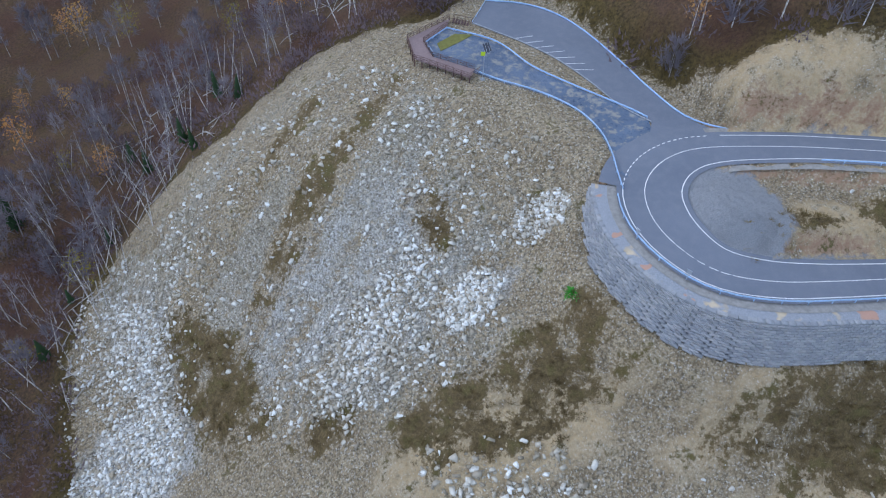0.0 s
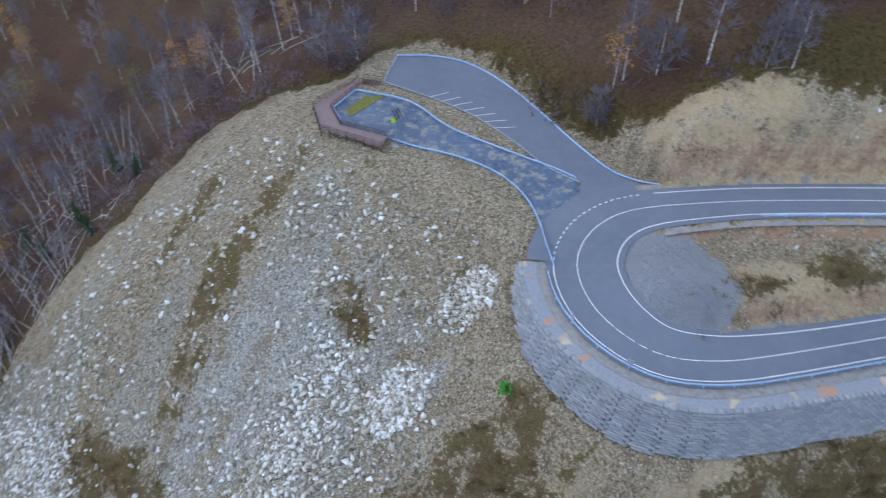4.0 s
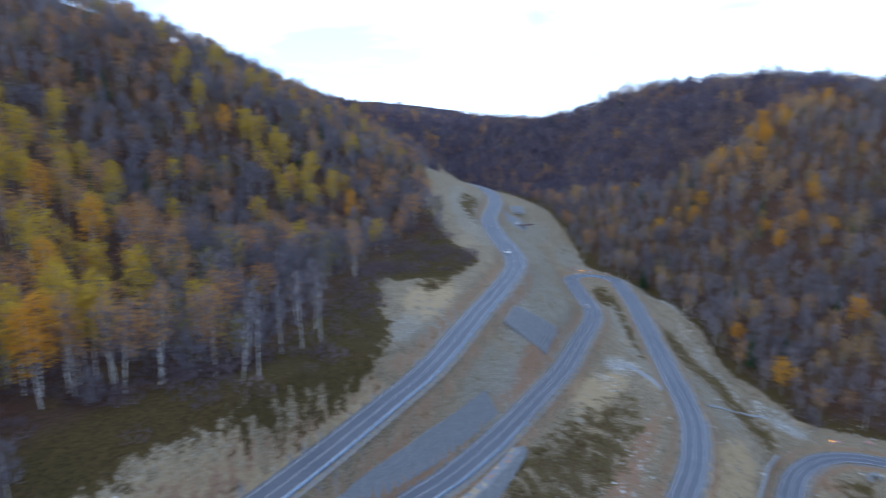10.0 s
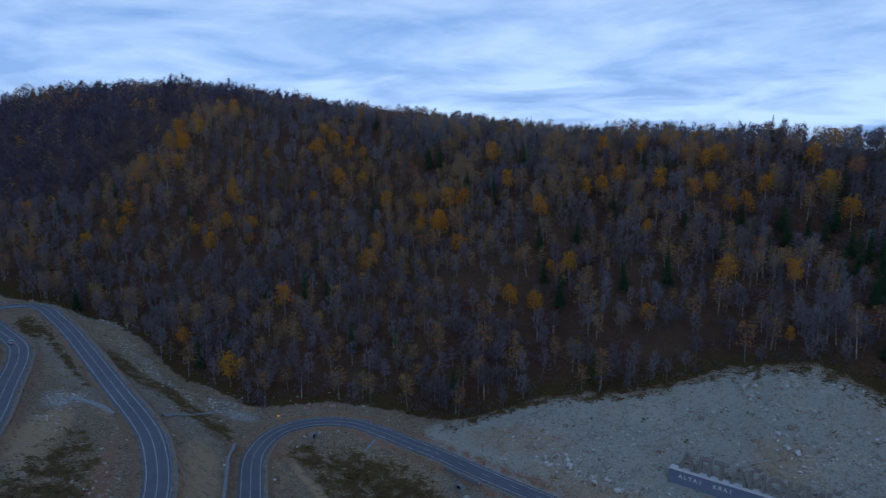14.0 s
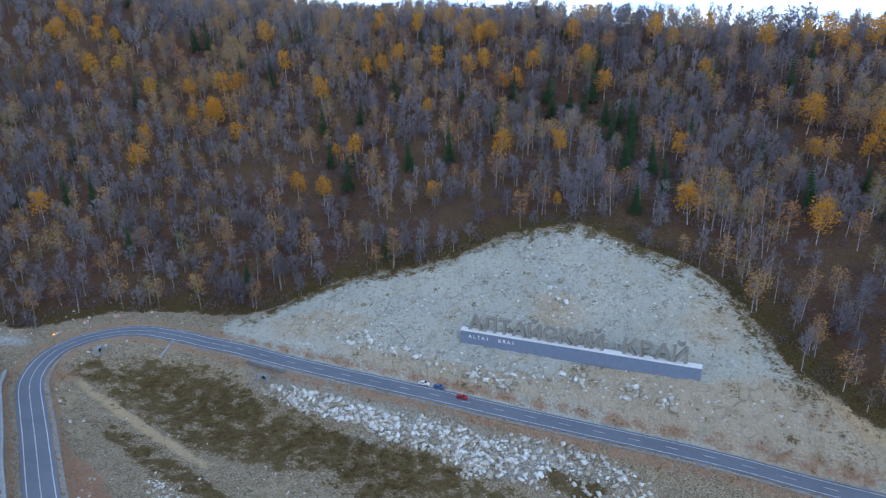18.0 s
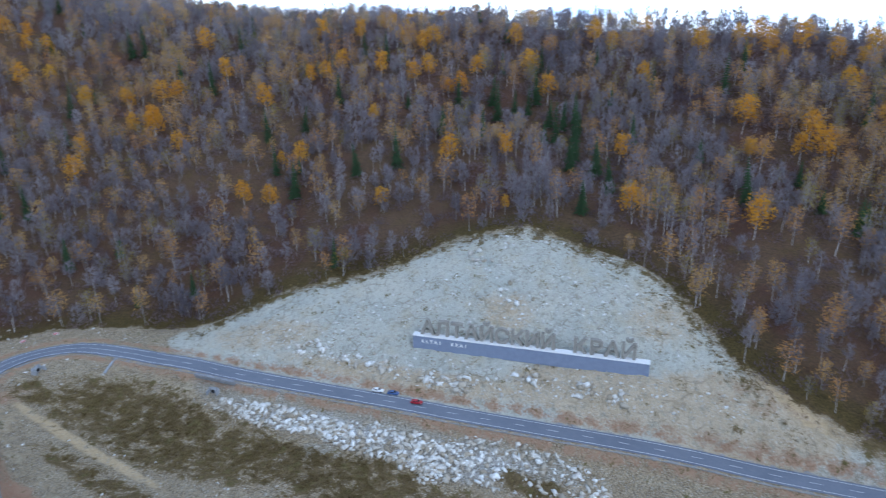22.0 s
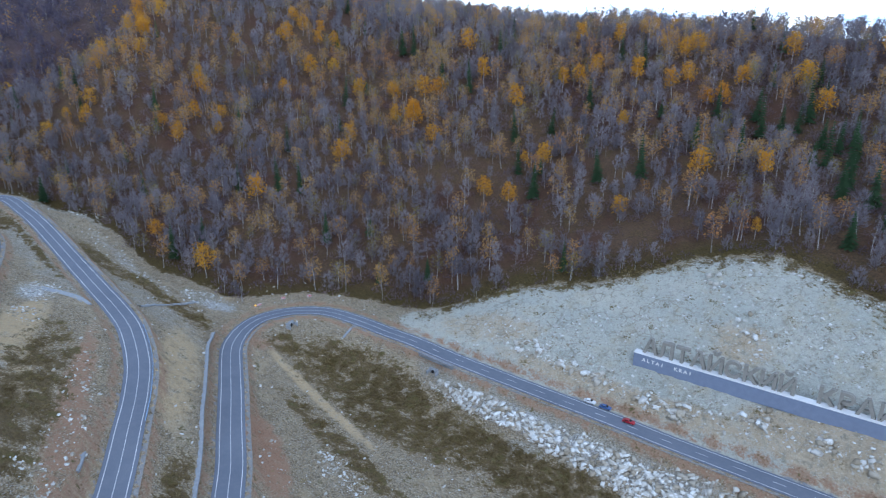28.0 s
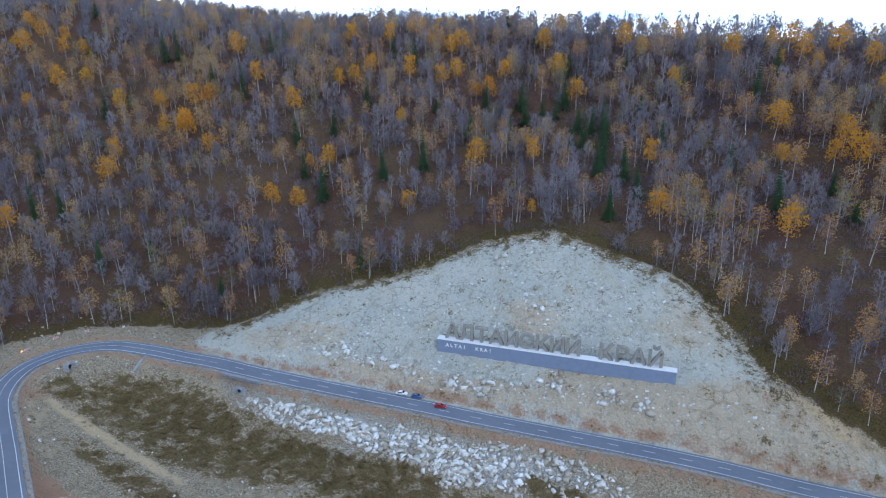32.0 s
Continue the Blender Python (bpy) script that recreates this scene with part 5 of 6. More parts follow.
def build_bank():
    """Baskets in level rows that climb from the middle road towards the upper one."""
    r = random.Random(5)
    bank = tagged(new("gabion_bank"), "stepped bank of grey stone-filled wire baskets", "retaining wall", kind="structure")
    me = bm_mesh("gabion_basket", box_bm(1, 1, 1, 0.05), GABION)
    above = ROAD[at_road(262, 36.2):at_road(84, 83.5)]
    steps, far_rows = 9, []
    for i in range(BANK_FROM, BANK_TO, 2):
        ends = []
        for j in (i, min(i + 2, BANK_TO)):
            q, n_ = ROAD[j], NORM[j]
            up = above[np.argmin((above[:, 0] - q[0] - 9 * n_[0]) ** 2 + (above[:, 1] - q[1] - 9 * n_[1]) ** 2)]
            foot, head = q + n_ * 5.6, up - n_ * 5.6
            ends.append((foot, (head - foot) * BANK_RISE[j] / (head[2] - foot[2])))
        for k in range(steps):
            w = (k + 0.5) / steps
            a, b = (e[0] + e[1] * w for e in ends)
            tread = np.linalg.norm(ends[0][1][:2]) / steps
            mid = (a + b) / 2 + np.array([0, 0, 0.22 + r.uniform(-0.05, 0.05)])
            mid[2] = max(mid[2], float(lie(mid[0], mid[1])[0]) - 0.1 + r.uniform(0, 0.05))
            m = frame_at(mid, b - a, size=(np.linalg.norm(b - a) * 0.975, max(0.5, tread * 0.9), ends[0][1][2] / steps * 0.95))
            if (i - BANK_FROM) // 2 < 33:
                piece("gabion_basket", me, bank, m)
            else:
                far_rows.append(m)
    if far_rows:
        many_boxes("gabion_rows", far_rows, GABION, bank)


def build_slope_mat():
    """The second stepped bank, farther along, with its steps across the slope."""
    bank = tagged(new("gabion_bank"), "slope of grey stone-filled wire baskets in level rows", "retaining wall", kind="structure")
    me = bm_mesh("gabion_row", box_bm(1, 1, 1, 0.06), GABION)
    a, b, c, d = (Vector(v) for v in MAT_CORNERS)
    n = 13
    for k in range(n):
        p, q = a.lerp(d, (k + 0.5) / n), b.lerp(c, (k + 0.5) / n)
        wide = ((d - a).xy.length + (c - b).xy.length) / 2 / n
        for j in range(5):
            u, w = p.lerp(q, j / 5), p.lerp(q, (j + 1) / 5)
            piece("gabion_basket", me, bank, frame_at((u + w) / 2 + Vector((0, 0, 0.35)), w - u, size=((w - u).length * 0.98, wide * 0.6, 1.5)))
    wall = tagged(new("low_wall"), "low dark stone wall beside the road", "wall", kind="structure")
    i0, i1 = at_road(270, 7), at_road(330, -5)
    o = offset(np.full(len(ROAD), 8.0))
    me2 = bm_mesh("stone_block", box_bm(1, 1, 1, 0.04), STONE)
    for k in range(4):
        for i in range(i0, i1):
            p, q = o[i], o[i + 1]
            piece("stone_block", me2, wall, frame_at((p + q) / 2 + np.array([0, 0, k * 0.8 + 0.3]) + NORM[i] * k * 0.2, q - p, size=(np.linalg.norm(q - p) * 0.97, 0.9, 0.76)))


# guard rails
def beam_mesh(name, pts, mat, high=0.62, tall=0.32, thick=0.09):
    """A rail with a waved section swept along points."""
    p = np.asarray(pts, float)
    t = np.gradient(p[:, :2], axis=0)
    t /= np.linalg.norm(t, axis=1)[:, None] + 1e-9
    nn = np.stack([-t[:, 1], t[:, 0], np.zeros(len(p))], 1)
    prof = [(0, 0), (thick, 0.2), (0, 0.5), (thick, 0.8), (0, 1), (-0.05, 1), (-0.05, 0)]
    m = len(prof)
    v = np.concatenate([p + nn * a + np.array([0, 0, high - tall + b * tall]) for a, b in prof]).reshape(m, len(p), 3)
    v = v.transpose(1, 0, 2).reshape(-1, 3)
    i = np.arange(len(p) - 1)[:, None] * m
    j = np.arange(m)[None]
    f = np.stack([(i + j), (i + (j + 1) % m), (i + m + (j + 1) % m), (i + m + j)], 2).reshape(-1, 4)
    return mesh_from(name, v, f, [mat])


POST_MESH = bm_mesh("post", box_bm(0.14, 0.12, 1.0, 0.02, (0, 0, 0.1)), RAIL)


def guard_rail(pts, label, mat=RAIL, gap=2, group="guard rails", posts=True, tall=0.34, high=0.75):
    rail = tagged(new("guard_rail"), label, "guard rail", group)
    o = new("beam", beam_mesh("beam", pts, mat, high, tall))
    o.parent = rail
    if posts:
        for k in range(0, len(pts), gap):
            q = pts[min(k + 1, len(pts) - 1)] - pts[max(k - 1, 0)]
            piece("post", POST_MESH, rail, frame_at(pts[k] + np.array([0, 0, 0.02]), (q[0], q[1], 0)))
    return rail


def build_rails():
    lab = "pale blue steel guard rail on posts beside the road"
    o = offset(-RIGHT - 1.0)
    guard_rail(o[at_road(53, 80.2):at_road(206, 24.6)], lab, gap=2)
    guard_rail(o[at_road(430, 1):at_road(438, -20)], lab, gap=3)
    o = offset(LEFT + 1.0)
    guard_rail(o[at_road(270, 34.6):at_road(84, 83.5)], lab, gap=3)
    guard_rail(o[at_road(470, 53):at_road(300, 30.5)], lab, gap=4)
    guard_rail(offset(LEFT + 1.0)[at_road(250, -36):at_road(190, -21)], lab, gap=3)
    lot = spline([(41.1, 150.9, 22.4), (49.2, 148.3, 22.3), (55.5, 143.2, 22.1), (60, 135.1, 21.7), (63.5, 123.6, 21.3), (66.2, 112.3, 20.9), (69, 102.8, 20.7), (72.2, 98.4, 20.7), (75.7, 95.9, 20.8)], 2.0)
    guard_rail(lot, "light blue steel rail round the car park", gap=2, tall=0.4)
    end = spline([(35.7, 141.5, 22.2), (41.1, 150.9, 22.4)], 1.5)
    guard_rail(end, "thin pale rail closing the car park", gap=2, tall=0.14)
    up = spline([(62.3, 102.3, 20.5), (59.5, 106, 20.6), (51.4, 114.6, 21), (44.5, 122.6, 21.4), (40.7, 130.5, 21.8), (37.3, 134.6, 22), (29.4, 139.6, 22.3)], 1.6)
    guard_rail(up, "light blue steel rail beside the lookout road", gap=2, tall=0.4)
    tip = np.vstack([spline([(29.4, 139.6, 22.3), (23.7, 134.2, 22.3)], 1.2), spline([(23.7, 134.2, 22.3), (24.7, 128.5, 22.1)], 1.2)[1:]])
    guard_rail(tip, "light blue steel rail at the lookout's end", gap=2, tall=0.4)
    low = spline([(32.2, 122, 21.7), (36.8, 118.2, 21.4), (41.5, 115, 21.2), (45.9, 111.1, 21), (49.7, 106, 20.7), (51.6, 99.6, 20.5), (51.5, 93.2, 20.4), (50.6, 88, 20.3), (50, 83.3, 20.1)], 1.6)
    guard_rail(low, "light blue steel rail beside the lookout road", gap=2, tall=0.4)


# car park, lookout road, deck
def sheet(name, poly, mat, up, label, parent=None):
    """A flat-lying paved patch on the pad, with a turned-down edge."""
    bm = bmesh.new()
    top = [bm.verts.new((x, y, float(pad_height(np.array(x), np.array(y))) + up)) for x, y in poly]
    low = [bm.verts.new((v.co.x, v.co.y, v.co.z - 0.5)) for v in top]
    bm.faces.new(top)
    for i in range(len(top)):
        j = (i + 1) % len(top)
        bm.faces.new((top[i], low[i], low[j], top[j]))
    bmesh.ops.recalc_face_normals(bm, faces=bm.faces[:])
    bmesh.ops.triangulate(bm, faces=bm.faces[:])
    ob = new(name, bm_mesh(name, bm, mat))
    ob.parent = parent
    if label:
        tagged(ob, label, "pavement", kind="structure")
    return ob


LOT_OUT = [(41.1, 150.9), (49.2, 148.3), (55.5, 143.2), (60, 135.1), (63.5, 123.6), (66.3, 112.3), (69.1, 102.8), (72.2, 97.9), (75.5, 94.9)]
LOT_IN = [(35.7, 141.5), (41, 136.3), (45.2, 132), (50.5, 125.1), (55.1, 115.8), (58, 107.9), (60.7, 103.6), (62.7, 101)]
LANE = [(62.3, 102.3), (59.5, 106.1), (51.4, 114.6), (44.5, 122.6), (40.7, 130.5), (37.3, 134.6), (29.4, 139.6), (23.7, 134.2), (24.7, 128.5), (32.2, 122), (36.8, 118.2), (41.5, 115.1), (45.9, 111.2), (49.8, 106), (51.6, 99.7), (51.5, 93.2), (50.7, 88), (52.2, 86.4), (55.5, 89.6), (58.8, 93.8), (61.5, 96)]


def smooth_line(pts, step=1.5):
    return [tuple(p) for p in spline([(x, y, 0) for x, y in pts], step)[:, :2]]


def build_lookout():
    lot = sheet("car_park", smooth_line(LOT_OUT) + [(66, 90.8), (61.5, 91.6), (57, 90)] + smooth_line(LOT_IN)[::-1], ASPHALT, 0.02, "grey asphalt car park with white bay lines")
    lane = sheet("lookout_road", smooth_line(LANE[:7]) + smooth_line(LANE[6:9], 3)[1:] + smooth_line(LANE[8:17])[1:] + LANE[17:], WET, 0.012, "damp blue-grey asphalt lane with dusty streaks")
    grass = sheet("grass_island", [(30.7, 137.3), (26.1, 133.9), (26.4, 130.9), (31.1, 133.9), (34.9, 136.6)], GRASS, 0.1, "strip of olive grass in the lane's end")
    # bay lines
    me = bm_mesh("bay_line", box_bm(4.2, 0.12, 0.02), PAINT)
    line = spline([(x, y, 0) for x, y in LOT_IN[:6]], 2.6)
    t = np.gradient(line[:, :2], axis=0)
    for p, q in zip(line[4:11], t[4:11]):
        u = Vector((q[0], q[1], 0)).normalized()
        away = Vector((-u.y, u.x, 0)) if Vector((-u.y, u.x, 0)).dot(Vector((1, 0.5, 0))) > 0 else Vector((u.y, -u.x, 0))
        way = (away * 0.8 + u * 0.6).normalized()
        c = Vector((p[0], p[1], 0)) + way * 2.4
        z = float(pad_height(np.array(c.x), np.array(c.y)))
        piece("bay_line", me, lot, frame_at((c.x, c.y, z + 0.045), way))
    me = bm_mesh("kerb_dash", box_bm(1.2, 0.25, 0.16, 0.03), CONCRETE)
    me_d = bm_mesh("kerb_dash", box_bm(1.2, 0.25, 0.16, 0.03), CONCRETE)
    line = spline([(x, y, 0) for x, y in LOT_IN], 1.3)
    for k, (p, q) in enumerate(zip(line[:-1], line[1:])):
        z = float(pad_height(np.array(p[0]), np.array(p[1])))
        piece("kerb_dash", me if k % 2 else me_d, lot, frame_at((*((p + q) / 2)[:2], z + 0.1), q - p))
    # give-way dashes where the lot meets the road
    a, b = offset(-RIGHT + 0.05, 0.045), offset(-RIGHT - 0.2, 0.045)
    m0, m1 = at_road(71.2, 90.9), at_road(54, 83)
    near_, far_ = offset(-RIGHT - SHOULDER + 0.05, 0.012)[m0:m1 + 1], offset(-RIGHT - SHOULDER - 3.2)[m0:m1 + 1]
    far_[:, 2] = pad_height(far_[:, 0], far_[:, 1]) + 0.03
    strip("apron", near_, far_, ASPHALT, lot)
    # the deck
    deck = tagged(new("viewing_deck"), "brown timber viewing deck with lattice railings", "deck")
    outer = [(30.8, 143.7), (19.9, 136.2), (20.1, 127.8), (30.1, 118.8), (32.7, 120.9)]
    inner = [(29.6, 140.3), (23.2, 134.4), (24, 128.2), (31.8, 121.8)]
    zd = 22.75
    for k in range(3):
        a, b, c, d = outer[k], outer[k + 1], inner[k + 1], inner[k]
        n = int(math.dist(a, b) / 0.45)
        me = None
        for j in range(n):
            u, w = (j + 0.04) / n, (j + 0.96) / n
            bm = bmesh.new()
            q = [Vector((a[0] + (b[0] - a[0]) * s, a[1] + (b[1] - a[1]) * s, zd)) for s in (u, w)] + [Vector((d[0] + (c[0] - d[0]) * s, d[1] + (c[1] - d[1]) * s, zd)) for s in (w, u)]
            vs = [bm.verts.new(v) for v in q] + [bm.verts.new(v - Vector((0, 0, 0.07))) for v in q]
            bm.faces.new(vs[:4])
            bm.faces.new(vs[7:3:-1])
            for s in range(4):
                bm.faces.new((vs[s], vs[s + 4], vs[(s + 1) % 4 + 4], vs[(s + 1) % 4]))
            bmesh.ops.recalc_face_normals(bm, faces=bm.faces[:])
            part("plank", bm, DECK, deck)
    rod = bm_mesh("rail_bar", box_bm(1, 0.06, 0.07), BROWN)
    slat = bm_mesh("lattice_slat", box_bm(1, 0.035, 0.05), BROWN)
    post = bm_mesh("deck_post", box_bm(0.1, 0.1, 1.2, 0.01, (0, 0, 0.55)), BROWN)
    leg = bm_mesh("deck_leg", box_bm(0.22, 0.22, 4.0, 0.01, (0, 0, -2.05)), BROWN)
    for line_ in (outer, inner):
        for a, b in zip(line_[:-1], line_[1:]):
            n = max(1, int(math.dist(a, b) / 1.7))
            for j in range(n):
                p = Vector((*a, zd)).lerp(Vector((*b, zd)), j / n)
                q = Vector((*a, zd)).lerp(Vector((*b, zd)), (j + 1) / n)
                mid, ln = (p + q) / 2, (q - p).length
                piece("deck_post", post, deck, Matrix.Translation(p))
                if line_ is outer:
                    piece("deck_leg", leg, deck, Matrix.Translation(p))
                for h in (0.18, 0.62, 1.1):
                    piece("rail_bar", rod, deck, frame_at(mid + Vector((0, 0, h)), q - p, size=(ln, 1, 1)))
                for s in (1, -1):
                    piece("lattice_slat", slat, deck, frame_at(mid + Vector((0, 0, 0.62)), (q - p) + Vector((0, 0, 0.85 * s)), size=(math.hypot(ln, 0.85), 1, 1)))
    # steps from the deck to the car park
    stairs = tagged(new("deck_stairs"), "short brown timber stairs between deck and car park", "stairs")
    for k in range(7):
        part("tread", box_bm(1.9, 0.45, 0.08, 0, (0, 0, 0)), BROWN, stairs).matrix_basis = frame_at((31.6 + k * 0.62, 142.7 - k * 0.22, 22.75 - k * 0.09), (0.35, 0.94, 0))
    for s in (-0.95, 0.95):
        part("handrail", box_bm(5.0, 0.07, 0.09), BROWN, stairs).matrix_basis = frame_at((33.5 + 0.33 * s, 142.1 + 0.94 * s, 23.5), (0.94, -0.33, -0.13))
        for k in range(4):
            part("baluster", box_bm(0.07, 0.07, 1.1), BROWN, stairs).matrix_basis = Matrix.Translation((31.6 + k * 1.25 + 0.33 * s, 142.7 - k * 0.42 + 0.94 * s, 23.0 - k * 0.17))
    # the solar sign post
    mast = tagged(new("solar_sign_post"), "steel mast with tilted solar panel and lime sign", "sign post")
    mast.matrix_basis = Matrix.Translation((33.1, 119.8, 21.4))
    part("pole", cyl_bm(0.09, 7.5, (0, 0, 3.75), 10, 0.06), STEEL, mast)
    part("footing", box_bm(1.0, 1.0, 0.35, 0.05, (0, 0, 0.1)), CONCRETE, mast)
    solar = part("solar_panel", box_bm(1.5, 0.08, 1.9, 0.01), PANEL, mast)
    solar.matrix_basis = pose(0.45, -0.1, 7.4, -38, 0, 25)
    for s in (-0.35, 0.35):
        part("panel_frame", box_bm(0.05, 0.1, 1.94, 0.0, (s, -0.01, 0)), STEEL, solar)
    part("sign_board", box_bm(0.9, 0.06, 0.9, 0.02, (-0.3, -0.12, 6.1)), LIME, mast)


GRASS = material("olive_grass", plain((0.17, 0.165, 0.045), 0.35, 1.2), 0.95)


# ---- lettered sign on the scar ----
def letter_object(ch, size, deep, mat, parent, m):
    c = bpy.data.curves.new("letter", "FONT")
    c.body, c.size, c.extrude, c.align_x = ch, size, deep / 2, "CENTER"
    c.materials.append(mat)
    c.offset = 0.022 * size
    ob = new("letter", c)
    ob.parent = parent
    ob.matrix_basis = m
    return ob


def build_sign():
    a, b = Vector((147.5, -188.2, -27.4)), Vector((61.8, -212.6, -27.4))
    u = (b - a).normalized()
    back = Vector((u.y, -u.x, 0))
    if back.y > 0:
        back = -back
    sign = tagged(new("lettered_wall"), "long grey plinth wall carrying big block letters", "sign")
    ln = (b - a).length
    base = (a + b) / 2
    m = frame_at(base, u)
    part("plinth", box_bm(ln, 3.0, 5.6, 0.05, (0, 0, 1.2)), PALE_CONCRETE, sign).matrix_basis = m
    part("capping", box_bm(ln + 0.3, 3.3, 0.3, 0.04, (0, 0, 4.15)), WHITE_CAP, sign).matrix_basis = m
    rot_m = Matrix((u, Vector((0, 0, 1)), -back)).transposed().to_4x4()
    text = "АЛТАЙСКИЙ КРАЙ"
    for k, ch in enumerate(text):
        if ch == " ":
            continue
        p = a + u * (5.5 + k * 5.85) + back * 0.6 + Vector((0, 0, 4.3))
        mm = rot_m.copy()
        mm.translation = p
        letter_object(ch, 8.4, 1.5, LETTER, sign, mm)
    for word, start, gap in (("ALTAI", 4.0, 1.75), ("KRAI", 16.0, 1.75)):
        for k, ch in enumerate(word):
            p = a + u * (start + k * gap) - back * 1.56 + Vector((0, 0, 1.4))
            mm = rot_m.copy()
            mm.translation = p
            letter_object(ch, 2.0, 0.08, WHITE, sign, mm)


# ---- vehicles ----
def car(paint, label, m):
    """A saloon or hatchback, 4.4 m long, nose along +x."""
    thing = tagged(new("car"), label, "car", "cars")
    thing.matrix_basis = m
    bm = bmesh.new()
    prof = [(-2.15, 0.35), (-2.2, 0.75), (-2.1, 0.95), (-1.75, 1.0), (-1.25, 1.42), (0.25, 1.46), (1.0, 1.0), (1.95, 0.85), (2.2, 0.65), (2.2, 0.35)]
    left = [bm.verts.new((x, -0.86 + (0.16 if z > 1.1 else 0), z)) for x, z in prof]
    right = [bm.verts.new((x, 0.86 - (0.16 if z > 1.1 else 0), z)) for x, z in prof]
    bm.faces.new(left)
    bm.faces.new(right[::-1])
    for i in range(len(prof)):
        j = (i + 1) % len(prof)
        bm.faces.new((left[i], right[i], right[j], left[j]))
    bmesh.ops.recalc_face_normals(bm, faces=bm.faces[:])
    bmesh.ops.bevel(bm, geom=bm.edges[:], offset=0.05, segments=2, affect="EDGES")
    part("body", bm, paint, thing)
    for nm, x, z, tilt, ln in (("windscreen", 0.64, 1.25, -32, 0.78), ("rear_window", -1.52, 1.23, 40, 0.56)):
        w = part(nm, box_bm(ln, 1.3, 0.03, 0.01), GLASS, thing)
        w.matrix_basis = pose(x, 0, z, 0, -tilt, 0)
    for s in (-1, 1):
        for x, ln in ((-0.85, 0.75), (-0.05, 0.75)):
            w = part("side_window", box_bm(ln, 0.03, 0.3, 0.01), GLASS, thing)
            w.matrix_basis = pose(x, s * 0.79, 1.22, s * 22, 0, 0)
        for x in (-1.35, 1.35):
            t = part("wheel", cyl_bm(0.32, 0.22, (0, 0, 0), 14), TYRE, thing)
            t.matrix_basis = pose(x, s * 0.8, 0.32, 90, 0, 0)
            part("rim", cyl_bm(0.19, 0.24, (0, 0, 0), 10), CHROME, t)
        part("headlight", box_bm(0.08, 0.36, 0.15, 0.02, (2.14, s * 0.6, 0.72)), LAMPGLASS, thing)
        part("tail_light", box_bm(0.08, 0.3, 0.18, 0.02, (-2.16, s * 0.64, 0.8)), TAIL, thing)
        part("mirror", box_bm(0.12, 0.16, 0.12, 0.02, (0.55, s * 0.95, 1.02)), paint, thing)
    return thing


def build_cars():
    paints = {k: material(k, plain(c, 0.04, 6.0), 0.3, spec=0.6) for k, c in (("white_enamel", (0.75, 0.77, 0.8)), ("blue_enamel", (0.06, 0.12, 0.3)), ("red_enamel", (0.35, 0.015, 0.03)), ("silver_enamel", (0.5, 0.52, 0.56)))}

    def on_road(x, y, o, turn=False):
        i = at_road(x, y)
        p = ROAD[i] + NORM[i] * o + np.array([0, 0, 0.03])
        w = Vector((*TANG[i], 0)) * (-1 if turn else 1)
        return frame_at(p, w)
    car(paints["white_enamel"], "white saloon car parked at the roadside", on_road(148.5, -161, 4.9))
    car(paints["blue_enamel"], "dark blue car parked behind the white one", on_road(142.2, -163, 4.9))
    car(paints["red_enamel"], "dark red car on the valley road", on_road(132, -166, 1.7))
    car(paints["white_enamel"], "white car on the upper road", on_road(331, 32.5, -1.7))
    car(paints["silver_enamel"], "pale car on the middle road", on_road(357, -7, 1.7))
    m = frame_at((466, 37, float(lie(466, 37)[0]) + 0.1), (1, -0.6, 0))
    car(paints["white_enamel"], "white car in a far lay-by", m)


# ---- drains, culvert, signs ----
def channel(pts, label, width=1.1):
    p = spline(pts, 2.5)
    p[:, 2] = lie(p[:, 0], p[:, 1])
    t = np.gradient(p[:, :2], axis=0)
    t /= np.linalg.norm(t, axis=1)[:, None]
    nn = np.stack([-t[:, 1], t[:, 0], np.zeros(len(p))], 1)
    prof = [(-width, 0.28), (-width * 0.75, 0.36), (-width * 0.4, 0.08), (width * 0.4, 0.08), (width * 0.75, 0.36), (width, 0.28), (width, -0.4), (-width, -0.4)]
    m = len(prof)
    v = np.concatenate([p + nn * a + np.array([0, 0, b]) for a, b in prof]).reshape(m, len(p), 3).transpose(1, 0, 2).reshape(-1, 3)
    i = np.arange(len(p) - 1)[:, None] * m
    j = np.arange(m)[None]
    f = np.stack([(i + j), (i + (j + 1) % m), (i + m + (j + 1) % m), (i + m + j)], 2).reshape(-1, 4)
    ob = new("drain_channel", mesh_from("drain_channel", v, f, [CONCRETE]))
    return tagged(ob, label, "drain", "drain channels")


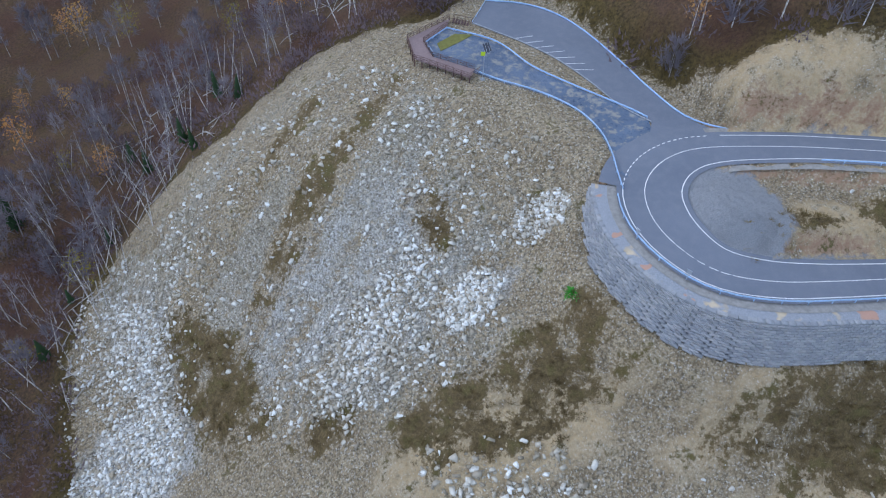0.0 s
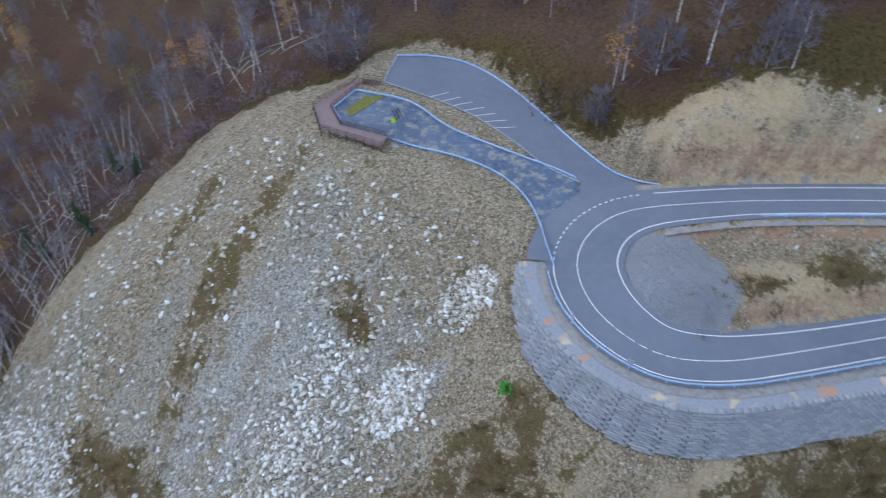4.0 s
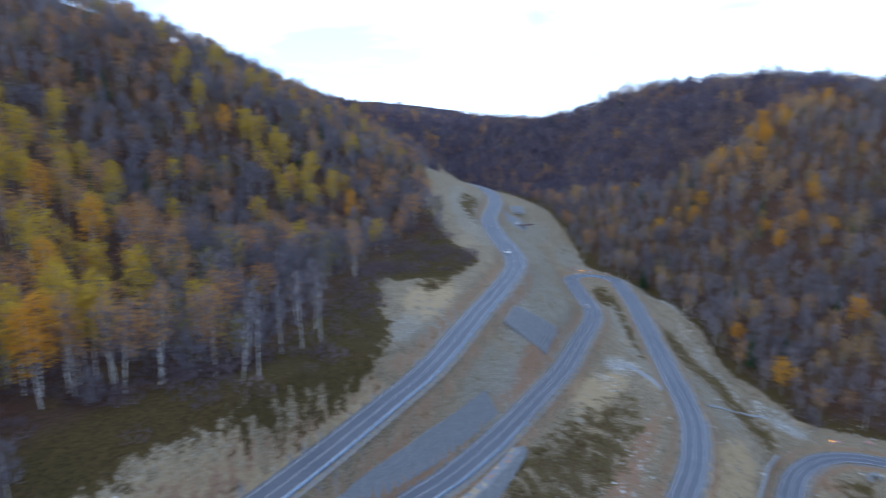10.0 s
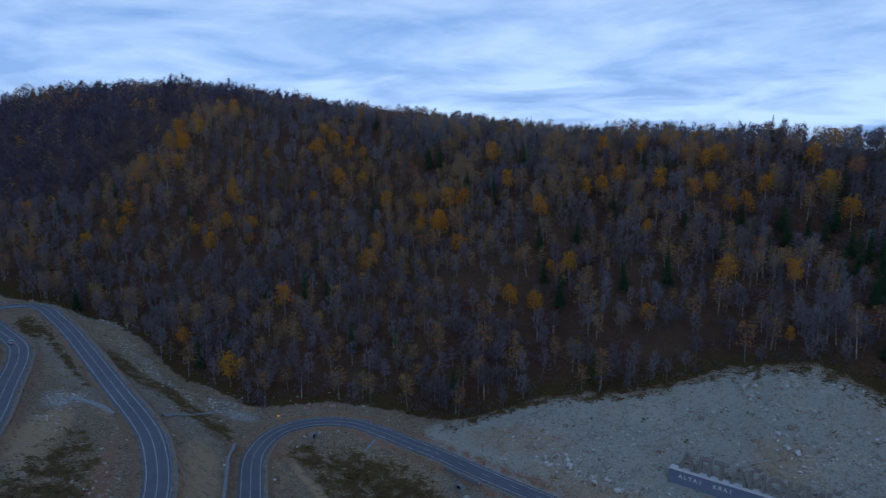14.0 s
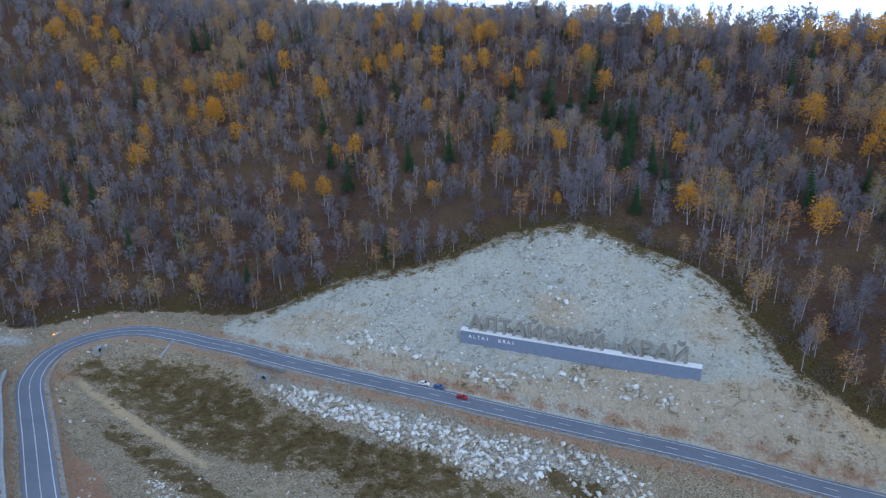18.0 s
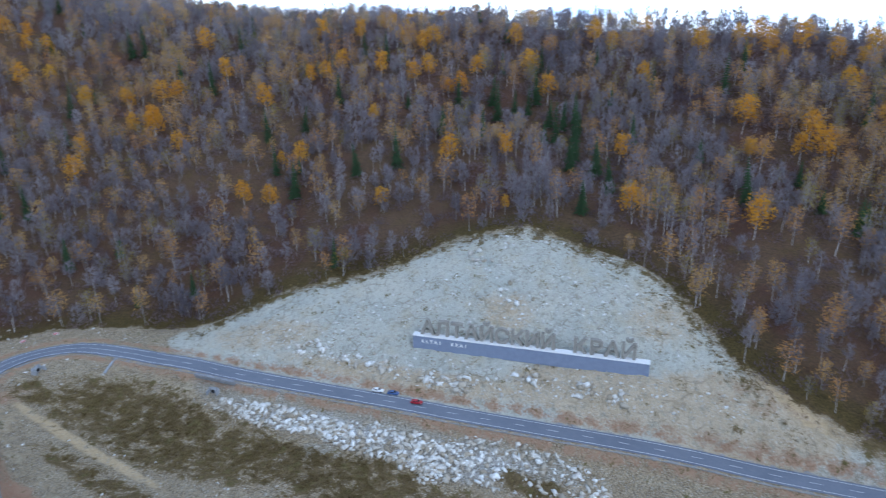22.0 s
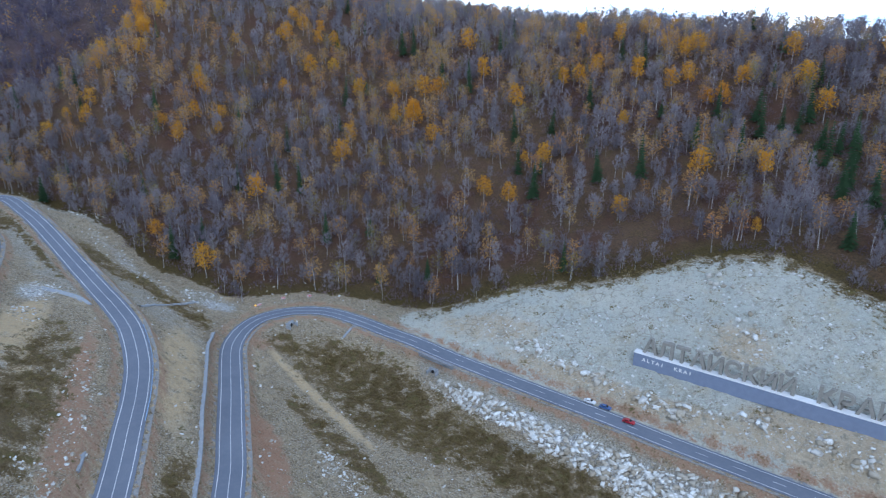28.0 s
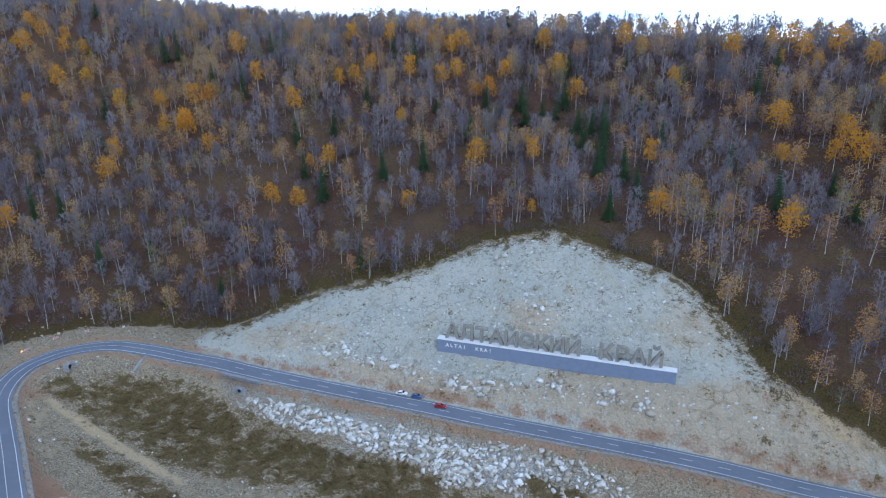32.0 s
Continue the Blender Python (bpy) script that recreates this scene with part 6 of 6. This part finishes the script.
def build_drains():
    lab = "pale concrete drain channel beside the road"
    o = offset(LEFT + 5.2)
    k0, k1 = at_road(102, -16), at_road(262, -80)
    channel([tuple(q) for q in o[k0:k1:6]], lab)
    o = offset(-RIGHT - 5.0)
    for a, b in (((178, -16), (166, -11)), ((158, -7), (135, 2)), ((128, 4), (95, 7))):
        channel([tuple(q) for q in o[at_road(*a):at_road(*b):4]], lab, 0.7)
    channel([(274, -45, 0), (283, -56, 0), (290, -66, 0), (296, -74, 0)], "stone-lined chute running down from the road", 1.3)
    channel([(289, -16, 0), (281, -24, 0), (272, -28, 0)], "stone-lined chute between the roads", 1.2)
    channel([(248.5, -126.5, 0), (247, -122, 0), (245, -118, 0)], "straight white concrete chute", 0.5)
    # culvert
    for x, y, s, lab in ((263.5, -102.5, 1.0, "concrete culvert portal with a dark round mouth"), (202, -134, 0.9, "small concrete culvert portal below the road")):
        z = float(lie(x, y)[0])
        c = tagged(new("culvert"), lab, "culvert")
        w = Vector((-0.9, -0.35, 0)) if s == 1.0 else Vector((-0.35, 0.93, 0))
        m = frame_at((x, y, z), w, size=(s, s, s))
        c.matrix_basis = m
        part("headwall", box_bm(0.5, 4.4, 2.6, 0.05, (0, 0, 0.9)), CONCRETE, c)
        for t in (-1, 1):
            part("wing_wall", box_bm(2.6, 0.4, 1.8, 0.05, (1.2, t * 2.2, 0.5)), CONCRETE, c)
        ring = part("pipe", cyl_bm(1.0, 1.4, (0, 0, 0), 20), CONCRETE, c)
        ring.matrix_basis = pose(0.3, 0, 0.9, 0, 90, 0)
        # solid near-black plug stands for the shade inside the pipe
        mouth = part("mouth", cyl_bm(0.82, 1.46, (0, 0, 0), 20), PIPE_SHADE, c)
        mouth.matrix_basis = pose(0.3, 0, 0.9, 0, 90, 0)
    # low gabion wall beside the valley road
    low = tagged(new("gabion_wall"), "low dark gabion wall at the foot of the scar", "retaining wall")
    me = bm_mesh("gabion_basket", box_bm(1, 1, 1, 0.05), GABION)
    o = offset(-np.full(len(ROAD), 7.6), 0.5)
    i0 = at_road(214, -141.5)
    for k in range(8):
        for t in range(2):
            piece("gabion_basket", me, low, frame_at((o[i0 + k] + o[i0 + k + 1]) / 2 + np.array([0, 0, t * 1.0 + 0.1]) - NORM[i0 + k] * t * 0.5, o[i0 + k + 1] - o[i0 + k], size=(1.95, 1.1, 0.98)))
    # chevron boards round the bends
    for x, y in ((284, -98), (285, -110), (281.5, -121.5), (448, 0), (451, -10), (447, -21)):
        b = tagged(new("chevron_sign"), "red and white chevron board on two posts", "road sign", "chevron boards")
        c = Vector((252, -103, 0)) if y < -50 else Vector((425, -10, 0))
        w = Vector((x, y, 0)) - c
        b.matrix_basis = frame_at((x, y, float(lie(x, y)[0]) - 0.1), Vector((-w.y, w.x, 0)))
        for s in (-0.6, 0.6):
            part("post", cyl_bm(0.05, 2.2, (s, 0, 1.0), 8), STEEL, b)
        board = part("board", box_bm(2.0, 0.06, 1.0, 0.01, (0, 0, 1.7)), WHITE, b)
        for k in range(3):
            for q in (1, -1):
                bm = box_bm(0.34, 0.08, 0.52)
                ob = part("chevron", bm, REDSIGN, board)
                ob.matrix_basis = pose(-0.65 + k * 0.6, 0, 1.7 + q * 0.22, 0, 38 * q, 0)
    # works lamp and lamp post
    for x, y in ((283, -96), (449, -5)):
        b = tagged(new("warning_lamp"), "amber warning lamp glowing on a short stand", "lamp")
        b.matrix_basis = Matrix.Translation((x + 1, y, float(lie(x + 1, y)[0])))
        part("stand", cyl_bm(0.06, 1.4, (0, 0, 0.6), 8), STEEL, b)
        part("lens", cyl_bm(0.32, 0.3, (0, 0, 1.4), 12), GLOW, b)
    b = tagged(new("utility_pole"), "thin grey wooden pole with a cross arm", "pole")
    b.matrix_basis = Matrix.Translation((294, -94, float(lie(294, -94)[0]) - 0.2))
    part("shaft", cyl_bm(0.13, 8.0, (0, 0, 4), 8, 0.09), CONCRETE, b)
    part("cross_arm", box_bm(1.8, 0.12, 0.14, 0, (0, 0, 7.3)), CONCRETE, b)
    # road boxes on the loop's rail
    for x, y in ((53, 72.4), (57, 65.3)):
        i = at_road(x, y)
        p = ROAD[i] - NORM[i] * (RIGHT[i] + 1.25)
        b = tagged(new("road_sign"), "small dark sign panel behind the guard rail", "road sign", "small signs")
        b.matrix_basis = frame_at(p, Vector((*TANG[i], 0)))
        part("post", cyl_bm(0.06, 2.2, (0, 0, 1.0), 8), STEEL, b)
        part("board", box_bm(0.9, 0.08, 0.9, 0.02, (0, 0, 1.8)), STEEL, b)
    # far lay-by
    lay = tagged(new("lay_by"), "far gravel lay-by with a dark timber platform", "pavement", kind="structure")
    me = bm_mesh("gabion_basket", box_bm(1, 1, 1, 0.05), GABION)
    for k in range(5):
        piece("gabion_row", me, lay, frame_at((505 - k * 3, 42 - 0.6 * k, float(lie(505 - k * 3, 42 - 0.6 * k)[0]) + 1.0), (0.2, -1, 0), size=(14, 2.6, 1.6)))
    piece("platform", bm_mesh("platform", box_bm(1, 1, 1, 0.02), BROWN), lay, frame_at((468, 33.5, float(lie(468, 33.5)[0]) + 1.6), (0.6, -1, 0), size=(17, 3, 0.5)))


# ---- stones ----
def stone_shape(seed):
    """An angular broken stone: the hull of a few points in a slab."""
    r = np.random.RandomState(seed + 40)
    bm = bmesh.new()
    for _ in range(11):
        q = r.uniform(-1, 1, 3)
        q = q / max(np.abs(q).max(), 0.3) * r.uniform(0.75, 1.0) * np.array([1.0, r.uniform(0.6, 0.85), r.uniform(0.45, 0.75)])
        bm.verts.new(q)
    bmesh.ops.convex_hull(bm, input=bm.verts[:])
    bmesh.ops.delete(bm, geom=[v for v in bm.verts if not v.link_faces], context="VERTS")
    bm.verts.index_update()
    v = np.array([x.co[:] for x in bm.verts])
    f = np.array([[q.index for q in t.verts] for t in bm.faces if len(t.verts) == 3])
    bm.free()
    return v, f


STONES = [stone_shape(s) for s in range(8)]


def stones(name, spots, sizes, label, seed, singles=0, group="boulders", mat=ROCK):
    """Loose stones lying on the ground; the largest few as things of their own."""
    r = np.random.RandomState(seed)
    order = np.argsort(-sizes)
    z = lie(spots[:, 0], spots[:, 1])
    V, F, n = [], [], 0
    meshes = [mesh_from("boulder", v, f, [mat]) for v, f in STONES] if singles else []
    for c, i in enumerate(order):
        k = r.randint(8)
        v, f = STONES[k]
        e = Euler((r.uniform(-0.4, 0.4), r.uniform(-0.4, 0.4), r.uniform(0, 6.28)))
        s = sizes[i]
        p = (spots[i, 0], spots[i, 1], z[i] + s * 0.22)
        if c < singles:
            ob = tagged(new("boulder", meshes[k]), label, "boulder", group)
            ob.matrix_basis = Matrix.LocRotScale(p, e, (s, s, s))
            continue
        V.append(v @ np.array(e.to_matrix()).T * s + p)
        F.append(f + n)
        n += len(v)
    me = mesh_from(name, np.vstack(V), np.vstack(F), [mat])
    tagged(new(name, me), label, "stones", kind="stuff")


def cloud(r, n, cx, cy, rx, ry, turn):
    a, q = r.uniform(0, 6.28, n), np.sqrt(r.uniform(0, 1, n))
    u, v = q * np.cos(a) * rx, q * np.sin(a) * ry
    c, s = math.cos(radians(turn)), math.sin(radians(turn))
    return np.stack([cx + u * c - v * s, cy + u * s + v * c], 1)


def build_stones():
    r = np.random.RandomState(12)

    def lot(areas, lo, hi, power):
        p = np.vstack([cloud(r, *a) for a in areas])
        d = road_near(p[:, 0], p[:, 1])[0]
        thick = sum(blob(p[:, 0], p[:, 1], *b) for b in WEED_PATCHES)
        p = p[(d > 7.5) & ~inside(PAD, p[:, 0], p[:, 1]) & (thick * 0.8 < r.uniform(0, 1, len(p)))]
        return p, lo + (hi - lo) * r.uniform(0, 1, len(p)) ** power
    p, s = lot([(4200, -6, 103, 38, 36, 20), (1500, -46, 104, 10, 26, 25), (1800, 4, 78, 26, 18, 0), (1000, -48, 94, 10, 18, 15), (700, 21, 76, 7, 4, 30), (400, 36, 87, 6, 5, 0), (1500, 2, 74, 20, 10, 0), (700, -34, 114, 8, 14, 20), (260, 15, 93, 6, 8, 0), (800, 0, 70, 10, 6, 0), (900, 28, 100, 16, 20, 30)], 0.09, 0.8, 4.2)
    stones("scree_stones", p, s, "pale broken rock lying on the scree", 1, 70, "scree boulders", SCREE_ROCK)
    p, s = lot([(30, 16, 49.5, 3, 2, -20), (30, 22.5, 48, 4, 2, -20), (20, 29, 45.5, 3, 1.5, -20), (300, 22, 49, 16, 5, -20)], 0.12, 1.0, 3.0)
    stones("ledge_rocks", p, s, "cream angular rock ledge on the bare slope", 11, 10, "ledge rocks", SCREE_ROCK)
    p, s = lot([(700, 172, -138, 28, 5, 17), (700, 132, -149, 30, 7, 17), (260, 155, -128, 8, 4, 20), (260, 122, -145, 14, 5, 17), (700, 92, -162, 34, 9, 17)], 0.3, 1.7, 2.3)
    stones("riprap", p, s, "heap of white quarry boulders along the stream", 2, 90, "stream boulders")
    p, s = lot([(3200, -48, 75, 13, 10, 20), (1300, -44, 96, 6, 20, 25), (700, -54, 102, 8, 22, 25), (160, -60, 96, 8, 20, 15), (60, -50, 114, 8, 10, 20), (900, 22, 76, 6, 4, 30), (500, 37, 87, 5, 4, 0), (1100, 6, 79, 14, 6, 30)], 0.15, 0.7, 2.6)
    stones("boulder_toe", p, s, "heap of white boulders at the foot of the scree", 7, 40, "toe boulders")
    p, s = lot([(260, 165, -196, 26, 10, 20), (240, 120, -225, 34, 14, 10), (160, 75, -232, 26, 10, 10), (900, 130, -182, 50, 6, 17), (400, 60, -205, 34, 6, 15), (300, 115, -243, 40, 4, 5), (700, 185, -172, 26, 10, 17), (900, 120, -220, 44, 18, 10)], 0.12, 0.9, 4.5)
    q, w = lot([(26, 132, -178, 6, 3, 17), (30, 121, -181, 5, 3, 17), (22, 100, -195, 6, 4, 17), (24, 80, -198, 5, 3, 17), (16, 69, -200, 4, 3, 17), (22, 183, -168, 7, 4, 17), (18, 166, -171, 5, 3, 17), (18, 153, -174, 6, 3, 17), (14, 120, -220, 8, 5, 0), (10, 140, -232, 8, 4, 0)], 0.5, 2.0, 1.4)
    p, s = np.vstack([p, q]), np.r_[s, w]
    stones("outcrop_rocks", p, s, "cream rock ledges breaking out of the cut slope", 4, 50, "scar rocks")
    p, s = lot([(2200, 170, -60, 150, 70, -20), (900, 120, 25, 70, 12, -12), (300, 168, -72, 14, 6, -10), (260, 195, -100, 16, 5, 20), (260, 195, -6, 40, 5, -19), (300, 165, 10, 14, 6, -20), (350, 330, -58, 60, 7, 8), (350, 430, -45, 40, 8, 30), (260, 298, -80, 13, 8, 30), (200, 286, -15, 11, 7, -20), (120, 263, -7, 8, 5, 0), (400, 130, -105, 80, 25, 20), (300, 130, -48, 30, 10, -20), (200, 105, 80, 40, 10, -20), (400, 120, -205, 70, 14, 16), (300, 90, -225, 50, 14, 10), (180, 420, 50, 80, 16, 0), (150, 200, -150, 20, 5, 18)], 0.12, 0.75, 3.2)
    stones("loose_rocks", p, s, "scattered pale rocks on the bare slopes", 3, 40, "loose rocks")


# ---- brush, logs, single trees ----
SCAR_RIM = [(235, -151), (227, -172), (215, -189), (193, -205), (177, -225), (159, -236), (141, -244), (121, -248), (99, -246), (74, -241), (56, -235), (36, -223), (16, -214), (2, -211)]


def build_brush():
    r = np.random.RandomState(6)
    t = Tree()
    tw = []
    for k in range(22):
        a = r.uniform(0, 6.28)
        s = np.array([0.5 * math.cos(a), 0.35 * math.sin(a), 0]) * r.uniform(0, 1)
        way = np.array([math.cos(a) * 0.6, math.sin(a) * 0.6, r.uniform(0.4, 1.0)])
        tw.append(sliver(s, way / np.linalg.norm(way), r.uniform(0.4, 0.9), 0.1, r))
    t.tris(tw, 2)
    KINDS["brush"] = ([t.arrays()], DRY)
    p = np.vstack([cloud(r, int(6 + 1.6 * b[2] * b[3]), *b) for b in WEED_PATCHES])
    rim = spline([(x, y, 0) for x, y in SCAR_RIM], 1.0)[:, :2]
    p = np.vstack([p, cloud(r, 500, 150, -50, 140, 80, -20), np.repeat(rim, 5, 0) + r.normal(0, 2.0, (len(rim) * 5, 2))])
    d = road_near(p[:, 0], p[:, 1])[0]
    p = p[(d > 8.5) & (ripple(p[:, 0], p[:, 1], 11, 17) + 0.7 * ripple(p[:, 0], p[:, 1], 5, 18) + r.uniform(-0.5, 0.5, len(d)) > -0.15)]
    p = p + r.normal(0, 1.3, p.shape)
    stand("dry_brush", "brush", np.c_[p, r.uniform(0.4, 1.5, len(p))], "dry brown and olive brush", 8)
    green = tagged(new("green_bush"), "small bright green bush on the scree's edge", "bush")
    q = Tree()
    q.tris([r.normal(0, 0.55, 3) * (1, 1, 0.6) + (0, 0, 0.8) + r.normal(0, 0.22, (3, 3)) for _ in range(160)], 1)
    v, f = q.arrays()[:2]
    o = new("leaves", mesh_from("leaves", v, f, [LEAFGREEN]))
    o.parent = green
    green.matrix_basis = Matrix.Translation((37.3, 69.5, float(lie(37.3, 69.5)[0])))


KINDS["near_bare"] = ([crowned(s, 330, 0, 19, w, 0.36, twig=0.13, boughs=11, trunk=0.16, fine=True) for s, w in ((31, 3.2), (32, 2.5), (33, 3.6))], TWIG)
KINDS["near_pole"] = ([crowned(s, 110, 0, 18, 1.9, 0.5, twig=0.07, boughs=7, trunk=0.15, fine=True) for s in (41, 42, 43)], TWIG)
KINDS["near_thin"] = ([crowned(s, 320, 460, 20, 3.8, 0.42, twig=0.13, leaf=0.4, boughs=11, trunk=0.17, fine=True) for s in (34, 35, 36)], RUST)
KINDS["near_gold"] = ([crowned(s, 60, 900, 19, 4.6, 0.4, twig=0.1, leaf=0.55, boughs=13, trunk=0.17, fine=True) for s in (37, 38)], YELLOW)
KINDS["near_olive"] = ([crowned(s, 150, 900, 20, 4.8, 0.42, twig=0.1, leaf=0.62, boughs=13, trunk=0.17, fine=True) for s in (44, 45)], OLIVE_GOLD)


def single_tree(kind, k, label, m, group):
    """One tree as trunk and crown; meshes are kept for the next copy."""
    key = (kind, k)
    if key not in SINGLES:
        (v, f, mi), leaf = KINDS[kind][0][k], KINDS[kind][1]
        tree = new("fir_tree" if kind == "fir" else "birch_tree")
        for nm, sel, mats in (("trunk", mi == 0, [BARK]), ("crown", mi > 0, [TWIG, leaf])):
            ff = f[sel]
            used, inv = np.unique(ff, return_inverse=True)
            me = mesh_from(nm, v[used], inv.reshape(-1, 3), mats, None if nm == "trunk" else (mi[sel] - 1), (("tone", "FLOAT", np.full(len(used), 0.06 if nm == "trunk" else 0.32)),))
            ob = new(nm, me)
            ob.parent = tree
        tagged(tree, label, "tree", group)
        tree.matrix_basis = m
        SINGLES[key] = tree
        return tree
    ob = copy_thing(SINGLES[key], Matrix.LocRotScale(m.translation, m.to_quaternion(), None))
    ob.matrix_basis = m
    return tagged(ob, label, "tree", group)


SINGLES = {}
BIRCH_ROW = [(113, 119, "thin"), (119, 109, "gold"), (126, 107, "thin"), (130, 99, "thin"), (137, 95, "thin"), (150, 90, "thin"), (143, 80, "bare"), (147, 78, "bare"), (177, 74, "bare"), (106, 110, "bare"), (165, 80, "bare"), (171, 77, "bare"), (238, 82, "thin"), (86, 117, "bare"), (120, 122, "olive"), (134, 108, "olive"), (158, 86, "bare"), (185, 78, "bare")]


def build_trees():
    r = np.random.RandomState(9)

    def plant(kind, x, y, s, label, group):
        kind = {"fir": "fir", "wood_gold": "gold", "wood_rust": "thin"}.get(kind, "near_" + kind)
        n = len(KINDS[kind][0])
        m = Matrix.LocRotScale((x, y, float(lie(x, y)[0])), Euler((*r.normal(0, 0.16 if kind == "near_pole" else 0.05, 2), r.uniform(0, 6.28))), (s, s, s))
        single_tree(kind, r.randint(n), label, m, group)
    names = {"gold": "white birch in bright yellow leaf", "olive": "white birch in olive yellow leaf", "thin": "white birch with thin rust-brown leaves", "bare": "leafless white birch at the wood's edge"}
    for x, y, kind in BIRCH_ROW:
        for k in range(2 if kind != "bare" else 1):
            plant(kind, x + k * r.normal(0, 1.6), y + k * abs(r.normal(0, 2.5)), r.uniform(0.98, 1.15), names[kind], "birches above the upper road")
    for x, y in NORTH_GOLD:
        plant("olive" if r.rand() < 0.9 else "gold", x, y, r.uniform(0.95, 1.2), "birch in yellow leaf on the wooded slope", "yellow birches on the slope")
    for x, y in SLOPE_GOLD:
        plant("wood_gold", x, y, r.uniform(0.95, 1.25), "birch in orange-gold leaf on the wooded slope", "golden birches on the slope")
    for x, y in SLOPE_RUST:
        plant("wood_rust", x, y, r.uniform(1.0, 1.25), "birch in rust-orange leaf on the wooded slope", "rusty birches on the slope")
    for x, y in SLOPE_FIRS:
        plant("fir", x, y, r.uniform(0.95, 1.3), "dark green fir among leafless trees", "firs on the slope")
    for x, y in ((70.9, -266), (66, -262), (60, -259), (75, -270), (80, -274), (52, -255), (48, -250), (88, -280), (97, -287), (104, -270), (120, -262), (135, -262), (150, -256), (38, -246), (58, -268), (64, -272)):
        kind = "thin" if r.rand() < 0.35 else "bare"
        plant(kind, x, y, r.uniform(0.9, 1.2), {"thin": "birch with thin rust leaves above the scar", "bare": "tall leafless birch above the scar"}[kind], "birches above the scar")
    for x, y in np.vstack([cloud(r, 110, -64, 146, 26, 54, -15), cloud(r, 30, -7, 170, 34, 10, 10)]):
        plant("bare" if r.rand() < 0.1 else "pole", x, y, r.uniform(0.6, 1.1), "leafless grey tree beside the scree", "trees beside the scree")
    for x, y in ((-37.4, 158.4), (-33.5, 149.9), (-49.5, 160.5), (-27.2, 167.1), (-59.6, 141.6), (-67.6, 125), (-21.2, 160.7), (-55.5, 169), (-72.6, 111.6)):
        plant("fir", x, y, r.uniform(0.28, 0.5), "young dark green fir beside the scree", "young firs")


def build_logs():
    r = np.random.RandomState(10)
    mats = [LOGWOOD]
    shapes = []
    for k in range(4):
        v, f = tube([(0, 0, 0), (3, r.normal(0, 0.2), 0.1), (7, r.normal(0, 0.3), 0.0), (11, r.normal(0, 0.3), 0.1)], [0.16, 0.13, 0.09, 0.02], 6)
        # rings lie flat in tube(): stand them across the log
        c = np.repeat(np.array([(0, 0, 0), (3, 0, 0), (7, 0, 0), (11, 0, 0)], float), 6, 0)
        d = v - c
        q = np.stack([c[:, 0], d[:, 0] + c[:, 1], d[:, 1]], 1)
        shapes.append(mesh_from("fallen_log", q, f, mats))
    for x, y in np.vstack([cloud(r, 95, -48, 152, 26, 40, -20), cloud(r, 34, -60, 106, 8, 26, 20), cloud(r, 14, 14, 177, 20, 8, 0)]):
        if not inside(WOODS_NORTH, np.array([x]), np.array([y]))[0]:
            continue
        a = r.uniform(0, 6.28)
        ln = r.uniform(0.5, 1.1)
        ex, ey = x + 11 * ln * math.cos(a), y + 11 * ln * math.sin(a)
        p, q = Vector((x, y, float(lie(x, y)[0]) + 0.15)), Vector((ex, ey, float(lie(ex, ey)[0]) + 0.3))
        ob = tagged(new("fallen_log", shapes[r.randint(4)]), "bleached fallen trunk lying in the undergrowth", "log", "fallen logs")
        ob.matrix_basis = frame_at(p, q - p, size=(ln, 1, 1))


DRY = tinted("dry_brush", (0.13, 0.092, 0.045), (0.34, 0.27, 0.13))
LEAFGREEN = material("green_leaves", plain((0.06, 0.30, 0.03), 0.3, 3.0), 0.8)
LOGWOOD = material("bleached_wood", plain((0.42, 0.40, 0.38), 0.25, 1.5), 0.85)

build_lookout()
build_rails()
build_sign()
build_cars()
build_drains()
build_stones()
build_brush()
build_trees()
build_logs()
build_slope_mat()
build_bank()
build_wall()
